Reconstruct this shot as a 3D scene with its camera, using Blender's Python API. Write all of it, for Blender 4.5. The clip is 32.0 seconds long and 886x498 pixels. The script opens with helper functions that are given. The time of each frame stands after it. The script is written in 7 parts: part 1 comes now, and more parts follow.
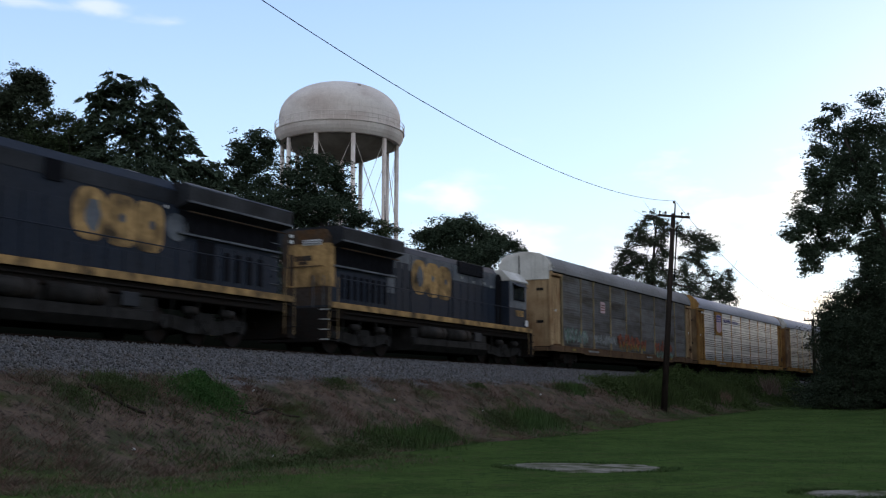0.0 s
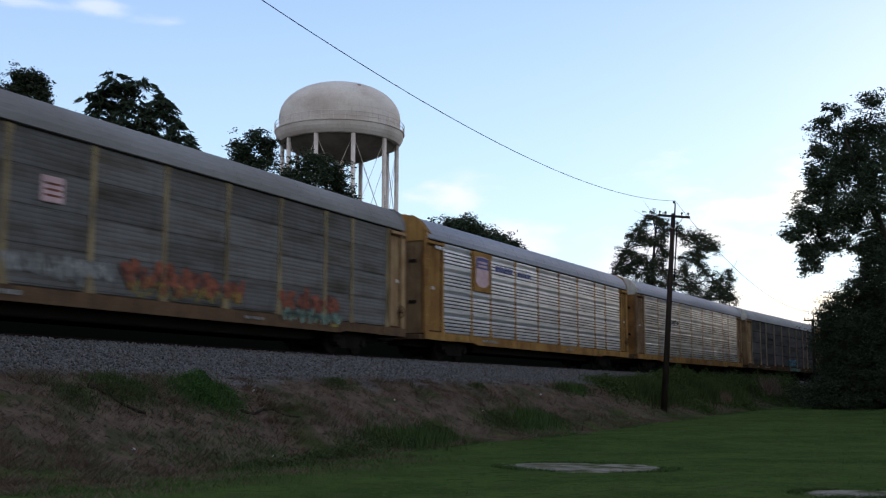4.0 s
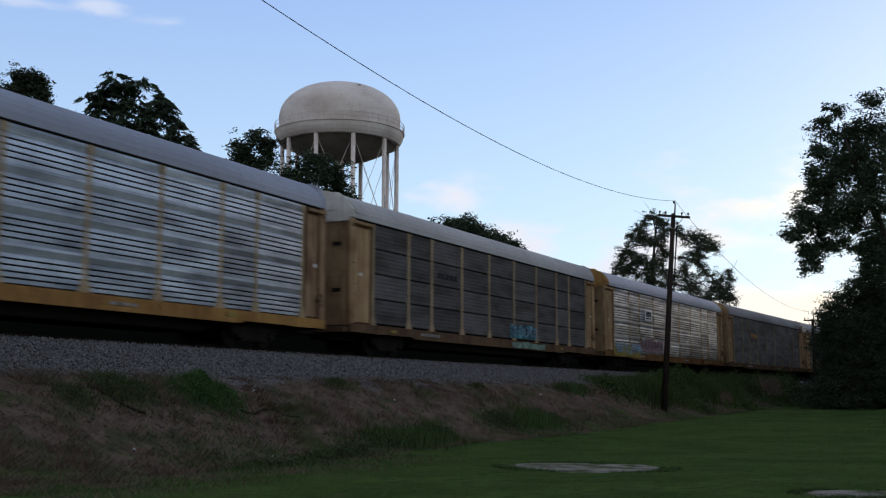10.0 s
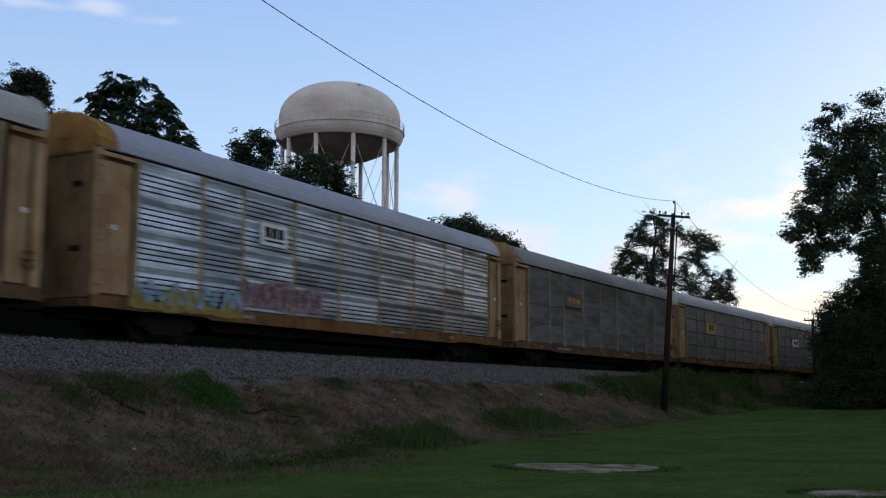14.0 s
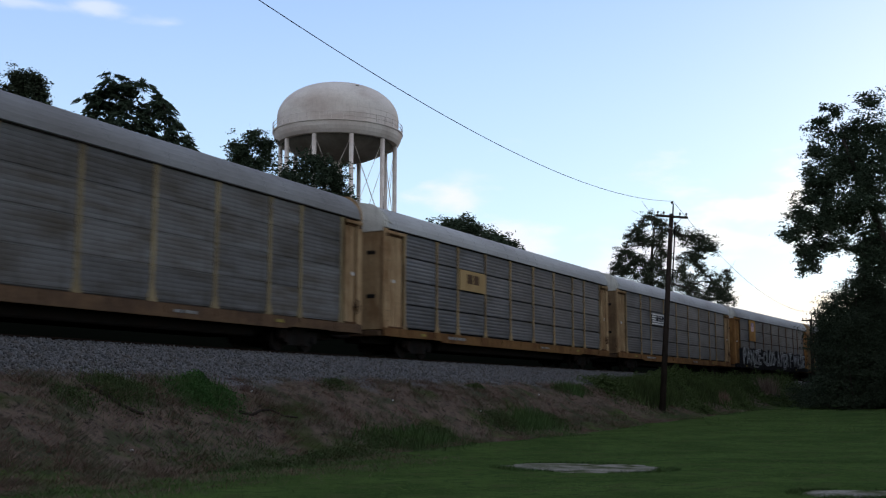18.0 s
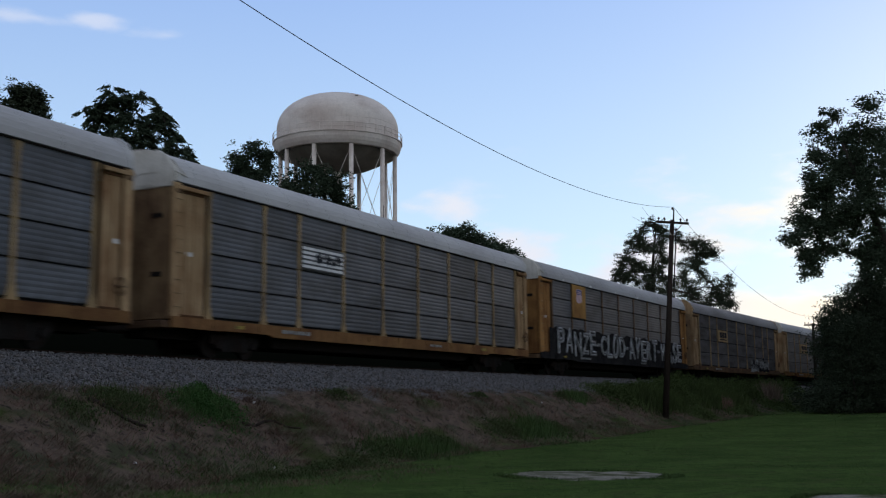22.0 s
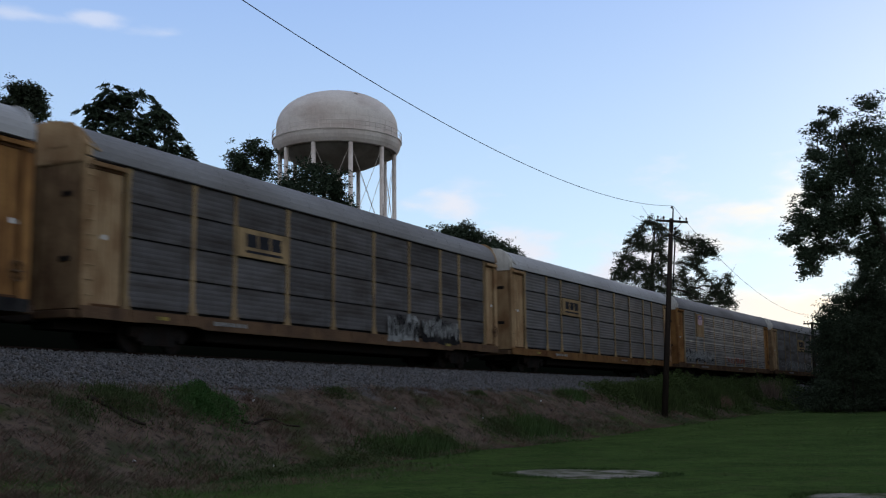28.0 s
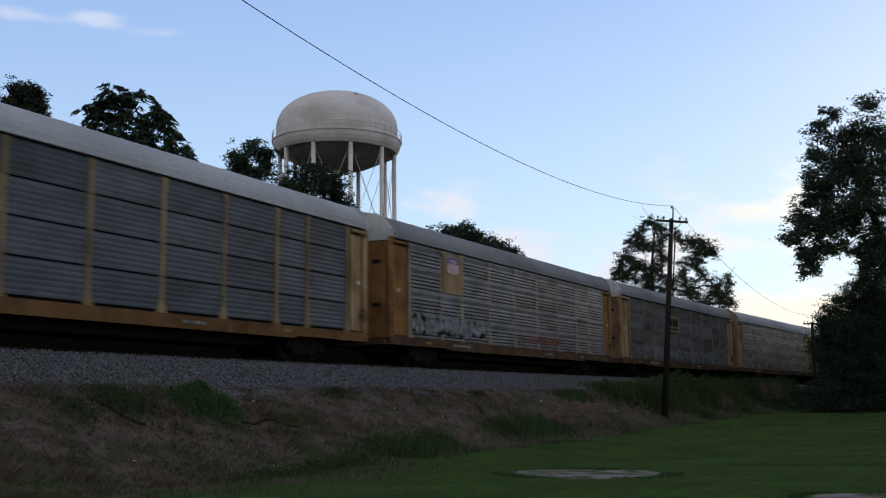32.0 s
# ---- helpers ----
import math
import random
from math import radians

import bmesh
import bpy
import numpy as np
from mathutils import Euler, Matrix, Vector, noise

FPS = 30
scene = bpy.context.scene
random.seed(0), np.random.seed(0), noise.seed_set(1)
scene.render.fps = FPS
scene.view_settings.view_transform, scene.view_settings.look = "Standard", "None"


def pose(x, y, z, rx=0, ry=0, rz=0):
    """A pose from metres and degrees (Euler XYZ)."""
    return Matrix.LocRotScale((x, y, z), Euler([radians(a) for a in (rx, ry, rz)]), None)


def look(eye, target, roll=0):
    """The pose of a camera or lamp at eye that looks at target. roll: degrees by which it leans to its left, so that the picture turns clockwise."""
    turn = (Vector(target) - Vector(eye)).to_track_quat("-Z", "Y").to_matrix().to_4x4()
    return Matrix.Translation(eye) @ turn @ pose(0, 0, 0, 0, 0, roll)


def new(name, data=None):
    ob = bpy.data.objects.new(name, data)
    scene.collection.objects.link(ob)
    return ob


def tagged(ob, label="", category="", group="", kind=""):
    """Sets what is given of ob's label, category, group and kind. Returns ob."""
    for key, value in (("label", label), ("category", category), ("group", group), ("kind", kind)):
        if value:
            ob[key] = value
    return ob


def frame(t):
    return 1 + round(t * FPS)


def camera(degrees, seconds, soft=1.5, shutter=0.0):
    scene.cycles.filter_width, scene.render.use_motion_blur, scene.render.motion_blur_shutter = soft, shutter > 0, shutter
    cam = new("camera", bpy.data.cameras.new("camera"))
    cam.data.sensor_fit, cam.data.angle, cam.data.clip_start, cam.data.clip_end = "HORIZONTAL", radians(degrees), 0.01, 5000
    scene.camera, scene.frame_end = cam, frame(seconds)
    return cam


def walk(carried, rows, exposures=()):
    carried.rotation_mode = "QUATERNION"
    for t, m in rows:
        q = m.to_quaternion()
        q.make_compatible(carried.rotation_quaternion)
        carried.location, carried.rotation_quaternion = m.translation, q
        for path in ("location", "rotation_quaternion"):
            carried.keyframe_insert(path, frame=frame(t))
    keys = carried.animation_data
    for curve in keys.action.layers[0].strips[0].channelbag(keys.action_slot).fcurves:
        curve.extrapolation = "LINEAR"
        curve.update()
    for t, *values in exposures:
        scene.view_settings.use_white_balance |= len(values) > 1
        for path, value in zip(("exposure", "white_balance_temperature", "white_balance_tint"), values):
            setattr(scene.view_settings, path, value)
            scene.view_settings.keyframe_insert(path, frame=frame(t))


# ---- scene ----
EYE = (0, 0, 1.6)
cam = camera(44.66, 32.0, soft=1.15, shutter=0.75)
AIM = [
    (0.0, 0.0, 14.932, 0.114), (17.0, 0.0, 14.932, 0.114), (17.5, 0.031, 14.931, 0.114), (18.0, 0.168, 14.98, 0.05),
    (18.5, 0.425, 14.858, 0.105), (19.0, 0.42, 15.144, -0.2), (19.5, 0.347, 15.352, -0.37), (20.0, 0.374, 15.51, -0.58),
    (20.5, 0.303, 15.585, -0.6), (21.0, 0.146, 15.642, -0.64), (21.5, 0.15, 15.706, -0.58), (22.0, 0.073, 15.81, -0.63),
    (22.5, 0.07, 15.845, -0.56), (23.0, 0.071, 15.912, -0.555), (23.5, 0.078, 15.96, -0.545), (24.0, 0.085, 16.01, -0.57),
    (24.5, 0.084, 16.04, -0.545), (24.7, 0.116, 15.85, -0.56), (25.0, 0.138, 15.652, -0.565), (32.0, 0.136, 15.664, -0.58),
]
walk(cam, [(t, look(EYE, (x, 100, z), roll)) for t, x, z, roll in AIM], exposures=[(0.0, 0.42), (3.0, 0.38), (6.0, 0.18), (9.0, 0.09), (14.0, 0.08), (16.5, 0.29), (18.5, 0.26), (20.0, 0.12), (22.0, 0.06), (32.0, 0.06)])

# ---- world, sun ----
SUN_AZ, SUN_EL = radians(31), radians(14)


def build_world():
    w = bpy.data.worlds.new("world")
    scene.world = w
    w.use_nodes = True
    nt = w.node_tree
    nt.nodes.clear()
    N, link = nt.nodes.new, nt.links.new
    out, bg = N("ShaderNodeOutputWorld"), N("ShaderNodeBackground")
    sky = N("ShaderNodeTexSky")
    sky.sky_type = "NISHITA"
    sky.sun_disc = False
    sky.sun_elevation, sky.sun_rotation = SUN_EL, SUN_AZ
    sky.altitude, sky.air_density, sky.dust_density, sky.ozone_density = 50, 1.0, 0.3, 1.8
    co = N("ShaderNodeTexCoord")
    noise_a = N("ShaderNodeTexNoise")
    noise_a.inputs["Scale"].default_value, noise_a.inputs["Detail"].default_value = 11.0, 9.0
    stretch = N("ShaderNodeMapping")
    stretch.inputs["Scale"].default_value = (1.0, 1.0, 2.6)
    link(co.outputs["Generated"], stretch.inputs["Vector"])
    link(stretch.outputs["Vector"], noise_a.inputs["Vector"])
    total = None
    # soft cumulus banks: direction (x, y, z), width and height as the sky's angles, strength
    banks = [
        (-0.345, 0.882, 0.328, 0.030, 0.0050, 0.46), (-0.302, 0.895, 0.331, 0.022, 0.0055, 0.52), (-0.238, 0.916, 0.323, 0.022, 0.0045, 0.38),
        (0.026, 0.980, 0.200, 0.024, 0.010, 0.42), (0.016, 0.984, 0.178, 0.036, 0.014, 0.95), (0.046, 0.974, 0.222, 0.014, 0.007, 0.28),
        (0.130, 0.983, 0.124, 0.20, 0.036, 1.0), (0.060, 0.990, 0.108, 0.16, 0.030, 0.9), (0.210, 0.970, 0.138, 0.12, 0.034, 0.95), (0.312, 0.934, 0.180, 0.022, 0.020, 0.8), (0.257, 0.958, 0.120, 0.050, 0.016, 0.6),
        (0.275, 0.958, 0.084, 0.090, 0.026, 0.85), (0.330, 0.940, 0.085, 0.110, 0.040, 1.0), (0.230, 0.965, 0.070, 0.10, 0.016, 0.75), (-0.10, 0.99, 0.10, 0.2, 0.03, 0.4),
    ]
    for x, y, z, wd, ht, strength in banks:
        sub = N("ShaderNodeVectorMath")
        sub.operation = "SUBTRACT"
        link(co.outputs["Generated"], sub.inputs[0])
        sub.inputs[1].default_value = Vector((x, y, z)).normalized()
        mul = N("ShaderNodeVectorMath")
        mul.operation = "MULTIPLY"
        link(sub.outputs[0], mul.inputs[0])
        mul.inputs[1].default_value = (1 / wd, 1 / wd, 1 / ht)
        ln = N("ShaderNodeVectorMath")
        ln.operation = "LENGTH"
        link(mul.outputs[0], ln.inputs[0])
        add = N("ShaderNodeMath")
        add.operation = "MULTIPLY_ADD"
        link(noise_a.outputs["Fac"], add.inputs[0])
        add.inputs[1].default_value = -7.0
        link(ln.outputs["Value"], add.inputs[2])
        mr = N("ShaderNodeMapRange")
        mr.interpolation_type = "SMOOTHSTEP"
        link(add.outputs[0], mr.inputs["Value"])
        mr.inputs["From Min"].default_value, mr.inputs["From Max"].default_value = -2.2, -4.0
        mr.inputs["To Min"].default_value, mr.inputs["To Max"].default_value = 0.0, strength
        if total is None:
            total = mr.outputs[0]
        else:
            mx = N("ShaderNodeMath")
            mx.operation = "MAXIMUM"
            link(total, mx.inputs[0])
            link(mr.outputs[0], mx.inputs[1])
            total = mx.outputs[0]
    # a thin high veil, denser towards the horizon all round
    sep = N("ShaderNodeSeparateXYZ")
    link(co.outputs["Generated"], sep.inputs[0])
    veil = N("ShaderNodeMapRange")
    link(sep.outputs["Z"], veil.inputs["Value"])
    veil.inputs["From Min"].default_value, veil.inputs["From Max"].default_value = 0.0, 0.6
    veil.inputs["To Min"].default_value, veil.inputs["To Max"].default_value = 0.85, 0.55
    haze = N("ShaderNodeMixRGB")
    link(veil.outputs[0], haze.inputs["Fac"])
    link(sky.outputs[0], haze.inputs["Color1"])
    high = N("ShaderNodeMapRange")
    link(sep.outputs["Z"], high.inputs["Value"])
    high.inputs["From Min"].default_value, high.inputs["From Max"].default_value = 0.12, 0.38
    blue = N("ShaderNodeMixRGB")
    link(high.outputs[0], blue.inputs["Fac"])
    blue.inputs["Color1"].default_value, blue.inputs["Color2"].default_value = (3.9, 5.2, 6.4, 1), (2.3, 3.45, 6.3, 1)
    # neutral cloud veil added over the unseen half, to brighten and warm the foreground
    back = N("ShaderNodeMapRange")
    back.interpolation_type = "SMOOTHSTEP"
    link(sep.outputs["Y"], back.inputs["Value"])
    back.inputs["From Min"].default_value, back.inputs["From Max"].default_value = 0.55, -0.35
    back_fill = N("ShaderNodeMixRGB")
    link(back.outputs[0], back_fill.inputs["Fac"])
    link(blue.outputs[0], back_fill.inputs["Color1"])
    back_fill.inputs["Color2"].default_value = (4.55, 4.85, 5.45, 1)
    link(back_fill.outputs[0], haze.inputs["Color2"])
    mix = N("ShaderNodeMixRGB")
    link(total, mix.inputs["Fac"])
    link(haze.outputs[0], mix.inputs["Color1"])
    warm = N("ShaderNodeMapRange")
    link(sep.outputs["X"], warm.inputs["Value"])
    warm.inputs["From Min"].default_value, warm.inputs["From Max"].default_value = 0.18, 0.34
    tone = N("ShaderNodeMixRGB")
    link(warm.outputs[0], tone.inputs["Fac"])
    tone.inputs["Color1"].default_value, tone.inputs["Color2"].default_value = (5.35, 5.45, 6.0, 1), (7.6, 6.9, 5.6, 1)
    link(tone.outputs[0], mix.inputs["Color2"])
    link(mix.outputs[0], bg.inputs["Color"])
    bg.inputs["Strength"].default_value = 0.15
    link(bg.outputs[0], out.inputs["Surface"])
    sun = new("sun", bpy.data.lights.new("sun", "SUN"))
    sun.data.energy, sun.data.angle, sun.data.color = 0.5, radians(26), (1.0, 0.78, 0.55)
    way = Vector((math.sin(SUN_AZ) * math.cos(SUN_EL), math.cos(SUN_AZ) * math.cos(SUN_EL), math.sin(SUN_EL)))
    sun.matrix_world = look(way * 200, (0, 0, 0))


build_world()


# ---- materials ----
def mat(name, color, rough=0.7, metal=0.0, vary=0.25, scale=3.0, fine=40.0, bump=0.1, tint=None, tint_amount=0.4, stretch=(1, 1, 1), per_object=0.0, per_island=0.0, streak=0.0, spec=0.0):
    """A worn surface: broad stains towards tint, fine grain, bump; per_object and per_island shift the value."""
    m = bpy.data.materials.new(name)
    m.use_nodes = True
    nt = m.node_tree
    N, link = nt.nodes.new, nt.links.new
    bsdf = nt.nodes["Principled BSDF"]
    bsdf.inputs["Roughness"].default_value, bsdf.inputs["Metallic"].default_value = rough, metal
    bsdf.inputs["Specular IOR Level"].default_value = spec
    co = N("ShaderNodeTexCoord")
    mp = N("ShaderNodeMapping")
    mp.inputs["Scale"].default_value = stretch
    link(co.outputs["Object"], mp.inputs["Vector"])
    vec = mp.outputs["Vector"]
    if per_object:
        oi = N("ShaderNodeObjectInfo")
        sh = N("ShaderNodeVectorMath")
        sh.operation = "MULTIPLY_ADD"
        link(oi.outputs["Random"], sh.inputs[0])
        sh.inputs[1].default_value = (37.0, 53.0, 71.0)
        link(vec, sh.inputs[2])
        vec = sh.outputs[0]
    a, b = N("ShaderNodeTexNoise"), N("ShaderNodeTexNoise")
    a.inputs["Scale"].default_value, a.inputs["Detail"].default_value = scale, 6.0
    b.inputs["Scale"].default_value, b.inputs["Detail"].default_value = fine, 3.0
    link(vec, a.inputs["Vector"])
    link(vec, b.inputs["Vector"])
    t = tint or tuple(c * 0.5 for c in color)
    mix = N("ShaderNodeMixRGB")
    mix.inputs["Color1"].default_value, mix.inputs["Color2"].default_value = (*color, 1), (*t, 1)
    ramp = N("ShaderNodeMapRange")
    ramp.inputs["From Min"].default_value, ramp.inputs["From Max"].default_value = 0.4, 0.72
    ramp.inputs["To Max"].default_value = tint_amount * 1.6
    link(a.outputs["Fac"], ramp.inputs["Value"])
    link(ramp.outputs[0], mix.inputs["Fac"])
    col = mix.outputs[0]
    if streak:
        sm = N("ShaderNodeMapping")
        sm.inputs["Scale"].default_value = (5.0, 5.0, 0.35)
        link(co.outputs["Object"], sm.inputs["Vector"])
        sn = N("ShaderNodeTexNoise")
        sn.inputs["Scale"].default_value, sn.inputs["Detail"].default_value = 1.6, 5.0
        link(sm.outputs[0], sn.inputs["Vector"])
        sr = N("ShaderNodeMapRange")
        sr.inputs["From Min"].default_value, sr.inputs["From Max"].default_value = 0.5, 0.75
        sr.inputs["To Max"].default_value = streak
        link(sn.outputs["Fac"], sr.inputs["Value"])
        mx = N("ShaderNodeMixRGB")
        link(sr.outputs[0], mx.inputs["Fac"])
        link(col, mx.inputs["Color1"])
        mx.inputs["Color2"].default_value = (*tuple(c * 0.6 for c in t), 1)
        col = mx.outputs[0]
    hv = N("ShaderNodeHueSaturation")
    vr = N("ShaderNodeMapRange")
    vr.inputs["From Min"].default_value, vr.inputs["From Max"].default_value = 0.3, 0.7
    vr.inputs["To Min"].default_value, vr.inputs["To Max"].default_value = 1 - vary, 1 + vary
    link(b.outputs["Fac"], vr.inputs["Value"])
    val = vr.outputs[0]
    for amount, node, socket in ((per_object, "ShaderNodeObjectInfo", "Random"), (per_island, "ShaderNodeNewGeometry", "Random Per Island")):
        if amount:
            nd = N(node)
            r = N("ShaderNodeMapRange")
            r.inputs["To Min"].default_value, r.inputs["To Max"].default_value = 1 - amount, 1 + amount
            link(nd.outputs[socket], r.inputs["Value"])
            mu = N("ShaderNodeMath")
            mu.operation = "MULTIPLY"
            link(val, mu.inputs[0])
            link(r.outputs[0], mu.inputs[1])
            val = mu.outputs[0]
    link(val, hv.inputs["Value"])
    link(col, hv.inputs["Color"])
    link(hv.outputs[0], bsdf.inputs["Base Color"])
    rr = N("ShaderNodeMapRange")
    rr.inputs["To Min"].default_value, rr.inputs["To Max"].default_value = max(rough - 0.12, 0.02), min(rough + 0.12, 1)
    link(a.outputs["Fac"], rr.inputs["Value"])
    link(rr.outputs[0], bsdf.inputs["Roughness"])
    if bump:
        bp = N("ShaderNodeBump")
        bp.inputs["Strength"].default_value, bp.inputs["Distance"].default_value = bump, 0.02
        link(b.outputs["Fac"], bp.inputs["Height"])
        link(bp.outputs[0], bsdf.inputs["Normal"])
    return m


M = {}


def setup_materials():
    rust = (0.16, 0.07, 0.035)
    M["silver"] = mat("bright_galvanised", (0.46, 0.485, 0.515), 0.40, 0.75, 0.08, 1.3, 30, 0.03, (0.28, 0.30, 0.325), 0.55, (0.5, 1, 1.6), 0.14, streak=0.3, spec=0.1)
    M["blue_silver"] = mat("dull_galvanised", (0.18, 0.187, 0.197), 0.5, 0.6, 0.1, 1.3, 30, 0.03, (0.09, 0.094, 0.10), 0.6, (0.5, 1, 1.6), 0.2, streak=0.4)
    M["mid_silver"] = mat("mid_galvanised", (0.31, 0.325, 0.345), 0.38, 0.8, 0.08, 1.3, 30, 0.03, (0.13, 0.14, 0.156), 0.7, (0.35, 1, 1.6), 0.26, streak=0.4, spec=0.1)
    M["mottled_silver"] = mat("mottled_galvanised", (0.30, 0.325, 0.36), 0.38, 0.8, 0.08, 1.3, 30, 0.03, (0.10, 0.108, 0.122), 0.8, (0.35, 1, 1.6), 0.45, streak=0.4, spec=0.1)
    M["grey"] = mat("grey_galvanised", (0.098, 0.101, 0.110), 0.55, 0.45, 0.12, 1.0, 25, 0.04, (0.072, 0.071, 0.071), 0.6, (0.6, 1, 1.4), 0.16, streak=0.45)
    M["dark_worn"] = mat("sooty_galvanised", (0.098, 0.092, 0.092), 0.75, 0.1, 0.12, 1.2, 25, 0.05, (0.054, 0.047, 0.043), 0.6, (0.4, 1, 1.8), 0.18, streak=0.5)
    M["worn"] = mat("weathered_galvanised", (0.134, 0.128, 0.126), 0.75, 0.1, 0.12, 1.2, 25, 0.05, (0.074, 0.062, 0.050), 0.6, (0.4, 1, 1.8), 0.2, streak=0.5)
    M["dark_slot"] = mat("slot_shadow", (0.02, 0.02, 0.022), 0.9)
    M["yellow"] = mat("rack_yellow", (0.33, 0.185, 0.065), 0.65, 0.0, 0.12, 0.9, 20, 0.05, (0.16, 0.075, 0.032), 0.55, per_object=0.12, streak=0.5)
    M["tan"] = mat("faded_rack_yellow", (0.29, 0.20, 0.105), 0.65, 0.0, 0.12, 0.9, 20, 0.05, (0.105, 0.075, 0.05), 0.5, per_object=0.14, streak=0.45)
    M["sill"] = mat("grimy_ochre_sill", (0.185, 0.100, 0.043), 0.7, 0.0, 0.16, 0.8, 20, 0.06, (0.085, 0.038, 0.022), 0.6, per_object=0.12, streak=0.4)
    M["ochre"] = mat("ochre_end_paint", (0.36, 0.245, 0.138), 0.65, 0.0, 0.12, 0.9, 20, 0.05, (0.16, 0.075, 0.035), 0.5, per_object=0.12, streak=0.5)
    M["rust_orange"] = mat("rusty_orange_paint", (0.30, 0.155, 0.058), 0.65, 0.0, 0.12, 0.9, 20, 0.05, (0.13, 0.055, 0.025), 0.6, per_object=0.12, streak=0.55)
    M["bay_brown"] = mat("dull_brown_paint", (0.26, 0.168, 0.10), 0.65, 0.0, 0.12, 0.9, 20, 0.05, (0.12, 0.07, 0.045), 0.6, per_object=0.1, streak=0.5)
    M["plate_gold"] = mat("faded_gold_plate", (0.35, 0.235, 0.115), 0.6, 0.0, 0.1, 1.5, 20, 0.03, (0.27, 0.18, 0.085), 0.5, streak=0.3)
    # streaked end paint, darkened so the shade between cars sits in its colour
    M["end_shaded"] = mat("shaded_grimy_end_paint", (0.245, 0.165, 0.095), 0.7, 0.0, 0.14, 0.9, 20, 0.05, (0.095, 0.055, 0.035), 0.6, per_object=0.12, streak=0.55)
    M["pale_post"] = mat("bleached_post", (0.31, 0.232, 0.142), 0.65, 0.0, 0.12, 0.9, 20, 0.05, (0.19, 0.13, 0.085), 0.5, per_object=0.14, streak=0.45)
    M["drab_post"] = mat("drab_post", (0.27, 0.205, 0.115), 0.7, 0.0, 0.12, 0.9, 20, 0.05, (0.09, 0.07, 0.05), 0.5, per_object=0.14, streak=0.45)
    # rust at joints and thresholds; also the painted shadow under door lintels
    M["seam_rust_shade"] = mat("rust_bleed_shade", (0.085, 0.042, 0.022), 0.8, 0.0, 0.25, 2.0, 20, 0.05, (0.04, 0.024, 0.016), 0.5, spec=0.0)
    M["brown"] = mat("rusty_rack_brown", (0.115, 0.070, 0.042), 0.75, 0.0, 0.18, 1.2, 20, 0.06, (0.055, 0.036, 0.028), 0.5, per_object=0.12, streak=0.4)
    M["white"] = mat("chalky_white", (0.60, 0.57, 0.53), 0.7, 0.0, 0.1, 0.8, 18, 0.04, (0.28, 0.25, 0.21), 0.45, streak=0.35)
    M["roof_white"] = mat("pale_roof", (0.40, 0.39, 0.385), 0.6, 0.0, 0.07, 0.5, 14, 0.03, (0.26, 0.245, 0.24), 0.45, (0.4, 1, 1), 0.08)
    M["roof_blue"] = mat("galvanised_roof", (0.27, 0.285, 0.33), 0.5, 0.15, 0.07, 0.5, 14, 0.03, (0.20, 0.21, 0.245), 0.45, (0.4, 1, 1), 0.08)
    M["roof_grey"] = mat("sooty_roof", (0.21, 0.205, 0.205), 0.6, 0.05, 0.1, 0.6, 14, 0.03, (0.14, 0.13, 0.125), 0.5, (0.4, 1, 1), 0.08)
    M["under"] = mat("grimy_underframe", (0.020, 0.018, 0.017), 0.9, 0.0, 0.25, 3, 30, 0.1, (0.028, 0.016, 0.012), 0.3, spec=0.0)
    # lighter than the underframe: the locomotives' stronger light is put into the colour
    M["truck_grey"] = mat("lit_grimy_cast_steel", (0.026, 0.024, 0.023), 0.85, 0.0, 0.3, 3, 30, 0.1, (0.012, 0.011, 0.010), 0.5, spec=0.05)
    M["steel"] = mat("worn_steel", (0.35, 0.33, 0.31), 0.35, 0.9, 0.15, 4, 50, 0.05, rust, 0.2)
    M["rail_side"] = mat("rusty_rail", (0.020, 0.013, 0.010), 0.85, 0.0, 0.2, 3, 40, 0.1, spec=0.0)
    M["loco_blue"] = mat("faded_dark_blue_paint", (0.017, 0.022, 0.034), 0.6, 0.0, 0.15, 0.5, 10, 0.04, (0.026, 0.028, 0.034), 0.6, streak=0.35, spec=0.06)
    M["loco_grey"] = mat("grey_loco_paint", (0.032, 0.034, 0.039), 0.65, 0.0, 0.15, 0.8, 18, 0.04, (0.014, 0.014, 0.016), 0.6, streak=0.3, spec=0.06)
    M["loco_yellow"] = mat("loco_yellow_paint", (0.40, 0.245, 0.105), 0.65, 0.0, 0.2, 1.3, 8, 0.04, (0.055, 0.042, 0.03), 0.7, streak=0.5)
    M["loco_faded"] = mat("bleached_blue_paint", (0.125, 0.132, 0.146), 0.65, 0.0, 0.15, 0.9, 12, 0.04, (0.045, 0.050, 0.062), 0.7, streak=0.35, spec=0.06)
    M["loco_rust"] = mat("rusty_loco_end", (0.052, 0.042, 0.036), 0.8, 0.0, 0.25, 1.5, 12, 0.05, (0.085, 0.045, 0.022), 0.7, streak=0.4, spec=0.0)
    M["black"] = mat("black_grille", (0.012, 0.012, 0.014), 0.7, 0.0, 0.2)
    M["glass"] = mat("dark_cab_glass", (0.02, 0.025, 0.03), 0.08, 0.0, 0.05, spec=0.8, bump=0)
    M["ink"] = mat("black_stencil", (0.03, 0.03, 0.035), 0.6, 0.0, 0.2)
    M["plate_white"] = mat("white_plate", (0.66, 0.65, 0.64), 0.5, 0.0, 0.1, 3, 25, 0.03)
    M["pink"] = mat("faded_shield_pink", (0.55, 0.40, 0.42), 0.5, 0.0, 0.1, 3, 25, 0.03, (0.40, 0.25, 0.25), 0.5)
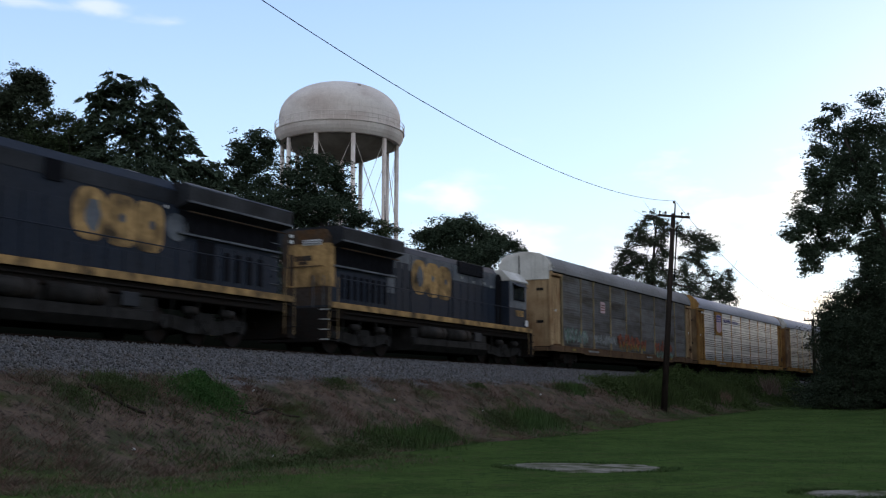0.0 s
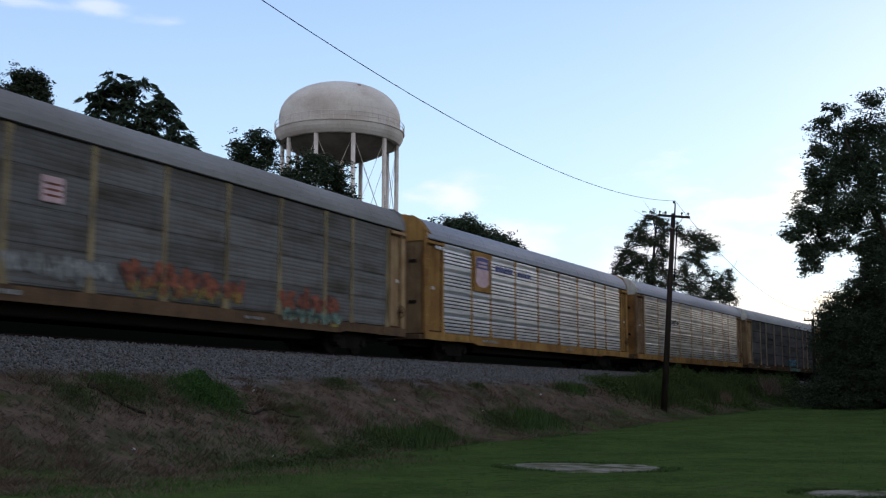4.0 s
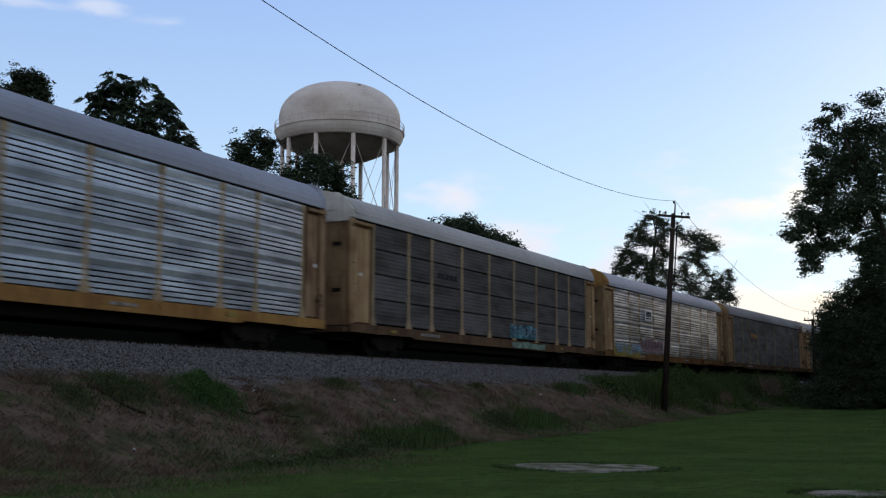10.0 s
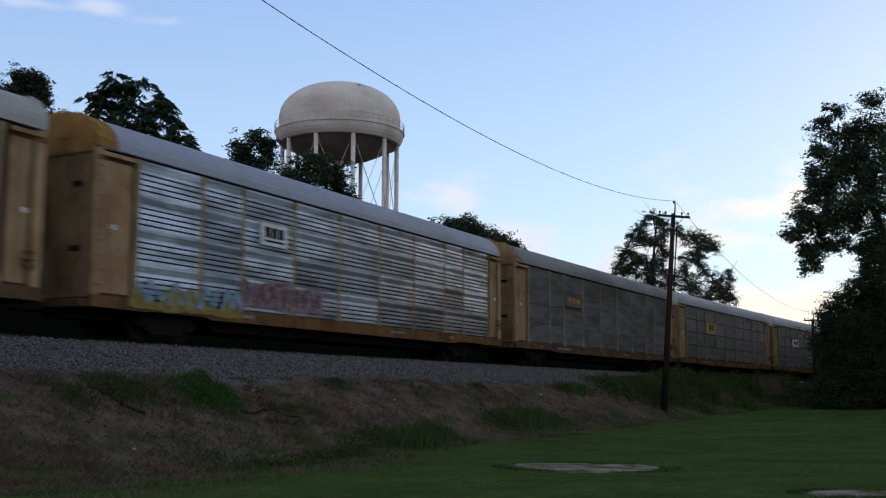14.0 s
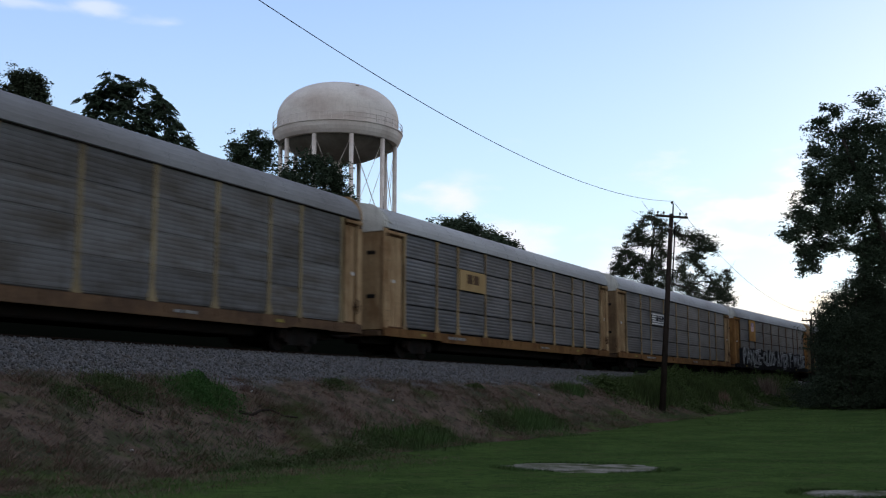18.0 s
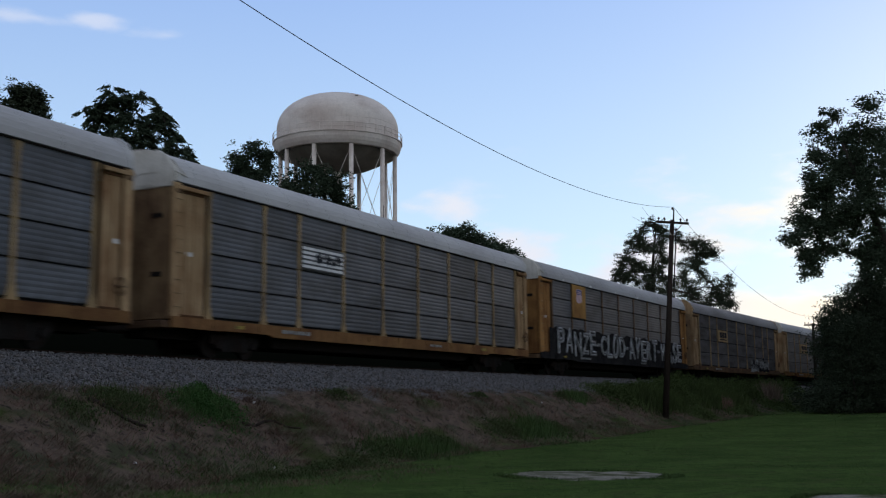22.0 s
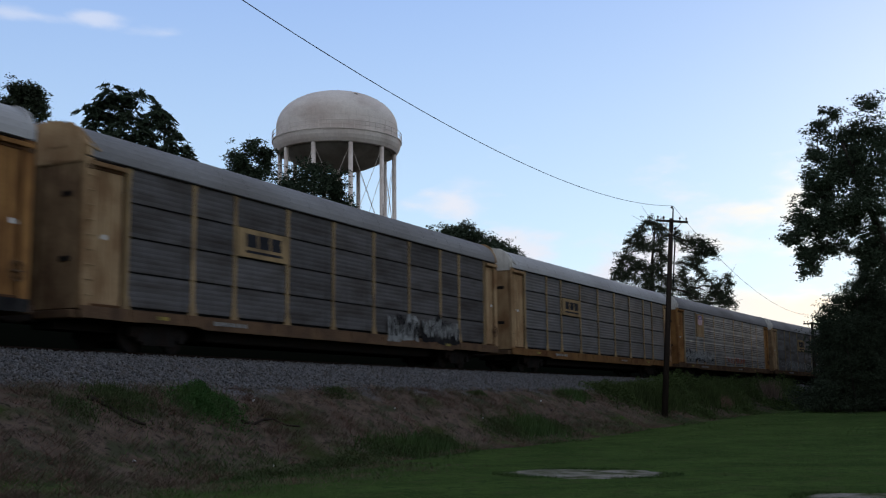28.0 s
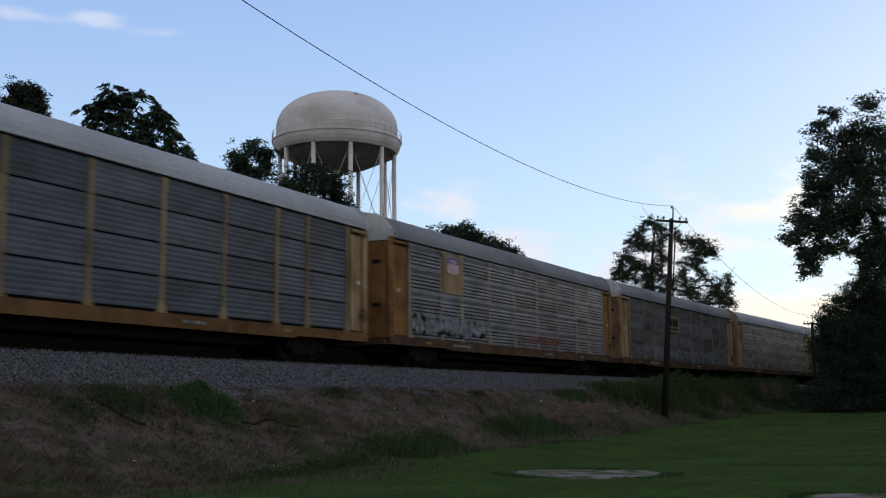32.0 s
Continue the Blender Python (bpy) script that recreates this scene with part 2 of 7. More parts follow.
    M["shield_blue"] = mat("faded_shield_blue", (0.13, 0.13, 0.26), 0.5, 0.0, 0.1, 3, 25, 0.03)
    M["teal"] = mat("teal_spray", (0.07, 0.22, 0.25), 0.7, 0.0, 0.3, 3, 10, 0, (0.035, 0.07, 0.085), 0.8)
    M["green_spray"] = mat("green_spray", (0.17, 0.25, 0.21), 0.7, 0.0, 0.3, 3, 10, 0, (0.05, 0.07, 0.06), 0.6)
    M["red_spray"] = mat("red_spray", (0.24, 0.085, 0.055), 0.7, 0.0, 0.35, 3, 10, 0, (0.07, 0.04, 0.035), 0.7)
    M["pink_spray"] = mat("dusty_pink_spray", (0.27, 0.19, 0.19), 0.6, 0.0, 0.3, 5, 14, 0, (0.06, 0.04, 0.05), 0.6)
    M["yellow_spray"] = mat("yellow_spray", (0.25, 0.19, 0.05), 0.7, 0.0, 0.3, 3, 10, 0, (0.14, 0.12, 0.06), 0.6)
    M["blue_spray"] = mat("pale_blue_spray", (0.20, 0.32, 0.42), 0.7, 0.0, 0.3, 3, 10, 0, (0.10, 0.15, 0.19), 0.6)
    M["white_spray"] = mat("white_spray", (0.26, 0.26, 0.255), 0.7, 0.0, 0.3, 4, 12, 0, (0.10, 0.10, 0.10), 0.6)
    M["chalk_spray"] = mat("chalky_white_spray", (0.34, 0.34, 0.35), 0.75, 0.0, 0.3, 3, 12, 0, (0.10, 0.10, 0.105), 0.7, spec=0.0)
    M["black_spray"] = mat("black_spray", (0.016, 0.015, 0.016), 0.8, 0.0, 0.25, 2, 12, 0, (0.035, 0.033, 0.032), 0.5, spec=0.0)
    M["tower_white"] = mat("chalky_tank_paint", (0.72, 0.635, 0.575), 0.7, 0.0, 0.05, 0.26, 3, 0.02, (0.46, 0.35, 0.30), 0.45, (1, 1, 1.6), streak=0.16, spec=0.0)
    # darker tank paint: the shade below the tank is put into its colour
    M["tower_belly"] = mat("shaded_tank_paint", (0.28, 0.25, 0.22), 0.8, 0.0, 0.06, 0.3, 3, 0.02, (0.16, 0.135, 0.11), 0.55, spec=0.0)
    M["pole_wood"] = mat("dark_creosote_wood", (0.034, 0.026, 0.022), 0.85, 0.0, 0.25, 2, 30, 0.25, stretch=(4, 4, 0.5))
    M["wire"] = mat("dark_wire", (0.05, 0.05, 0.055), 0.7)
    M["insulator"] = mat("brown_glaze", (0.05, 0.035, 0.03), 0.25)
    M["bark"] = mat("grey_bark", (0.050, 0.042, 0.036), 0.9, 0.0, 0.3, 2, 20, 0.4, stretch=(3, 3, 0.6))
    for key, c in (("leaf_a", (0.042, 0.062, 0.028)), ("leaf_b", (0.042, 0.056, 0.036)), ("leaf_c", (0.046, 0.060, 0.030)), ("leaf_d", (0.046, 0.056, 0.036)), ("leaf_e", (0.036, 0.046, 0.030))):
        M[key] = mat("foliage_" + key[-1], c, 0.6, 0.0, 0.1, 0.6, 8, 0, tuple(v * 1.3 for v in c), 0.5, per_island=0.4, spec=0.0)
    M["dull_weed"] = mat("dull_weed_leaf", (0.052, 0.070, 0.030), 0.7, 0.0, 0.1, 1, 8, 0, (0.05, 0.052, 0.024), 0.6, per_island=0.4, spec=0.0)
    M["scrub"] = mat("soft_scrub_leaf", (0.060, 0.082, 0.030), 0.7, 0.0, 0.1, 0.5, 8, 0, (0.034, 0.046, 0.018), 0.7, per_island=0.35, spec=0.0)
    M["weed"] = mat("lush_weed_leaf", (0.044, 0.094, 0.028), 0.6, 0.0, 0.1, 1, 8, 0, (0.030, 0.062, 0.020), 0.5, per_island=0.4, spec=0.0)
    M["lawn_blade"] = mat("lawn_blade", (0.088, 0.124, 0.039), 0.8, 0.0, 0.1, 0.22, 2, 0, (0.034, 0.060, 0.020), 0.8, (0.35, 1.0, 1.0), per_island=0.32, spec=0.0)
    M["straw"] = mat("dry_straw", (0.158, 0.120, 0.096), 0.85, 0.0, 0.1, 0.5, 4, 0, (0.118, 0.082, 0.064), 0.5, per_island=0.3, spec=0.0)
    M["olive"] = mat("olive_dry_grass", (0.105, 0.102, 0.066), 0.85, 0.0, 0.1, 0.5, 4, 0, (0.074, 0.062, 0.036), 0.5, per_island=0.28, spec=0.0)
    M["russet"] = mat("russet_dead_grass", (0.158, 0.097, 0.078), 0.85, 0.0, 0.1, 0.5, 4, 0, (0.105, 0.062, 0.048), 0.5, per_island=0.28, spec=0.0)
    M["tall_blade"] = mat("rank_green_blade", (0.050, 0.082, 0.030), 0.7, 0.0, 0.1, 0.6, 4, 0, (0.048, 0.068, 0.02), 0.5, per_island=0.4, spec=0.0)
    M["stone"] = mat("ballast_stone", (0.100, 0.098, 0.101), 0.85, 0.0, 0.2, 3, 30, 0.2, (0.088, 0.076, 0.068), 0.7, per_island=0.6, spec=0.0)
    M["tie"] = mat("oily_tie", (0.018, 0.015, 0.013), 0.95, 0.0, 0.3, spec=0.0)
    M["pale_gravel"] = mat("pale_crushed_limestone", (0.21, 0.185, 0.152), 0.95, 0.0, 0.5, 1.6, 30, 0.3, (0.06, 0.065, 0.03), 0.9, spec=0.0)


setup_materials()


# ---- mesh helpers ----
def mesh_of(name, bm, material, smooth=False):
    me = bpy.data.meshes.new(name)
    bm.to_mesh(me)
    bm.free()
    for m in material if isinstance(material, (list, tuple)) else [material]:
        me.materials.append(m)
    if smooth:
        me.polygons.foreach_set("use_smooth", [True] * len(me.polygons))
    return me


def part(name, data, material, parent, label="", smooth=False, m=None):
    """One mesh object under a thing or a part; data is a bmesh or a shared mesh."""
    me = data if isinstance(data, bpy.types.Mesh) else mesh_of(name, data, material, smooth)
    ob = new(name, me)
    ob.parent = parent
    if m is not None:
        ob.matrix_basis = m
    return tagged(ob, label)


def thing(name, m, label, category, group="", kind=""):
    ob = new(name)
    ob.empty_display_size = 0.2
    ob.matrix_basis = m
    return tagged(ob, label, category, group, kind)


def solid(name, data, material, label, category="", group="", kind="", smooth=False, m=None):
    ob = new(name, data if isinstance(data, bpy.types.Mesh) else mesh_of(name, data, material, smooth))
    if m is not None:
        ob.matrix_basis = m
    return tagged(ob, label, category, group, kind)


def box(bm, x0, x1, y0, y1, z0, z1, bevel=0.0):
    r = bmesh.ops.create_cube(bm, size=1.0, matrix=Matrix.Translation(((x0 + x1) / 2, (y0 + y1) / 2, (z0 + z1) / 2)) @ Matrix.Diagonal((x1 - x0, y1 - y0, z1 - z0, 1)))
    if bevel:
        es = {e for v in r["verts"] for e in v.link_edges}
        bmesh.ops.bevel(bm, geom=list(es), offset=bevel, segments=1, affect="EDGES", profile=0.5)
    return bm


def boxed(x0, x1, y0, y1, z0, z1, bevel=0.0):
    return box(bmesh.new(), x0, x1, y0, y1, z0, z1, bevel)


def rod(bm, a, b, r0, r1=None, seg=8):
    a, b = Vector(a), Vector(b)
    way = b - a
    m = Matrix.Translation((a + b) / 2) @ way.to_track_quat("Z", "Y").to_matrix().to_4x4()
    bmesh.ops.create_cone(bm, cap_ends=True, segments=seg, radius1=r0, radius2=r0 if r1 is None else r1, depth=way.length, matrix=m)
    return bm


def rodded(a, b, r0, r1=None, seg=8):
    return rod(bmesh.new(), a, b, r0, r1, seg)


def lathe(bm, outline, seg=48):
    """A turned body from (radius, height) pairs."""
    rings = []
    for r, z in outline:
        rings.append([bm.verts.new((r * math.cos(2 * math.pi * i / seg), r * math.sin(2 * math.pi * i / seg), z)) for i in range(seg)] if r > 1e-6 else [bm.verts.new((0, 0, z))])
    for p, q in zip(rings, rings[1:]):
        for i in range(seg):
            j = (i + 1) % seg
            if len(p) == 1:
                bm.faces.new((p[0], q[j], q[i]))
            elif len(q) == 1:
                bm.faces.new((p[i], p[j], q[0]))
            else:
                bm.faces.new((p[i], p[j], q[j], q[i]))
    return bm


def slab(bm, outline, x0, x1):
    """An outline of (y, z) pairs drawn out along x, closed at both ends."""
    p = [bm.verts.new((x0, y, z)) for y, z in outline]
    q = [bm.verts.new((x1, y, z)) for y, z in outline]
    n = len(p)
    for i in range(n):
        j = (i + 1) % n
        bm.faces.new((p[i], p[j], q[j], q[i]))
    bm.faces.new(p[::-1])
    bm.faces.new(q)
    bmesh.ops.recalc_face_normals(bm, faces=bm.faces)
    return bm


def plate(bm, outline, y, thick, mi=0):
    """A flat plate with an outline of (x, z) pairs, its face at y, thick towards +y."""
    p = [bm.verts.new((x, y, z)) for x, z in outline]
    q = [bm.verts.new((x, y + thick, z)) for x, z in outline]
    n = len(p)
    fs = [bm.faces.new((p[i], q[i], q[(i + 1) % n], p[(i + 1) % n])) for i in range(n)]
    fs.append(bm.faces.new(p))
    for f in fs:
        f.material_index = mi
    return bm


def quads(name, centres, rights, ups, material):
    """Many four-cornered leaves in one mesh."""
    n = len(centres)
    v = np.empty((n, 4, 3))
    v[:, 0], v[:, 1], v[:, 2], v[:, 3] = centres - ups, centres + rights, centres + ups, centres - rights
    me = bpy.data.meshes.new(name)
    me.vertices.add(4 * n)
    me.loops.add(4 * n)
    me.polygons.add(n)
    me.vertices.foreach_set("co", v.ravel())
    me.loops.foreach_set("vertex_index", np.arange(4 * n))
    me.polygons.foreach_set("loop_start", np.arange(0, 4 * n, 4))
    me.update(calc_edges=True)
    me.materials.append(material)
    return me


# ---- the track's arc and the lie of the land ----
RADIUS = 959.93
CENTRE = np.array((852.98, -393.68))
THETA = radians(24.775)
ALONG = np.array((math.sin(THETA), math.cos(THETA)))
ACROSS = np.array((-math.cos(THETA), math.sin(THETA)))
HALF = 1.55
RAIL = 3.05


def arc(u, off=0.0, z=0.0):
    """A place u metres along the track and off metres beyond the train's near side."""
    a = u / RADIUS
    p = CENTRE + (RADIUS + off) * (ACROSS * math.cos(a) + ALONG * math.sin(a))
    return (p[0], p[1], z)


def heading(u):
    return 90 - math.degrees(THETA + u / RADIUS)


def smooth(x, a, b):
    t = np.clip((x - a) / (b - a), 0, 1)
    return t * t * (3 - 2 * t)


def ground_z(x, y):
    """Height of the ground, for numbers or arrays."""
    x, y = np.asarray(x, float), np.asarray(y, float)
    vx, vy = x - CENTRE[0], y - CENTRE[1]
    off = np.hypot(vx, vy) - RADIUS
    u = np.arctan2(vx * ALONG[0] + vy * ALONG[1], vx * ACROSS[0] + vy * ACROSS[1]) * RADIUS
    base = 0.75 * smooth(u, 28, 95) + 0.9 * smooth(u, 95, 260)
    base = base + 0.05 * np.sin(x * 0.31 + 1) * np.sin(y * 0.23) + 0.03 * np.sin(x * 0.9) * np.cos(y * 0.7 + 2)
    oc = off - HALF
    wob = 0.25 * np.sin(u * 0.55) + 0.18 * np.sin(u * 1.27 + 1.0)
    far = 1.2
    side = np.where(oc < 0, base, np.maximum(base, far))
    a = np.abs(oc)
    toe = 8.0 + wob
    z = np.where(a < 2.55, 2.86, np.where(a < 4.3, 2.86 - (a - 2.55) * 0.50, 0.0))
    t = np.clip((a - 4.3) / (toe - 4.3), 0, 1)
    bank = 1.985 + (side - 1.985) * (t * 0.55 + 0.45 * t * t * (3 - 2 * t))
    lumps = 0.07 * np.sin(x * 2.1 + y) * np.sin(y * 1.7) + 0.05 * np.sin(x * 4.3) * np.sin(y * 3.9 + 1)
    bank = bank + lumps * np.clip(4 * t * (1 - t), 0, 1)
    z = np.where(a < 4.3, z, bank)
    z = np.where(a > toe, side, z)
    hump = 4.3 * smooth(oc, 6.0, 10.5) * (1 - smooth(oc, 15.0, 24.0))
    return z + hump


def ground_material():
    m = bpy.data.materials.new("ground")
    m.use_nodes = True
    nt = m.node_tree
    N, link = nt.nodes.new, nt.links.new
    bsdf = nt.nodes["Principled BSDF"]
    bsdf.inputs["Roughness"].default_value = 0.95
    bsdf.inputs["Specular IOR Level"].default_value = 0.0
    co = N("ShaderNodeTexCoord")
    pos = co.outputs["Object"]

    def noise_of(scale, detail=5):
        n = N("ShaderNodeTexNoise")
        n.inputs["Scale"].default_value, n.inputs["Detail"].default_value = scale, detail
        link(pos, n.inputs["Vector"])
        return n.outputs["Fac"]

    def blend(fac, a, b):
        mx = N("ShaderNodeMixRGB")
        link(fac, mx.inputs["Fac"])
        for s, v in (("Color1", a), ("Color2", b)):
            if isinstance(v, tuple):
                mx.inputs[s].default_value = (*v, 1)
            else:
                link(v, mx.inputs[s])
        return mx.outputs[0]

    def span(v, lo, hi):
        r = N("ShaderNodeMapRange")
        r.interpolation_type = "SMOOTHSTEP"
        link(v, r.inputs["Value"])
        r.inputs["From Min"].default_value, r.inputs["From Max"].default_value = lo, hi
        return r.outputs[0]

    flat = N("ShaderNodeVectorMath")
    flat.operation = "MULTIPLY"
    link(pos, flat.inputs[0])
    flat.inputs[1].default_value = (1, 1, 0)
    dist = N("ShaderNodeVectorMath")
    dist.operation = "DISTANCE"
    link(flat.outputs[0], dist.inputs[0])
    dist.inputs[1].default_value = (CENTRE[0], CENTRE[1], 0)
    wob = N("ShaderNodeMath")
    wob.operation = "MULTIPLY_ADD"
    link(noise_of(0.5), wob.inputs[0])
    wob.inputs[1].default_value = 3.0
    link(dist.outputs["Value"], wob.inputs[2])
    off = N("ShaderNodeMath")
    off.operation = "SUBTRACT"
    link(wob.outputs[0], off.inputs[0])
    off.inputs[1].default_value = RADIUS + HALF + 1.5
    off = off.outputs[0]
    fine, mid, broad = noise_of(38, 4), noise_of(3.2, 6), noise_of(0.45, 4)
    grass = blend(span(broad, 0.35, 0.65), (0.026, 0.042, 0.013), (0.072, 0.104, 0.029))
    grass = blend(span(mid, 0.48, 0.62), grass, (0.026, 0.044, 0.016))
    grass = blend(span(noise_of(9, 5), 0.55, 0.7), grass, (0.074, 0.108, 0.029))
    grass = blend(span(noise_of(1.4, 6), 0.52, 0.66), grass, (0.058, 0.060, 0.026))
    grass = blend(span(fine, 0.3, 0.7), grass, (0.043, 0.070, 0.018))
    soil = blend(span(mid, 0.35, 0.65), (0.110, 0.077, 0.059), (0.056, 0.043, 0.034))
    soil = blend(span(fine, 0.35, 0.7), soil, (0.115, 0.082, 0.063))
    soil = blend(span(noise_of(1.1, 6), 0.5, 0.62), soil, (0.050, 0.050, 0.030))
    soil = blend(span(noise_of(6.5, 5), 0.56, 0.66), soil, (0.028, 0.022, 0.018))
    soil = blend(span(broad, 0.55, 0.68), soil, (0.034, 0.044, 0.014))
    rock = blend(span(noise_of(16, 3), 0.38, 0.62), (0.056, 0.053, 0.054), (0.150, 0.142, 0.141))
    edge = N("ShaderNodeMath")
    edge.operation = "MULTIPLY_ADD"
    link(noise_of(1.6, 6), edge.inputs[0])
    edge.inputs[1].default_value = 4.0
    link(off, edge.inputs[2])
    col = blend(span(edge.outputs[0], -6.7, -5.1), grass, soil)
    col = blend(span(off, -4.8, -4.1), col, rock)
    # bed under the train: oil stain, plus the train's shade put into the colour
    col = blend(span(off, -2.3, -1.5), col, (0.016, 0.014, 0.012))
    # far bank near-black: the shade behind the train is put into the colour
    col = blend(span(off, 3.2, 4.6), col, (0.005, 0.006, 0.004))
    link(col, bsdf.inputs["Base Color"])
    bp = N("ShaderNodeBump")
    bp.inputs["Strength"].default_value, bp.inputs["Distance"].default_value = 0.6, 0.05
    link(noise_of(16, 4), bp.inputs["Height"])
    link(bp.outputs[0], bsdf.inputs["Normal"])
    return m


def axis(lo, hi, step, far):
    mid = list(np.arange(lo, hi + step / 2, step))
    out, d = [], step
    p = mid[-1]
    while p < far:
        d *= 1.35
        p += d
        out.append(p)
    low, d, p = [], step, mid[0]
    while p > -far:
        d *= 1.35
        p -= d
        low.append(p)
    return np.array(low[::-1] + mid + out)


def build_ground():
    xs, ys = axis(-22, 42, 0.3, 3000), axis(8, 92, 0.3, 3000)
    X, Y = np.meshgrid(xs, ys)
    Z = ground_z(X, Y)
    nx, ny = len(xs), len(ys)
    me = bpy.data.meshes.new("ground")
    me.vertices.add(nx * ny)
    me.vertices.foreach_set("co", np.stack([X, Y, Z], -1).ravel())
    i = (np.arange(ny - 1)[:, None] * nx + np.arange(nx - 1)[None]).ravel()
    f = np.stack([i, i + 1, i + nx + 1, i + nx], -1)
    me.loops.add(f.size)
    me.polygons.add(len(f))
    me.loops.foreach_set("vertex_index", f.ravel())
    me.polygons.foreach_set("loop_start", np.arange(0, f.size, 4))
    me.polygons.foreach_set("use_smooth", np.ones(len(f), bool))
    me.update(calc_edges=True)
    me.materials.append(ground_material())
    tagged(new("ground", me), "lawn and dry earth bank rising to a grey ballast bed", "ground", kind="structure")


build_ground()


def sweep(bm, outline, us, oc, z):
    """An outline of (across, up) pairs swept along the track's arc."""
    rows = []
    for u in us:
        rows.append([bm.verts.new(arc(u, HALF + oc + y, z + h)) for y, h in outline])
    n = len(outline)
    for p, q in zip(rows, rows[1:]):
        for i in range(n):
            bm.faces.new((p[i], p[(i + 1) % n], q[(i + 1) % n], q[i]))
    return bm


def build_track():
    tr = thing("railway_track", Matrix(), "rusty steel rails on oily wooden ties in grey ballast", "railway track", kind="structure")
    us = [x * 6.0 for x in range(-12, 46)]
    prof = [(-0.07, -0.17), (0.07, -0.17), (0.012, -0.13), (0.012, -0.05), (0.037, -0.04), (0.035, 0.0), (-0.035, 0.0), (-0.037, -0.04), (-0.012, -0.05), (-0.012, -0.13)]
    for side in (-0.755, 0.755):
        part("rail", sweep(bmesh.new(), prof, us, side, RAIL), M["rail_side"], tr, "rusty steel rail")
    bm = bmesh.new()
    for k in range(-60, 400):
        u = k * 0.53
        m = Matrix.Translation(arc(u, HALF, RAIL - 0.255)) @ pose(0, 0, 0, 0, 0, heading(u)) @ Matrix.Diagonal((0.22, 2.6, 0.17, 1))
        bmesh.ops.create_cube(bm, size=1.0, matrix=m)
    tagged(part("ties", bm, M["tie"], tr, "dark oily wooden ties"), kind="stuff")


build_track()


def build_stones():
    rng = np.random.default_rng(5)
    n = 30000
    u = 15 + 62 * rng.random(n) ** 1.5
    oc = -2.4 - 2.0 * rng.random(n) ** 0.9
    a = u / RADIUS
    p = CENTRE[None] + (RADIUS + HALF + oc)[:, None] * (ACROSS[None] * np.cos(a)[:, None] + ALONG[None] * np.sin(a)[:, None])
    z = ground_z(p[:, 0], p[:, 1])
    size = 0.012 + 0.026 * rng.random(n) ** 1.8
    base = np.array([(1, 0, 0), (-1, 0, 0), (0, 1, 0), (0, -1, 0), (0, 0, 1), (0, 0, -1)], float)
    faces = np.array([(0, 2, 4), (2, 1, 4), (1, 3, 4), (3, 0, 4), (2, 0, 5), (1, 2, 5), (3, 1, 5), (0, 3, 5)])
    v = base[None] * (size[:, None, None] * (0.6 + 0.8 * rng.random((n, 6, 3))))
    t = rng.random(n) * 6.28
    c, s = np.cos(t)[:, None], np.sin(t)[:, None]
    v = np.stack([v[..., 0] * c - v[..., 1] * s, v[..., 0] * s + v[..., 1] * c, v[..., 2]], -1)
    v += np.stack([p[:, 0], p[:, 1], z + size * 0.35], -1)[:, None]
    f = (faces[None] + 6 * np.arange(n)[:, None, None]).reshape(-1, 3)
    me = bpy.data.meshes.new("ballast_stones")
    me.from_pydata(v.reshape(-1, 3).tolist(), [], f.tolist())
    me.materials.append(M["stone"])
    tagged(new("ballast_stones", me), "loose grey crushed ballast stones beside the track", "ballast", kind="stuff")


build_stones()


def blades(name, x, y, length, width, lean, material, label, category, rng, sink=0.02):
    n = len(x)
    z = ground_z(x, y) - sink
    t = rng.random(n) * 6.283
    rx, ry = np.cos(t) * width, np.sin(t) * width
    t2 = rng.random(n) * 6.283
    lx, ly = np.cos(t2) * lean * length, np.sin(t2) * lean * length
    v = np.empty((n, 3, 3))
    v[:, 0] = np.stack([x - rx, y - ry, z], -1)
    v[:, 1] = np.stack([x + rx, y + ry, z], -1)
    v[:, 2] = np.stack([x + lx, y + ly, z + length], -1)
    me = bpy.data.meshes.new(name)
    me.vertices.add(3 * n)
    me.loops.add(3 * n)
    me.polygons.add(n)
    me.vertices.foreach_set("co", v.ravel())
    me.loops.foreach_set("vertex_index", np.arange(3 * n))
    me.polygons.foreach_set("loop_start", np.arange(0, 3 * n, 3))
    me.update(calc_edges=True)
    me.materials.append(material)
    return tagged(new(name, me), label, category, kind="stuff")


def offset_of(x, y):
    vx, vy = x - CENTRE[0], y - CENTRE[1]
    return np.hypot(vx, vy) - RADIUS - HALF, np.arctan2(vx * ALONG[0] + vy * ALONG[1], vx * ACROSS[0] + vy * ACROSS[1]) * RADIUS


PATCHES = [(3.15, 24.2, 1.85, 1.45), (6.75, 17.7, 1.05, 0.7)]


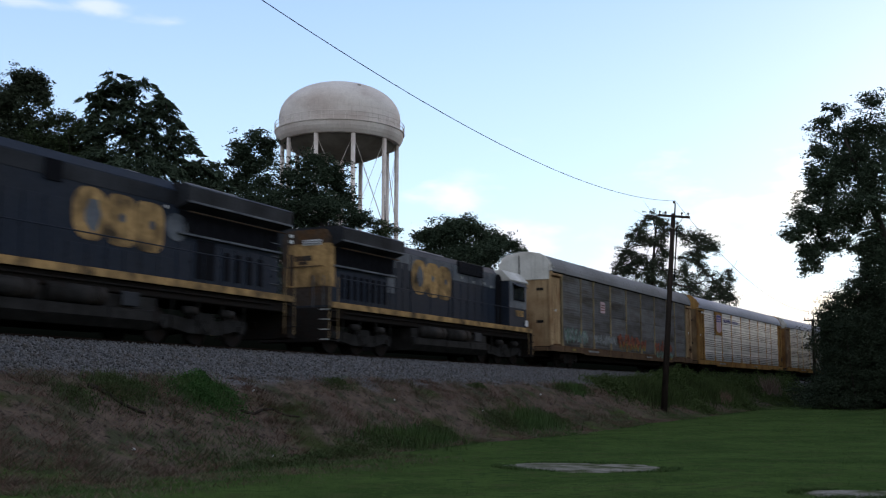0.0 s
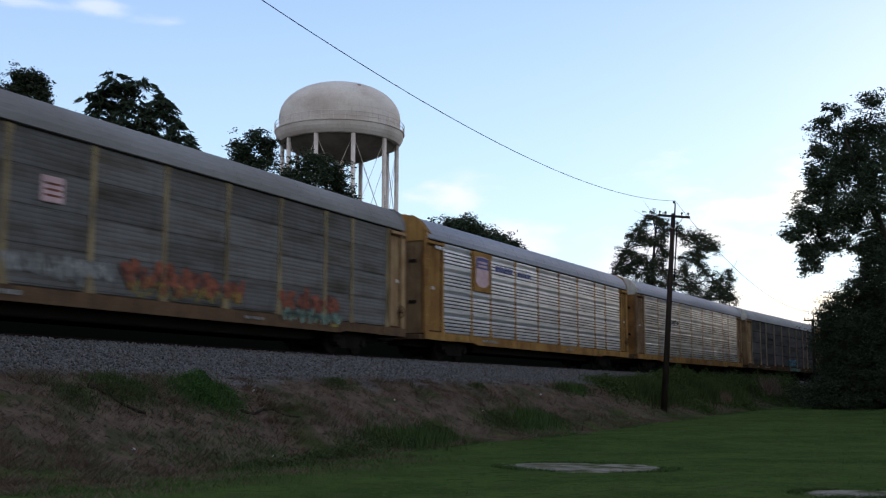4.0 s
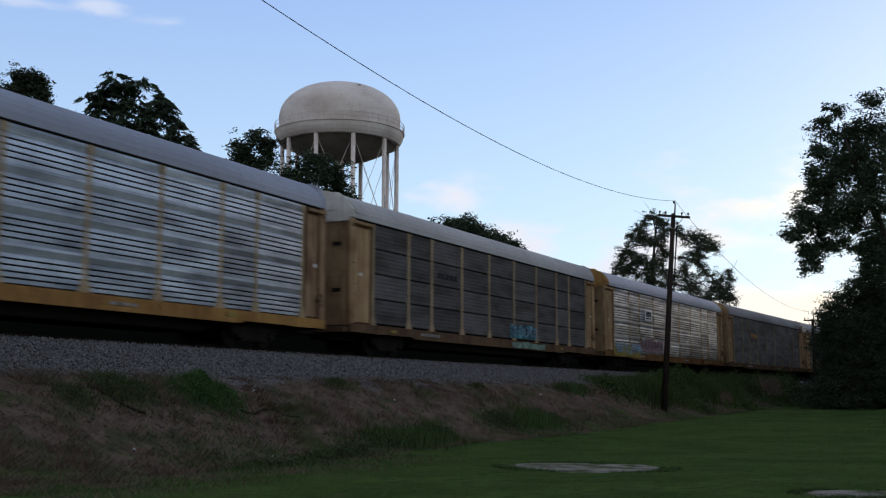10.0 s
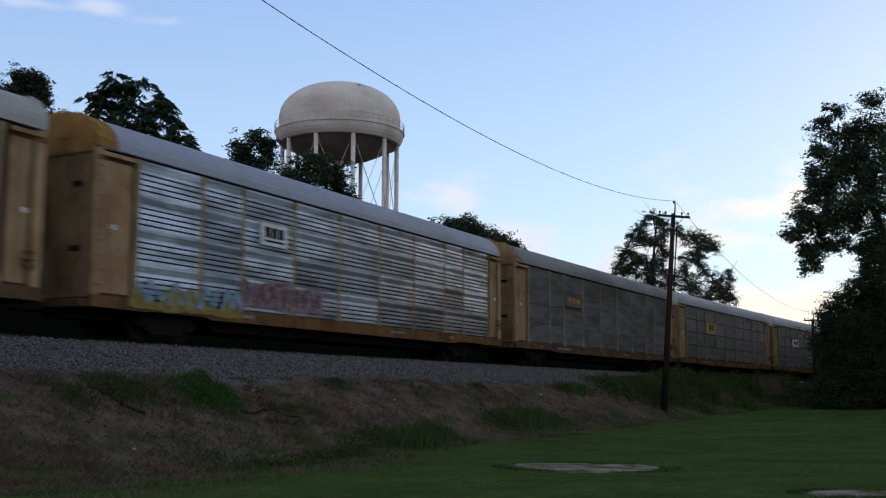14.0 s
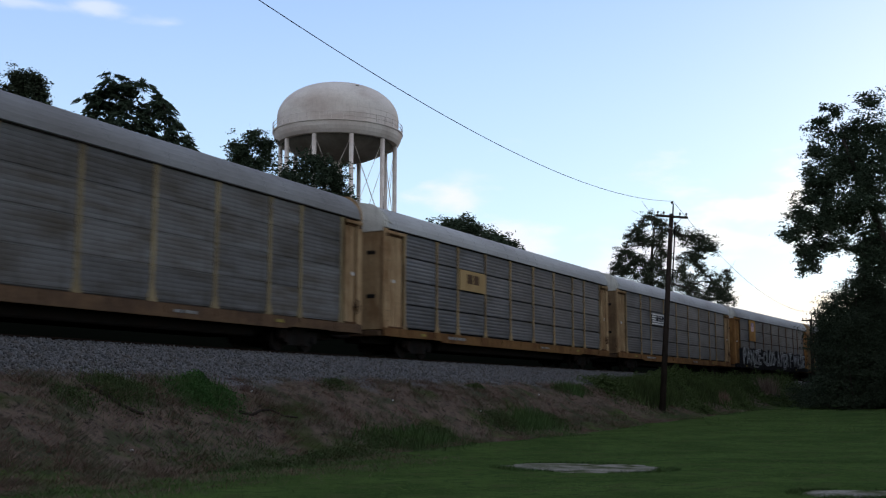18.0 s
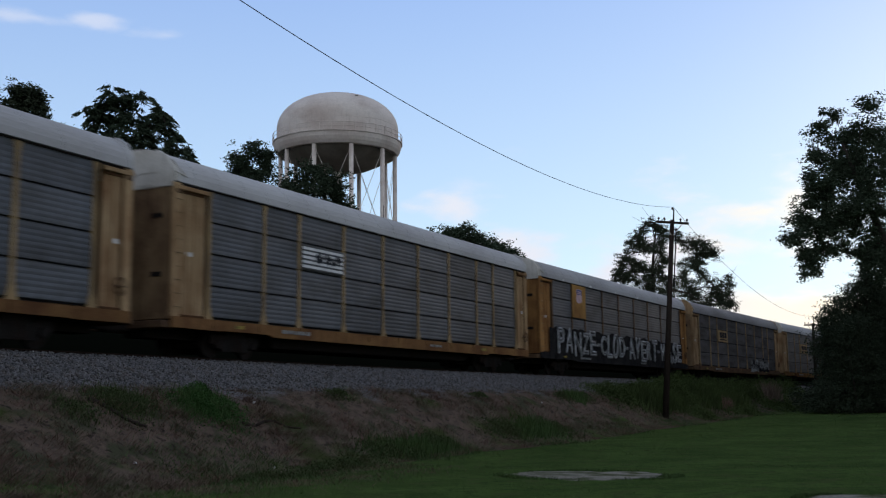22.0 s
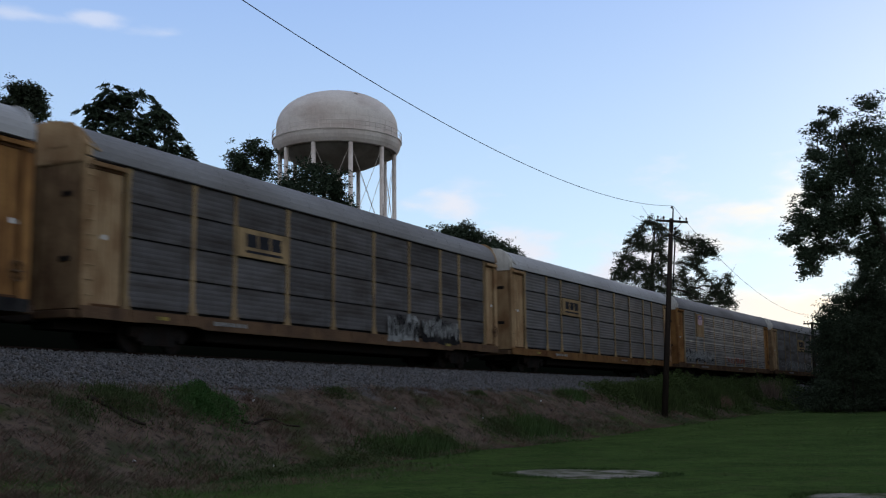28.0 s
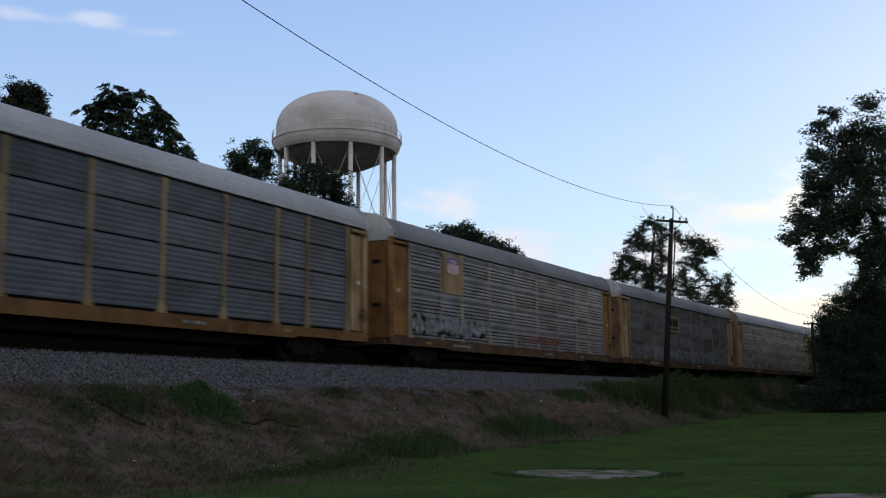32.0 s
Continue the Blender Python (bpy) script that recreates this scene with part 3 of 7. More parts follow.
def build_grass():
    rng = np.random.default_rng(11)
    n = 230000
    r = 13.0 * (85 / 13.0) ** rng.random(n)
    b = np.radians(-26 + 54 * rng.random(n))
    x, y = r * np.sin(b), r * np.cos(b)
    oc, u = offset_of(x, y)
    keep = oc < -6.9 - 1.6 * rng.random(n) - 0.5 * np.sin(u * 1.3) - 0.4 * np.sin(u * 3.1 + 1)
    for px, py, pw, ph in PATCHES:
        keep &= ((x - px) / pw) ** 2 + ((y - py) / ph) ** 2 > 0.15 + 1.0 * rng.random(n)
    x, y, r = x[keep], y[keep], r[keep]
    k = len(x)
    blades("lawn_grass", x, y, (0.012 + 0.024 * rng.random(k)) * (0.8 + r / 60), 0.003 + 0.0004 * r, 2.0, M["lawn_blade"], "short green mown lawn grass", "grass", rng)
    for name, mat_key, n, hi, seed, cover in (("dry_grass", "straw", 140000, 0.13, 12, 0.45), ("olive_grass", "olive", 130000, 0.15, 13, 0.42), ("russet_grass", "russet", 140000, 0.13, 14, 0.50)):
        rng = np.random.default_rng(seed)
        u = 12 + 70 * rng.random(n) ** 1.4
        oc = -4.2 - 4.3 * rng.random(n)
        a = u / RADIUS
        p = CENTRE[None] + (RADIUS + HALF + oc)[:, None] * (ACROSS[None] * np.cos(a)[:, None] + ALONG[None] * np.sin(a)[:, None])
        x, y = p[:, 0], p[:, 1]
        patch = np.sin(x * 1.3 + seed) * np.sin(y * 1.1 + 1 + seed) + 0.6 * np.sin(x * 3.1 + y * 2.3 + seed) + 0.5 * np.sin(x * 7.3 - y * 6.1)
        keep = (rng.random(n) < cover + 0.42 * patch) & (u < 64 + 8 * rng.random(n))
        x, y, tuft = x[keep], y[keep], np.clip(0.7 + 0.5 * patch[keep], 0.3, 1.6)
        k = len(x)
        blades(name, x, y, (0.05 + hi * rng.random(k) ** 2) * tuft, 0.005 + 0.006 * rng.random(k), 1.5, M[mat_key], name.replace("_", " ") + " in tufts on the earth bank", "dry grass", rng)
    # rank green grass along the foot of the bank
    rng = np.random.default_rng(15)
    n = 60000
    u = 16 + 79 * rng.random(n) ** 1.3
    oc = -7.7 + 0.75 * rng.normal(size=n)
    a = u / RADIUS
    p = CENTRE[None] + (RADIUS + HALF + oc)[:, None] * (ACROSS[None] * np.cos(a)[:, None] + ALONG[None] * np.sin(a)[:, None])
    keep = rng.random(n) < 0.45 + 0.55 * np.sin(u * 0.7) + 0.3 * np.sin(u * 2.1)
    x, y = p[keep, 0], p[keep, 1]
    k = len(x)
    blades("rank_grass", x, y, 0.05 + 0.16 * rng.random(k) ** 1.8, 0.005 + 0.006 * rng.random(k), 1.0, M["tall_blade"], "rank green grass along the foot of the bank", "grass", rng)


build_grass()


def build_rough_edges():
    """Longer grass round the gravel patches and coarse mixed grass where the bank runs out into the lawn."""
    rng = np.random.default_rng(19)
    for px, py, pw, ph in PATCHES:
        n = 5000
        a, f = rng.random(n) * 6.283, 0.86 + 0.28 * rng.random(n)
        x, y = px + pw * f * np.cos(a), py + ph * f * np.sin(a)
        keep = rng.random(n) < 0.5 + 0.5 * np.sin(3 * a + px)
        x, y = x[keep], y[keep]
        k = len(x)
        blades("patch_fringe", x, y, 0.03 + 0.07 * rng.random(k), 0.006 + 0.005 * rng.random(k), 0.8, M["tall_blade"], "longer green grass fringing the gravel patch", "grass", rng)
    for name, key, n, label in (("coarse_grass", "tall_blade", 16000, "coarse green grass at the foot of the bank"), ("dead_grass", "russet", 12000, "dead russet grass at the foot of the bank"), ("wiry_grass", "olive", 12000, "wiry olive grass at the foot of the bank")):
        u = 12.5 + 13 * rng.random(n) ** 1.2
        oc = -9.1 + 0.9 * rng.normal(size=n)
        a = u / RADIUS
        p = CENTRE[None] + (RADIUS + HALF + oc)[:, None] * (ACROSS[None] * np.cos(a)[:, None] + ALONG[None] * np.sin(a)[:, None])
        patch = np.sin(p[:, 0] * 2.3 + n) * np.sin(p[:, 1] * 1.9) + 0.6 * np.sin(p[:, 0] * 5.3 - p[:, 1] * 4.1 + n)
        keep = rng.random(n) < 0.45 + 0.55 * patch
        x, y = p[keep, 0], p[keep, 1]
        k = len(x)
        blades(name, x, y, 0.03 + 0.10 * rng.random(k) ** 1.6, 0.004 + 0.005 * rng.random(k), 1.2, M[key], label, "grass", rng)


build_rough_edges()


def clump(name, u, oc, wide, deep, tall, n, leaf, material, label, seed, category="weeds"):
    """A low clump of weeds on the bank: many small leaves over thin stalks."""
    rng = np.random.default_rng(seed)
    bx, by, _ = arc(u, HALF + oc)
    c = np.empty((n, 3))
    q = rng.normal(size=(n, 2)) * 0.42
    al = np.radians(heading(u))
    lx, ly = q[:, 0] * wide, q[:, 1] * deep
    c[:, 0], c[:, 1] = bx + lx * np.cos(al) - ly * np.sin(al), by + lx * np.sin(al) + ly * np.cos(al)
    hump = np.exp(-1.2 * (q ** 2).sum(1)) * (0.65 + 0.35 * np.sin(lx * 5 + seed) * np.sin(ly * 4))
    c[:, 2] = ground_z(c[:, 0], c[:, 1]) + tall * hump * (0.15 + 0.85 * rng.random(n) ** 0.7)
    d = rng.normal(size=(n, 3))
    d /= np.linalg.norm(d, axis=1)[:, None]
    e = np.cross(d, rng.normal(size=(n, 3)))
    e /= np.linalg.norm(e, axis=1)[:, None]
    s = leaf * (0.6 + 0.8 * rng.random(n))[:, None]
    c -= np.array((bx, by, 0))
    gz = float(ground_z(bx, by))
    c[:, 2] -= gz
    ob = thing(name, Matrix.Translation((bx, by, gz)), label, category)
    part("leaves", quads("leaves", c, d * s * 0.55, e * s, material), None, ob)
    return ob


def build_weeds():
    green = "lush green weeds on the earth bank"
    # u, across, width, depth, height, leaves
    for i, (u, oc, wd, dp, h, n) in enumerate([
        (21.9, -5.35, 1.25, 0.85, 0.5, 2600), (19.2, -5.1, 1.05, 0.8, 0.30, 1000), (17.6, -5.3, 0.6, 0.6, 0.20, 260), (28.8, -4.8, 0.7, 0.4, 0.35, 400),
        (38.8, -4.9, 0.6, 0.4, 0.3, 350), (47.5, -5.0, 0.8, 0.5, 0.35, 450), (50.5, -5.0, 0.9, 0.5, 0.3, 450),
        (27.2, -7.75, 2.4, 0.7, 0.42, 2000), (30.3, -7.5, 1.7, 0.6, 0.5, 1800), (23.4, -8.2, 2.6, 0.6, 0.34, 1500), (36.2, -7.1, 1.8, 0.7, 0.5, 1500), (41.5, -7.0, 2.2, 0.7, 0.45, 1500), (20.2, -8.5, 2.0, 0.6, 0.22, 700),
    ]):
        clump("weed_clump", u, oc, wd, dp, h * 1.15, int(n * 3.2), 0.024, M["weed" if i == 0 else "dull_weed"], green if i == 0 else "dull olive weeds on the earth bank", 20 + i)
    for i, (u, oc, wd, dp, h, n) in enumerate([
        (55, -5.0, 2.2, 1.4, 0.9, 1500), (60, -5.2, 3.0, 1.6, 1.1, 2000), (65, -5.0, 3.0, 1.6, 1.5, 2400), (69, -4.6, 3.0, 1.6, 1.7, 2400), (75, -4.8, 3.5, 1.7, 1.5, 2400),
        (81, -5.2, 4.0, 2.0, 1.7, 2400), (88, -5.2, 4.0, 2.0, 1.8, 2200), (96, -5.2, 5.0, 2.2, 2.0, 2200), (63, -7.2, 2.5, 1.0, 0.6, 1200), (72, -7.3, 4.0, 1.0, 0.6, 1500), (84, -7.4, 5.0, 1.2, 0.7, 1500),
    ]):
        clump("bank_shrub", u, oc, wd, dp, h, n * 4, 0.05, M["scrub"], "dark green bushy scrub on the railway bank", 60 + i, "shrub")


build_weeds()


def build_tufts():
    """Taller grass standing in and round the weed clumps, and dead reeds by the scrub."""
    rng = np.random.default_rng(16)
    for u, oc, wd, dp, h, n, key, label in (
        (21.9, -5.3, 0.9, 0.5, 0.45, 1100, "tall_blade", "tall green grass tuft on the bank"), (19.2, -5.05, 0.8, 0.6, 0.34, 1200, "dull_weed", "tall olive grass tuft on the bank"),
        (17.5, -5.3, 0.5, 0.6, 0.26, 300, "dull_weed", "tall olive grass tuft on the bank"), (28.5, -7.65, 2.2, 0.5, 0.5, 2600, "tall_blade", "tall green grass tuft on the bank"),
        (39.0, -7.1, 2.2, 0.5, 0.5, 2000, "tall_blade", "tall green grass tuft on the bank"), (49.0, -5.0, 1.2, 0.5, 0.4, 900, "tall_blade", "tall green grass tuft on the bank"),
        (60.0, -5.6, 3.5, 1.0, 0.9, 7000, "scrub", "tall green grass on the scrubby bank"), (72.0, -6.0, 4.0, 1.0, 1.0, 7000, "scrub", "tall green grass on the scrubby bank"),
        (84.0, -6.6, 0.6, 0.5, 1.9, 400, "straw", "pale dead reeds by the scrub"), (70.0, -6.9, 0.7, 0.4, 0.9, 300, "russet", "russet dead weeds by the scrub"),
    ):
        x0, y0, _ = arc(u, HALF + oc)
        al = radians(heading(u))
        p, q = rng.normal(size=n) * wd * 0.5, rng.normal(size=n) * dp * 0.5
        x, y = x0 + p * math.cos(al) - q * math.sin(al), y0 + p * math.sin(al) + q * math.cos(al)
        w = 0.005 + 0.0002 * u
        blades("grass_tuft", x, y, h * (0.35 + 0.65 * rng.random(n)), w + w * rng.random(n), 0.4, M[key], label, "grass", rng)


build_tufts()


def build_patches():
    for i, (px, py, pw, ph) in enumerate(PATCHES):
        bm = bmesh.new()
        rng = np.random.default_rng(3 + i)
        rings = []
        for f in (1.0, 0.8, 0.5, 0.2):
            ring = []
            for k in range(56):
                a = 2 * math.pi * k / 56
                w = f * (0.92 + 0.08 * math.sin(3 * a + i) + 0.05 * math.sin(5 * a + 4) + 0.04 * math.sin(9 * a) + 0.03 * math.sin(17 * a + 2))
                x, y = px + pw * w * math.cos(a), py + ph * w * math.sin(a)
                ring.append(bm.verts.new((x, y, float(ground_z(x, y)) + (0.016 if f < 1 else 0.002))))
            rings.append(ring)
        for p, q in zip(rings, rings[1:]):
            for k in range(56):
                bm.faces.new((p[k], p[(k + 1) % 56], q[(k + 1) % 56], q[k]))
        bm.faces.new(rings[-1])
        solid("gravel_patch", bm, M["pale_gravel"], "bare patch of pale gravel in the lawn", "gravel patch", kind="structure", smooth=True)


build_patches()


def build_litter():
    """Scraps of paper and dead sticks lying on the bank."""
    rng = np.random.default_rng(41)
    for u, oc in ((23.9, -5.28), (19.0, -4.7), (21.5, -7.6), (31.0, -5.6), (17.5, -7.0), (36.0, -6.4), (44.0, -5.4)):
        x, y, _ = arc(u, HALF + oc)
        z = float(ground_z(x, y)) + 0.04
        o = [(0.05 * math.cos(k) * rng.uniform(0.5, 1), 0.05 * math.sin(k) * rng.uniform(0.5, 1)) for k in (0, 1.2, 2.4, 3.7, 5.0)]
        solid("litter_scrap", plate(bmesh.new(), o, 0, 0.012), M["plate_white"], "crumpled white scrap of litter on the bank", "litter", "litter on the bank", m=pose(x, y, z, 50, 15, rng.uniform(0, 90)))
    for u, oc, v, oc2, r in ((18.2, -5.0, 19.1, -5.9, 0.06), (22.7, -5.75, 24.6, -6.2, 0.045)):
        bm = bmesh.new()
        p = None
        for k in range(6):
            f = k / 5
            x, y, _ = arc(u + (v - u) * f, HALF + oc + (oc2 - oc) * f + 0.08 * math.sin(7 * f + u))
            q = Vector((x, y, float(ground_z(x, y)) + r * 0.6))
            if p is not None:
                rod(bm, p, q, r * (1.1 - 0.5 * f), r * (1.0 - 0.5 * f), 6)
            p = q
        solid("dead_branch", bm, M["pole_wood"], "dark dead branch lying on the dry bank", "branch", "branches on the bank", smooth=True)


build_litter()


# ---- water tower ----
def build_tower():
    tx, ty = -13.25, 135.0
    tw = thing("water_tower", Matrix.Translation((tx, ty, 0)), "weathered off-white steel water tower on tubular legs", "water tower")
    R = 7.75
    zb = 34.3
    dome = [(R - 0.05, zb - 0.3), (R, zb + 0.6), (R, zb + 1.95)]
    for i in range(1, 19):
        a = math.pi / 2 * i / 18
        dome.append((R * math.cos(a) ** 0.86 if i < 18 else 0.0, zb + 1.95 + 4.5 * math.sin(a)))
    part("tank", lathe(bmesh.new(), dome, 72), M["tower_white"], tw, "chalky stained domed tank", True)
    # the bowl's dark colour stands for the shade on its underside
    part("tank_bowl", lathe(bmesh.new(), [(R - 0.6, zb - 1.2), (R - 1.2, zb - 1.75), (R - 2.2, zb - 2.35), (R - 3.6, zb - 2.95), (R - 5.4, zb - 3.32), (0.0, zb - 3.45)], 72), M["tower_belly"], tw, "tank underside in a colour darkened for shade", smooth=True)
    for k in range(18):
        a = 2 * math.pi * (k + 0.3) / 18
        part("weld_seam", boxed(R - 0.02, R + 0.012, -0.03, 0.03, zb + 0.6, zb + 1.95), M["tower_white"], tw, m=pose(0, 0, 0, 0, 0, math.degrees(a)))
    part("ring_seam", lathe(bmesh.new(), [(R - 0.02, zb + 1.92), (R + 0.02, zb + 1.95), (R - 0.02, zb + 1.98)], 72), M["tower_white"], tw)
    part("balcony_deck", lathe(bmesh.new(), [(R - 0.05, zb), (R + 0.55, zb), (R + 0.55, zb + 0.14), (R - 0.05, zb + 0.14)], 72), M["tower_white"], tw)
    part("balcony_girder", lathe(bmesh.new(), [(R + 0.44, zb + 0.02), (R + 0.34, zb - 0.55), (R + 0.16, zb - 0.98), (R - 0.1, zb - 1.35), (R - 0.15, zb - 1.4), (R - 1.0, zb - 1.35)], 72), M["tower_white"], tw)
    for z in (0.55, 1.05):
        part("railing", lathe(bmesh.new(), [(R + 0.5, zb + z), (R + 0.54, zb + z + 0.035), (R + 0.5, zb + z + 0.07), (R + 0.46, zb + z + 0.035), (R + 0.5, zb + z)], 72), M["tower_white"], tw)
    post = mesh_of("railing_post", rodded((0, 0, zb + 0.1), (0, 0, zb + 1.08), 0.04, seg=6), M["tower_white"])
    for i in range(36):
        a = 2 * math.pi * i / 36
        part("railing_post", post, None, tw, m=Matrix.Translation(((R + 0.5) * math.cos(a), (R + 0.5) * math.sin(a), 0)))
    leg = bmesh.new()
    rod(leg, (0, 0, 0.0), (0, 0, zb - 1.3), 0.275, seg=20)
    leg = mesh_of("leg", leg, M["tower_white"], True)
    foot = mesh_of("footing", boxed(-0.9, 0.9, -0.9, 0.9, 0.0, 1.7, 0.08), M["white"])
    n = 10
    spots = []
    for i in range(n):
        a = radians(288.6) + 2 * math.pi * i / n
        spots.append(((R - 0.45) * math.cos(a), (R - 0.45) * math.sin(a)))
    for x, y in spots:
        ob = part("leg", leg, None, tw, m=Matrix.Translation((x, y, 0)))
        part("footing", foot, None, ob)
    part("riser_pipe", rodded((0, 0, 0), (0, 0, zb - 3.4), 0.55, seg=20), M["tower_white"], tw, smooth=True)
    for i in range(n):
        (ax, ay), (bx, by) = spots[i], spots[(i + 1) % n]
        for z0, z1 in ((1.7, 12.0), (12.0, 22.0), (22.0, zb - 1.6)):
            part("brace_rod", rodded((ax, ay, z0), (bx, by, z1), 0.03, seg=5), M["tower_white"], tw)
            part("brace_rod", rodded((bx, by, z0), (ax, ay, z1), 0.03, seg=5), M["tower_white"], tw)
        for z in (12.0, 22.0):
            part("strut", rodded((ax, ay, z), (bx, by, z), 0.09, seg=6), M["tower_white"], tw)
    part("roof_vent", lathe(bmesh.new(), [(0.0, zb + 6.72), (0.24, zb + 6.66), (0.24, zb + 6.58), (0.12, zb + 6.54), (0.12, zb + 6.38)], 12), M["steel"], tw)
    part("beacon", rodded((0.35, 0, zb + 6.38), (0.35, 0, zb + 7.0), 0.06, 0.04), M["black"], tw)
    part("roof_hatch", boxed(2.6, 3.0, -5.15, -4.8, zb + 4.85, zb + 5.2, 0.03), M["tower_belly"], tw, "dark hatch box on the dome")


build_tower()


# ---- pole line ----
def pole(x, y, top, lean, label):
    z = float(ground_z(x, y))
    tall = top - z + 0.4
    p = thing("utility_pole", pose(x, y, z - 0.4, 0, lean, 0), label, "utility pole", "poles along the track")
    part("shaft", rodded((0, 0, 0), (0, 0, tall - 0.55), 0.17, 0.115, 14), M["pole_wood"], p, smooth=True)
    part("pole_top_pin", rodded((0.05, -0.1, tall - 1.0), (0.05, -0.1, tall), 0.045, 0.035), M["pole_wood"], p)
    part("insulator", lathe(bmesh.new(), [(0.0, tall), (0.06, tall + 0.01), (0.075, tall + 0.06), (0.05, tall + 0.11), (0.0, tall + 0.15)], 10), M["insulator"], p)
    arm = part("crossarm", boxed(-0.86, 0.86, -0.2, -0.09, tall - 0.78, tall - 0.66, 0.01), M["pole_wood"], p)
    for s in (-0.76, -0.45, 0.42, 0.76):
        part("insulator", lathe(bmesh.new(), [(0.025, tall - 0.66), (0.025, tall - 0.58), (0.06, tall - 0.57), (0.06, tall - 0.52), (0.03, tall - 0.47), (0.0, tall - 0.46)], 8), M["insulator"], arm, m=Matrix.Translation((s, -0.145, 0)))
    for s in (-1, 1):
        part("brace", rodded((0.5 * s, -0.15, tall - 0.78), (0.05 * s, -0.13, tall - 1.4), 0.02, seg=6), M["steel"], p)
    part("conduit", rodded((0.2, -0.05, tall - 4.2), (0.22, -0.05, tall - 1.0), 0.035), M["black"], p)
    return Vector((x, y, z)) + Vector((math.sin(radians(lean)) * tall, 0, tall - 0.3))


def wire(a, b, sag, label, r=0.010):
    a, b = Vector(a), Vector(b)
    cu = bpy.data.curves.new("overhead_wire", "CURVE")
    cu.dimensions, cu.bevel_depth, cu.bevel_resolution = "3D", r, 1
    sp = cu.splines.new("POLY")
    n = 48
    sp.points.add(n)
    for i in range(n + 1):
        f = i / n
        p = a.lerp(b, f)
        sp.points[i].co = (p.x, p.y, p.z - sag * 4 * f * (1 - f), 1)
    cu.materials.append(M["wire"])
    tagged(new("overhead_wire", cu), label, "wire", "wires of the pole line")


def build_poles():
    pole(11.58, 57.2, 11.75, 4.2, "dark wooden utility pole with a crossarm, leaning slightly")
    pole(33.6, 98.0, 8.9, 0, "distant dark wooden utility pole behind scrub")
    pole(-13.16, -0.35, 11.75, 0, "dark wooden utility pole by the lawn")
    wire((12.46, 57.1, 11.85), (-13.16, -0.45, 11.85), 2.58, "thin dark overhead wire sagging across the sky")
    wire((12.46, 57.1, 11.85), (33.65, 97.9, 8.95), 1.5, "thin dark overhead wire to the distant pole")


build_poles()


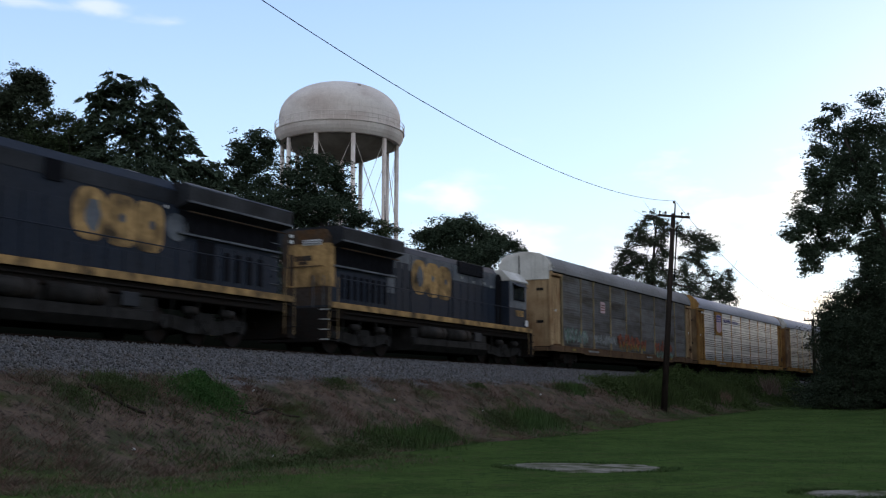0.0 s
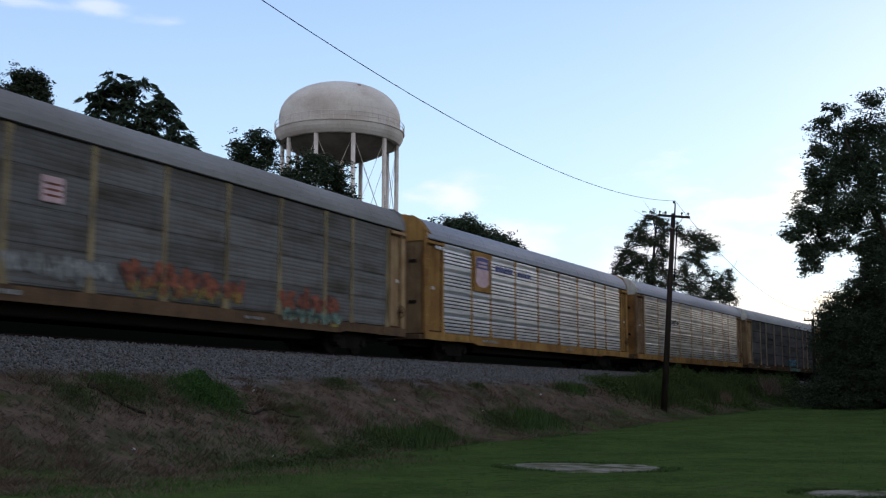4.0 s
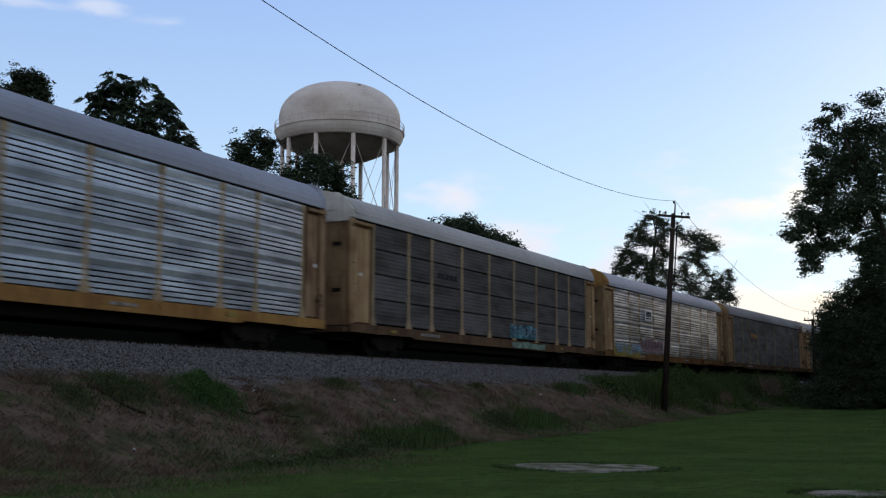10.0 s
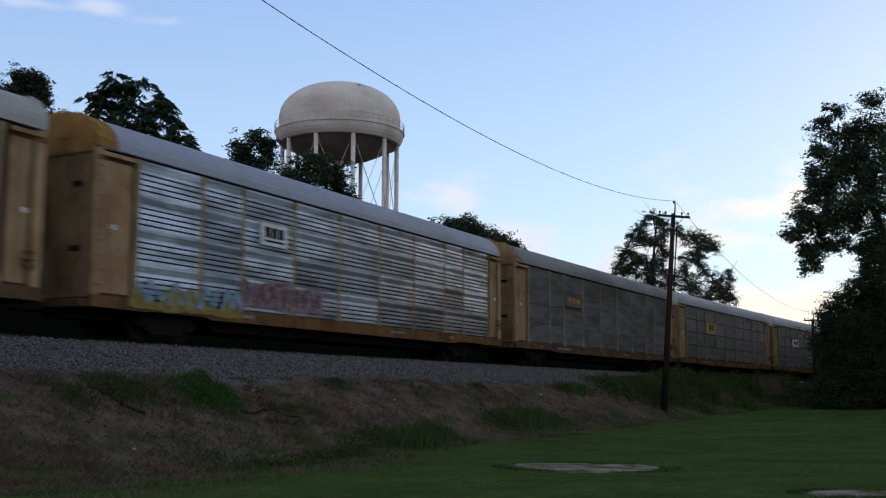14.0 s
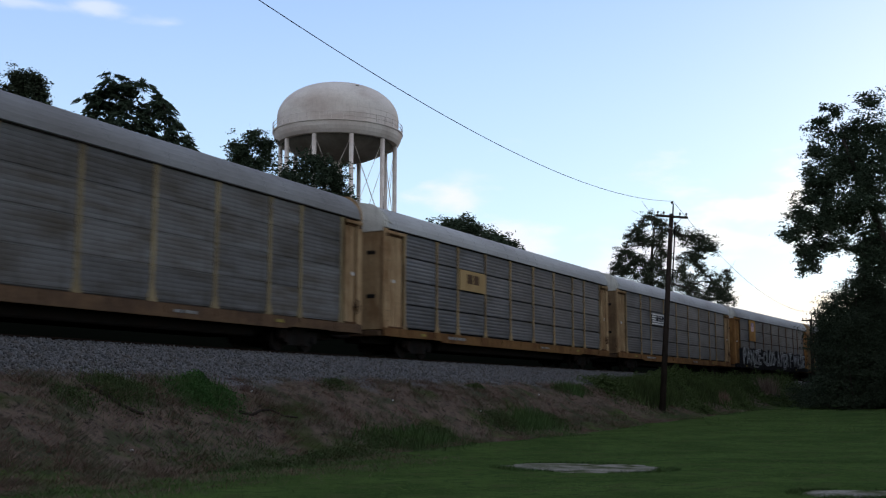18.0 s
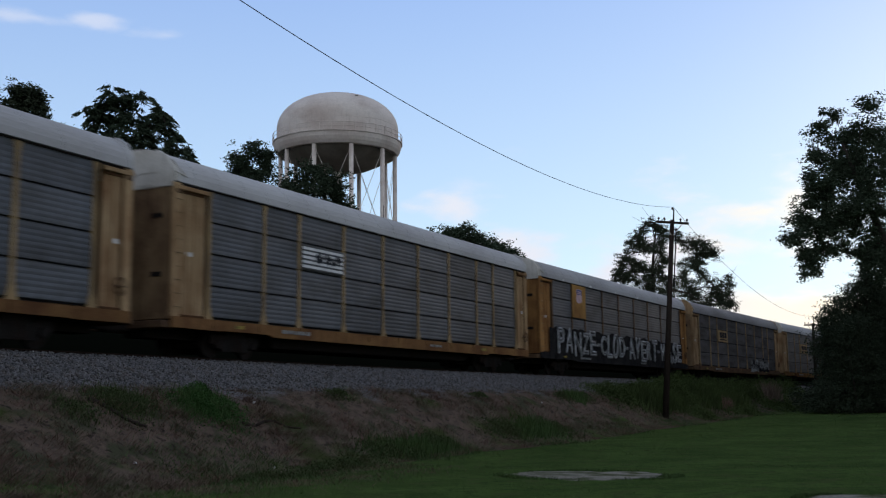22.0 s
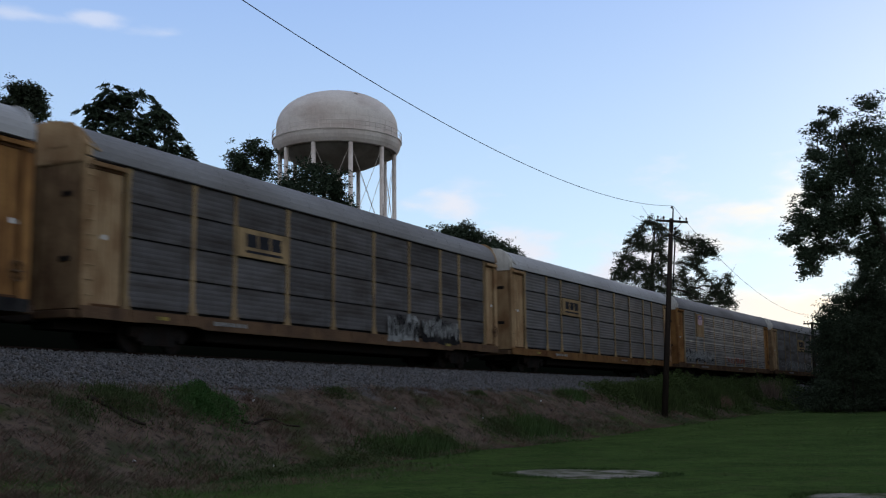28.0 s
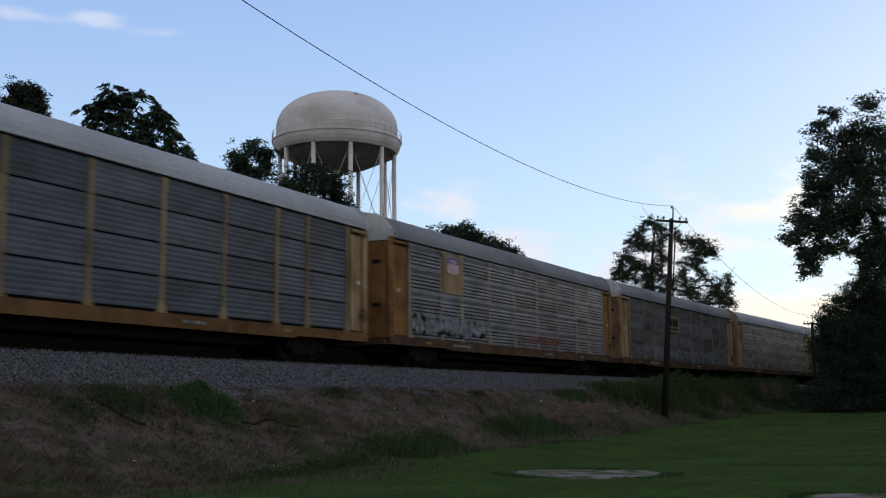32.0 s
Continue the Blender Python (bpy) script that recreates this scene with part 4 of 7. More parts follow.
# ---- trees ----
def tree(x, y, trunk_r, top, clumps, leaf, density, material, label, seed, depth=1.0, droop=0.0, fill=True, name="tree", trunk_x=0.0, bare=0, limb=0.035):
    """clumps: (across, height, half width, half height) about the trunk's foot; limbs reach into each."""
    leaf, density = leaf * 0.74, density * 1.3
    rng = np.random.default_rng(seed)
    z0 = float(ground_z(x, y))
    t = thing(name, Matrix.Translation((x, y, z0)), label, "tree" if name == "tree" else "shrub")
    bm = bmesh.new()
    if name == "tree":
        knots = [Vector((trunk_x, 0, -0.3))]
        for k in range(1, 6):
            knots.append(Vector((trunk_x * (1 - k / 5) + 0.3 * rng.normal() * trunk_r * 2, 0.3 * rng.normal() * trunk_r * 2, top * k / 5)))
        for k in range(5):
            rod(bm, knots[k], knots[k + 1], trunk_r * (1 - 0.17 * k), trunk_r * (1 - 0.17 * (k + 1)), 9)
    mids, pts, rts, ups = [], [], [], []
    full = []
    for cx, cz, rx, rz in clumps:
        full.append((cx, cz, rx * 1.12, rz * 1.12))
        for _ in range(2):
            full.append((cx + rx * rng.uniform(-0.7, 0.7), cz + rz * rng.uniform(-0.7, 0.5), rx * 0.62, rz * 0.62))
    for cx, cz, rx, rz in clumps if fill else ():
        near = sorted(clumps, key=lambda o: (o[0] - cx) ** 2 + (o[1] - cz) ** 2)[1:4]
        for ox, oz, orx, orz in near:
            f = rng.uniform(0.35, 0.65)
            full.append((cx + (ox - cx) * f, cz + (oz - cz) * f, (rx + orx) * 0.36, (rz + orz) * 0.36))
    for cx, cz, rx, rz in full:
        cz = cz - z0
        cy = depth * rx * rng.uniform(-1.2, 1.2)
        mids.append((cx, cy, cz))
        if name == "tree":
            k = min(int(max(cz - rz * 2, 0) / top * 5), 4)
            s = knots[k].lerp(knots[k + 1], 0.5)
            e = Vector((cx, cy, cz))
            # a bough forks from the nearest bough that lies further in
            near = min((Vector(q) for q in mids[:-1]), key=lambda q: (q - e).length, default=None)
            inner = [Vector(q) for q in mids[:-1] if (Vector(q) - s).length < 0.8 * (e - s).length]
            if near is not None and (near - e).length < 1.7:
                s = near
            elif inner:
                s = min(inner, key=lambda q: (q - e).length)
            w = s.lerp(e, 0.55) + Vector((0, 0, 0.12 * (e - s).length))
            r = limb * (1.0 if cz < top else 0.7)
            rod(bm, s, w, r, r * 0.65, 6)
            rod(bm, w, e, r * 0.65, r * 0.25, 6)
            for _ in range(4):
                g = e + Vector((rng.normal() * rx * 0.6, rng.normal() * rx * 0.5, rng.normal() * rz * 0.6))
                rod(bm, w.lerp(e, rng.uniform(0.3, 1.0)), g, r * 0.28, r * 0.1, 5)
        n = int(density * 1.35 * rx * rz)
        # sprays of leaves inside the clump, uneven at its rim
        m = max(8, int(n / 20))
        d = rng.normal(size=(m, 3))
        d /= np.linalg.norm(d, axis=1)[:, None]
        rad = rng.random((m, 1)) ** 0.55 * (0.6 + 0.6 * rng.random((m, 1)) + 0.45 * (rng.random((m, 1)) < 0.14))
        sp = np.array((cx, cy, cz)) + d * rad * np.array((rx, rx * depth, rz))
        if droop:
            rho, turn = np.sqrt(rng.random(m)) * 1.12, rng.random(m) * 6.283
            sp[:, 0], sp[:, 1] = cx + rx * rho * np.cos(turn), cy + rx * depth * rho * np.sin(turn)
            sp[:, 2] = cz + rz * (0.85 - 1.25 * rho ** 2) + rng.normal(size=m) * rz * 0.16
            d = np.stack([np.cos(turn), np.sin(turn), turn * 0], -1)
        own = rng.integers(0, m, n)
        g = rng.normal(size=(n, 3)) * np.array((1, 1, 0.5)) * (0.07 * (rx + rz) * 0.5 + leaf * 0.8)
        if droop:
            g = g * np.array((0.6, 0.6, 0.35)) + d[own] * (rng.random((n, 1)) * 0.3 * rx)
        p = sp[own] + g
        if droop:
            p[:, 2] -= droop * np.hypot(g[:, 0], g[:, 1])
        pts.append(p)
        a = rng.normal(size=(n, 3)) * np.array((1, 1, 0.45))
        a /= np.linalg.norm(a, axis=1)[:, None]
        b = np.cross(a, rng.normal(size=(n, 3)))
        b /= np.linalg.norm(b, axis=1)[:, None]
        s = leaf * 0.72 * (0.5 + 0.8 * rng.random((n, 1)))
        slim = 0.42
        if droop:
            # long leaflets that stream outwards and hang
            a = d[own] + np.array((0, 0, -0.45)) + rng.normal(size=(n, 3)) * 0.38
            a /= np.linalg.norm(a, axis=1)[:, None]
            b = np.cross(a, rng.normal(size=(n, 3)))
            b /= np.linalg.norm(b, axis=1)[:, None]
            s, slim = s * 1.7, 0.2
        rts.append(b * s * slim)
        ups.append(a * s)
    for _ in range(bare):
        c = mids[int(rng.integers(len(mids)))]
        e = Vector(c) + Vector((rng.normal() * 0.9, rng.normal() * 0.5, abs(rng.normal()) * 1.3))
        rod(bm, c, e, 0.03, 0.012, 5)
    if name == "tree":
        part("trunk", bm, M["bark"], t, smooth=True)
    else:
        for cx, cy, cz in mids[::5]:
            rod(bm, (cx * 0.6, cy, -0.1), (cx, cy, cz), 0.06, 0.02, 5)
        part("stem", bm, M["bark"], t)
    part("crown", quads("crown", np.concatenate(pts), np.concatenate(rts), np.concatenate(ups), material), None, t)
    return t


def build_trees():
    tree(-23.9, 62, 0.28, 15, [(-0.6, 20.0, 0.6, 0.6), (0.3, 19.9, 0.4, 0.5), (0.4, 18.6, 0.5, 0.6), (-1.2, 19.6, 0.9, 1.0), (-1.9, 18.6, 1.1, 1.1), (-0.2, 19.3, 0.6, 0.8), (-1.2, 16.6, 1.9, 1.5), (-3.6, 17.9, 1.6, 1.9), (-1.4, 14.5, 1.9, 1.6), (1.5, 15.2, 1.9, 1.5), (-0.5, 12.6, 2.4, 1.6), (-0.2, 9.6, 2.8, 2.2)],
         0.20, 520, M["leaf_d"], "dark evergreen tree with ragged twiggy crown behind the track", 1)
    tree(-22.6, 61, 0.18, 13, [(0.4, 17.5, 0.7, 0.5), (-0.5, 17.0, 0.8, 0.6), (0.2, 15.6, 1.5, 1.0), (0.4, 13.4, 1.8, 1.4), (0.0, 10.8, 2.2, 1.8), (1.4, 14.7, 1.0, 1.0), (1.2, 16.1, 0.7, 0.6), (-1.0, 15.6, 1.1, 1.0), (1.6, 12.8, 1.2, 1.1), (1.5, 17.0, 0.5, 0.45), (2.2, 16.5, 0.7, 0.7), (2.7, 15.3, 1.0, 1.0), (3.4, 13.9, 1.3, 1.2), (2.6, 12.5, 1.8, 1.4)],
         0.20, 360, M["leaf_c"], "smaller loose-leaved tree behind the track", 2)
    tree(-16.5, 58, 0.25, 13, [(-1.45, 18.5, 0.75, 0.5), (-2.15, 17.95, 0.65, 0.45), (-2.75, 17.55, 0.55, 0.4), (-1.50, 18.20, 0.76, 0.55), (-0.09, 18.30, 0.76, 0.50), (-2.58, 17.40, 0.64, 0.50), (-1.98, 17.30, 0.72, 0.50), (0.65, 17.70, 0.56, 0.45), (1.12, 17.10, 0.56, 0.45), (1.50, 16.40, 0.60, 0.50), (2.10, 15.60, 0.60, 0.50), (2.48, 15.00, 0.48, 0.45), (-2.49, 16.30, 0.64, 0.50), (-2.84, 15.50, 0.48, 0.45),
         (-1.03, 17.30, 0.88, 0.60), (0.26, 16.90, 0.88, 0.60), (-0.52, 16.30, 1.04, 0.70), (0.77, 16.00, 0.80, 0.60), (-1.63, 15.60, 1.04, 0.70), (0.17, 15.20, 1.12, 0.70), (1.29, 14.90, 0.80, 0.60), (-0.69, 14.40, 1.60, 0.80), (1.63, 13.90, 1.10, 0.70), (0.43, 13.40, 1.80, 0.90), (-2.06, 13.90, 1.40, 0.90), (-0.17, 12.20, 2.20, 1.20), (0.00, 10.00, 2.60, 1.70), (2.61, 13.60, 0.90, 0.70), (3.04, 12.40, 1.00, 0.90), (3.65, 11.50, 1.00, 0.90), (3.3, 13.8, 0.75, 0.55), (4.0, 12.7, 0.9, 0.8)],
         0.22, 520, M["leaf_b"], "dark layered feathery-leaved tree behind the track", 3, droop=0.7, fill=False)
    tree(-15.2, 80, 0.25, 14, [(1.0, 20.5, 1.0, 0.85), (-0.4, 20.0, 0.7, 0.6), (2.0, 20.1, 0.7, 0.7), (0.2, 19.6, 1.1, 0.8), (1.8, 19.2, 0.9, 0.9), (-0.9, 18.9, 0.8, 0.6), (0.9, 18.2, 1.4, 1.0), (-0.3, 17.4, 1.4, 1.0), (-1.8, 17.6, 1.0, 0.8), (-2.6, 16.9, 1.1, 0.9), (-3.9, 17.0, 0.8, 0.9), (1.9, 17.0, 1.4, 1.0), (-1.5, 15.2, 2.4, 1.4), (1.5, 15.2, 2.2, 1.4), (-1.0, 13.4, 2.8, 1.5), (1.6, 13.2, 2.4, 1.4)],
         0.21, 620, M["leaf_b"], "rounded broadleaf tree beside the water tower", 4, fill=False)
    tree(-8.7, 76, 0.28, 12, [(-0.4, 17.9, 1.5, 0.7), (-2.0, 17.1, 1.3, 1.0), (0.8, 17.1, 1.2, 1.0), (-1.0, 16.0, 2.4, 1.2), (1.6, 15.6, 0.9, 1.1), (-2.0, 14.6, 2.3, 1.4), (0.9, 14.2, 2.3, 1.2), (2.9, 13.9, 0.9, 0.7), (-4.0, 14.6, 2.3, 1.5), (1.0, 12.4, 2.4, 1.2), (-2, 11.4, 3.4, 1.8)],
         0.22, 620, M["leaf_b"], "dense dark broadleaf tree before the tower's legs", 5, fill=False)
    tree(-4.3, 78, 0.14, 11, [(-0.1, 13.6, 0.9, 0.7), (0.8, 13.3, 0.6, 0.5), (-0.9, 13.0, 0.9, 0.6), (0, 11.6, 1.5, 1.0), (0, 9.5, 1.8, 1.6)], 0.18, 300, M["leaf_c"], "thin sparse young tree behind the track", 6)
    tree(2.3, 105, 0.3, 13, [(-4.2, 17.0, 1.4, 1.0), (-1.9, 17.6, 1.8, 1.0), (0.0, 18.0, 1.5, 0.9), (2.0, 17.1, 1.6, 1.0), (3.6, 16.2, 1.0, 0.8), (-1.4, 15.9, 3.8, 1.4), (1.9, 15.4, 2.5, 1.1), (5.0, 15.6, 1.0, 0.8), (0, 13.2, 4.4, 1.8)],
         0.26, 330, M["leaf_b"], "broad dark tree beyond the track", 7)
    tree(25.0, 125, 0.42, 16.5, [(0.5, 19.0, 0.9, 0.9), (1.1, 17.7, 1.0, 0.9), (0.2, 16.3, 1.1, 1.0), (-0.6, 22.3, 0.83, 0.80), (0.4, 21.6, 0.92, 0.92), (-1.8, 20.9, 0.92, 0.92), (-2.9, 19.9, 0.83, 0.80), (-2.0, 19.3, 1.10, 0.92), (-3.6, 18.0, 1.10, 1.03), (-2.6, 17.2, 1.38, 1.03), (-4.3, 16.6, 0.92, 0.92), (-3.2, 15.6, 1.47, 1.15), (-4.9, 15.6, 0.64, 0.69), (-0.7, 19.4, 1.01, 1.03), (-1.0, 16.8, 1.10, 1.15), (-1.2, 14.8, 1.75, 1.15), (1.1, 20.4, 0.83, 0.92), (2.4, 20.6, 0.83, 0.80), (3.4, 19.6, 0.92, 0.92), (4.8, 19.9, 1.20, 0.92),
         (6.0, 19.1, 1.10, 0.92), (6.6, 18.2, 0.83, 0.69), (5.0, 18.3, 1.20, 0.92), (3.6, 17.4, 0.92, 0.92), (4.8, 16.9, 1.10, 0.80), (5.5, 15.9, 0.92, 0.69), (2.9, 15.6, 1.10, 0.92), (1.2, 14.6, 1.38, 1.03), (4.2, 14.5, 1.56, 1.03), (6.4, 14.4, 1.20, 0.92), (7.6, 13.6, 0.92, 0.92), (8.8, 12.6, 0.74, 0.80), (7.0, 12.6, 1.47, 1.03), (4.5, 12.8, 2.02, 1.15), (0.5, 12.9, 2.02, 1.26), (8.6, 14.9, 0.55, 0.69), (8.2, 15.8, 0.46, 0.57)],
         0.18, 330, M["leaf_d"], "sparse old tree with bare twigs beyond the track", 8, bare=34, limb=0.10)
    tree(22.1, 58, 0.45, 15, [(-0.4, 17.1, 0.6, 0.45), (1.2, 17.4, 0.8, 0.5), (-1.1, 16.2, 0.7, 0.6), (0.2, 15.7, 1.1, 0.9), (1.7, 16.0, 1.1, 1.2), (-1.4, 14.7, 0.8, 0.75), (-0.2, 13.8, 1.2, 0.9), (1.5, 13.8, 1.2, 1.1), (-1.4, 12.5, 0.8, 0.8), (-2.4, 11.1, 0.5, 0.5), (-2.9, 10.3, 0.7, 0.4),
         (-2.1, 13.4, 0.6, 0.7), (-2.2, 12.2, 0.6, 0.7), (-2.5, 11.2, 0.7, 0.7), (-3.1, 10.3, 0.6, 0.45), (-2.4, 9.2, 0.5, 0.8), (-2.5, 8.2, 0.3, 0.45), (-1.2, 12.9, 0.8, 0.9), (-1.4, 11.3, 0.8, 0.8), (-1.6, 10.6, 0.8, 0.8), (-0.1, 11.7, 1.1, 0.7), (1.5, 11.6, 1.0, 0.5), (-2.0, 9.1, 0.55, 0.7), (-0.9, 9.7, 0.7, 0.4), (0.3, 10.5, 0.6, 0.4), (0.7, 14.6, 1.5, 1.5), (0.8, 12.4, 1.5, 1.0), (1.3, 10.0, 0.6, 0.5), (0.7, 8.9, 0.5, 0.5), (-0.4, 11.0, 0.9, 0.8), (0.6, 11.2, 0.8, 0.6), (1.4, 10.6, 0.5, 0.4), (-1.5, 9.6, 0.5, 0.4), (-1.0, 9.3, 0.4, 0.35), (-0.4, 9.8, 0.5, 0.4), (-1.9, 8.6, 0.4, 0.5), (0.0, 9.4, 0.35, 0.3), (0.9, 9.7, 0.6, 0.5), (-1.2, 10.4, 0.7, 0.6), (1.9, 9.3, 0.7, 0.6), (1.3, 9.0, 0.6, 0.6), (2.2, 8.6, 0.8, 0.7), (1.6, 8.1, 0.5, 0.5), (2.6, 9.8, 0.6, 0.6), (0.4, 9.4, 0.4, 0.4), (2.9, 11.2, 0.7, 0.6), (3.8, 14.4, 1.8, 2.7), (5.8, 17.0, 2.1, 1.8), (6.2, 12.2, 2.1, 2.4)],
         0.16, 900, M["leaf_b"], "large broadleaf tree with hanging boughs at the lawn's edge", 9, trunk_x=4.6, fill=False)
    tree(27.7, 72, 0.2, 6, [(-1.5, 7.5, 0.95, 0.85), (-2.3, 6.6, 0.7, 0.8), (-0.5, 8.3, 0.8, 0.8), (0.5, 9.4, 0.8, 0.9), (1.5, 10.9, 0.8, 1.1), (2.2, 12.6, 0.7, 1.0), (1.7, 7.1, 2.2, 2.0), (-0.7, 5.6, 2.1, 1.8), (-2.1, 4.8, 1.1, 1.3), (-1.9, 3.0, 1.3, 1.6), (0.7, 3.3, 2.5, 2.3), (3.8, 5.2, 2.3, 4.1), (-2.6, 1.9, 1.2, 0.9), (-1.0, 1.7, 1.6, 0.9), (0.8, 1.7, 1.8, 0.9), (2.6, 1.7, 1.6, 1.0), (-3.6, 1.6, 1.0, 0.7), (-3.0, 1.1, 1.4, 0.6), (-1.6, 1.1, 1.6, 0.6), (0.2, 1.0, 1.8, 0.6), (2.2, 1.0, 1.8, 0.6), (0.4, 5.3, 1.5, 1.5), (-0.9, 4.2, 1.4, 1.4), (1.6, 4.3, 1.6, 1.5), (0.3, 7.0, 1.2, 1.1), (-1.4, 5.9, 1.1, 1.0), (1.8, 8.6, 1.3, 1.3)],
         0.14, 800, M["leaf_e"], "tall dense dark hedge of scrub at the lawn's edge", 10, name="hedge_shrub")



def build_thicket():
    """A dark wall of undergrowth beyond the track, too dense to count."""
    rng = np.random.default_rng(77)
    n = 42000
    u = -30 + 190 * rng.random(n)
    oc = 11.5 + 4 * rng.random(n)
    a = u / RADIUS
    p = CENTRE[None] + (RADIUS + HALF + oc)[:, None] * (ACROSS[None] * np.cos(a)[:, None] + ALONG[None] * np.sin(a)[:, None])
    tall = 5.2 + 1.0 * np.sin(u * 0.4) + 0.8 * np.sin(u * 1.1 + 2)
    z = 5.0 + (tall - 3.0) * rng.random(n) ** 0.8
    c = np.stack([p[:, 0], p[:, 1], z], -1)
    d = rng.normal(size=(n, 3))
    d /= np.linalg.norm(d, axis=1)[:, None]
    e = np.cross(d, rng.normal(size=(n, 3)))
    e /= np.linalg.norm(e, axis=1)[:, None]
    s = (0.22 + 0.2 * rng.random(n))[:, None]
    tagged(new("thicket", quads("thicket", c, d * s * 0.6, e * s, M["leaf_b"])), "dark undergrowth along the far side of the track", "undergrowth", kind="stuff")


def build_grove():
    """A tall wood, mostly unseen, added behind the hedge along the near side of the track: it closes the lawn, blocks
    the low sun and darkens reflections in the cars.
    """
    rng = np.random.default_rng(31)
    spots = ((40.5, 99), (44, 105), (48, 115), (52, 124), (50, 99), (56, 109), (60, 119), (62, 131), (68, 128), (50, 95), (58, 85), (37.5, 74), (43, 82), (47, 73), (54, 66), (66, 131), (72, 143), (68, 104))
    for k, (x, y) in enumerate(spots):
        tall = 7.5 if k < 4 else 19 if k < 11 else 15
        clumps = [(rng.uniform(-3.5, 3.5), rng.uniform(4, tall), rng.uniform(1.8, 2.6), rng.uniform(1.4, 2.0)) for _ in range(14)]
        tree(x, y, 0.35, tall * 0.75, clumps, 0.55, 62, M["leaf_a"], "tall leafy tree, mostly unseen, added to block low light", 200 + k)


def build_hedge():
    """Dense scrub added out of view along the lawn's edge, to block low light from the car sides."""
    rng = np.random.default_rng(52)
    for k, (x, y) in enumerate(((35.5, 68), (41, 66), (47, 62), (53, 57), (36, 80))):
        clumps = [(rng.uniform(-3.2, 3.2), rng.uniform(1.5, 8.5), rng.uniform(1.5, 2.2), rng.uniform(1.3, 1.9)) for _ in range(16)]
        tree(x, y, 0.2, 6, clumps, 0.4, 110, M["leaf_e"], "unseen tall dense dark scrub added to block low light", 300 + k, name="hedge_shrub")


build_trees()
build_hedge()
build_thicket()
build_grove()


# ---- the train ----
CACHE = {}


def cached(key, maker):
    if key not in CACHE:
        CACHE[key] = maker()
    return CACHE[key]


NEAR = -HALF
ROWS = (1.16, 2.135, 3.11, 4.085, 5.06)


def panel_mesh(width, kind, material):
    """One sheet of a side: pressed metal with slots, or fine corrugation with an open seam below."""
    def make():
        pts = []
        if kind == "slots":
            for z in ROWS[:1]:
                pts += [(z, 0.0, 0)]
                for k in range(4):
                    s = z + 0.10 + 0.155 * k
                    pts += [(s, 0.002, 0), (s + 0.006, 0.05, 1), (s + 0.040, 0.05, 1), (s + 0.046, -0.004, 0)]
                pts += [(z + 0.70, 0.002, 0), (z + 0.72, 0.018, 0), (z + 0.90, -0.006, 0)]
        else:
            for z in ROWS[:1]:
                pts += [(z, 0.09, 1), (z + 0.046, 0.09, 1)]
                n = 6 if kind == "seams" else 7
                for k in range(n):
                    s = z + 0.052 + (0.92 / n) * k
                    pts += [(s, 0.0, 0), (s + 0.05, -0.005, 0), (s + 0.10, 0.0, 0), (s + 0.125, 0.005, 0)]
                pts += [(z + 0.97, 0.0, 0)]
                if kind == "fine":
                    pts = [(a, min(b, 0.02) if m else b, 0) for a, b, m in pts]
        pts.append((ROWS[1], 0.0, 0))
        bm = bmesh.new()
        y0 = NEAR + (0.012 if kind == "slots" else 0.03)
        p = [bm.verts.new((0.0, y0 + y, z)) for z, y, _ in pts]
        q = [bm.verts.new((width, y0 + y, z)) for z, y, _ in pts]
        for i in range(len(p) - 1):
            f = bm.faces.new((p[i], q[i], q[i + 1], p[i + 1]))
            # backs of slots and seams are coloured near-black for the shade inside
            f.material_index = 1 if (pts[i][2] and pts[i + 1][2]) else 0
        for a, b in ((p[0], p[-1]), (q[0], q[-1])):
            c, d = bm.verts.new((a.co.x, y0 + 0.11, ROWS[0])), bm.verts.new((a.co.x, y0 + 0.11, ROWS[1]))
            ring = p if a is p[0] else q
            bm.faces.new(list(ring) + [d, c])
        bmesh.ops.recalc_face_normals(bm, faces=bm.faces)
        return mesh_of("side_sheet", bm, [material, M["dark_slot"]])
    return cached(("panel", round(width, 3), kind, material.name), make)


def post_mesh(material, flare, deep):
    """A post between two sheets, with a gusset at its foot and a bracket at its head; deep: set back behind the slats."""
    def make():
        w, f = 0.096 if deep else 0.084, flare
        y = NEAR + (0.014 if deep else 0.004)
        bm = plate(bmesh.new(), [(-w, 1.10), (w, 1.10), (w, 5.08), (-w, 5.08)], y, 0.06)
        plate(bm, [(-w - f, 1.10), (w + f, 1.10), (w, 1.52), (-w, 1.52)], NEAR - 0.006, 0.03)
        plate(bm, [(-w, 4.82), (w, 4.82), (w + 0.05, 5.08), (-w - 0.05, 5.08)], NEAR - 0.006, 0.03)
        for k in range(8):
            z = 1.72 + 0.39 * k
            plate(bm, [(-w * 0.7, z), (w * 0.7, z), (w * 0.7, z + 0.07), (-w * 0.7, z + 0.07)], y - 0.008, 0.014)
        return mesh_of("side_post", bm, material)
    return cached(("post", material.name, flare, deep), make)


ROOF = [(1.585 * math.sin(a), 5.125 + 1.095 * abs(math.cos(a)) ** 0.92) for a in (radians(-90 + 10 * k) for k in range(19))]


def roof_mesh(x0, x1, material):
    def make():
        bm = slab(bmesh.new(), ROOF, x0, x1)
        x = x0 + 0.7
        while x < x1 - 0.3:
            o = [(y * 1.003, z + 0.005) for y, z in ROOF] + [(y * 0.97, z - 0.05) for y, z in ROOF[::-1]]
            slab(bm, o, x, x + 0.05)
            x += 1.22
        return mesh_of("roof", bm, material)
    return cached(("roof", x0, x1, material.name), make)


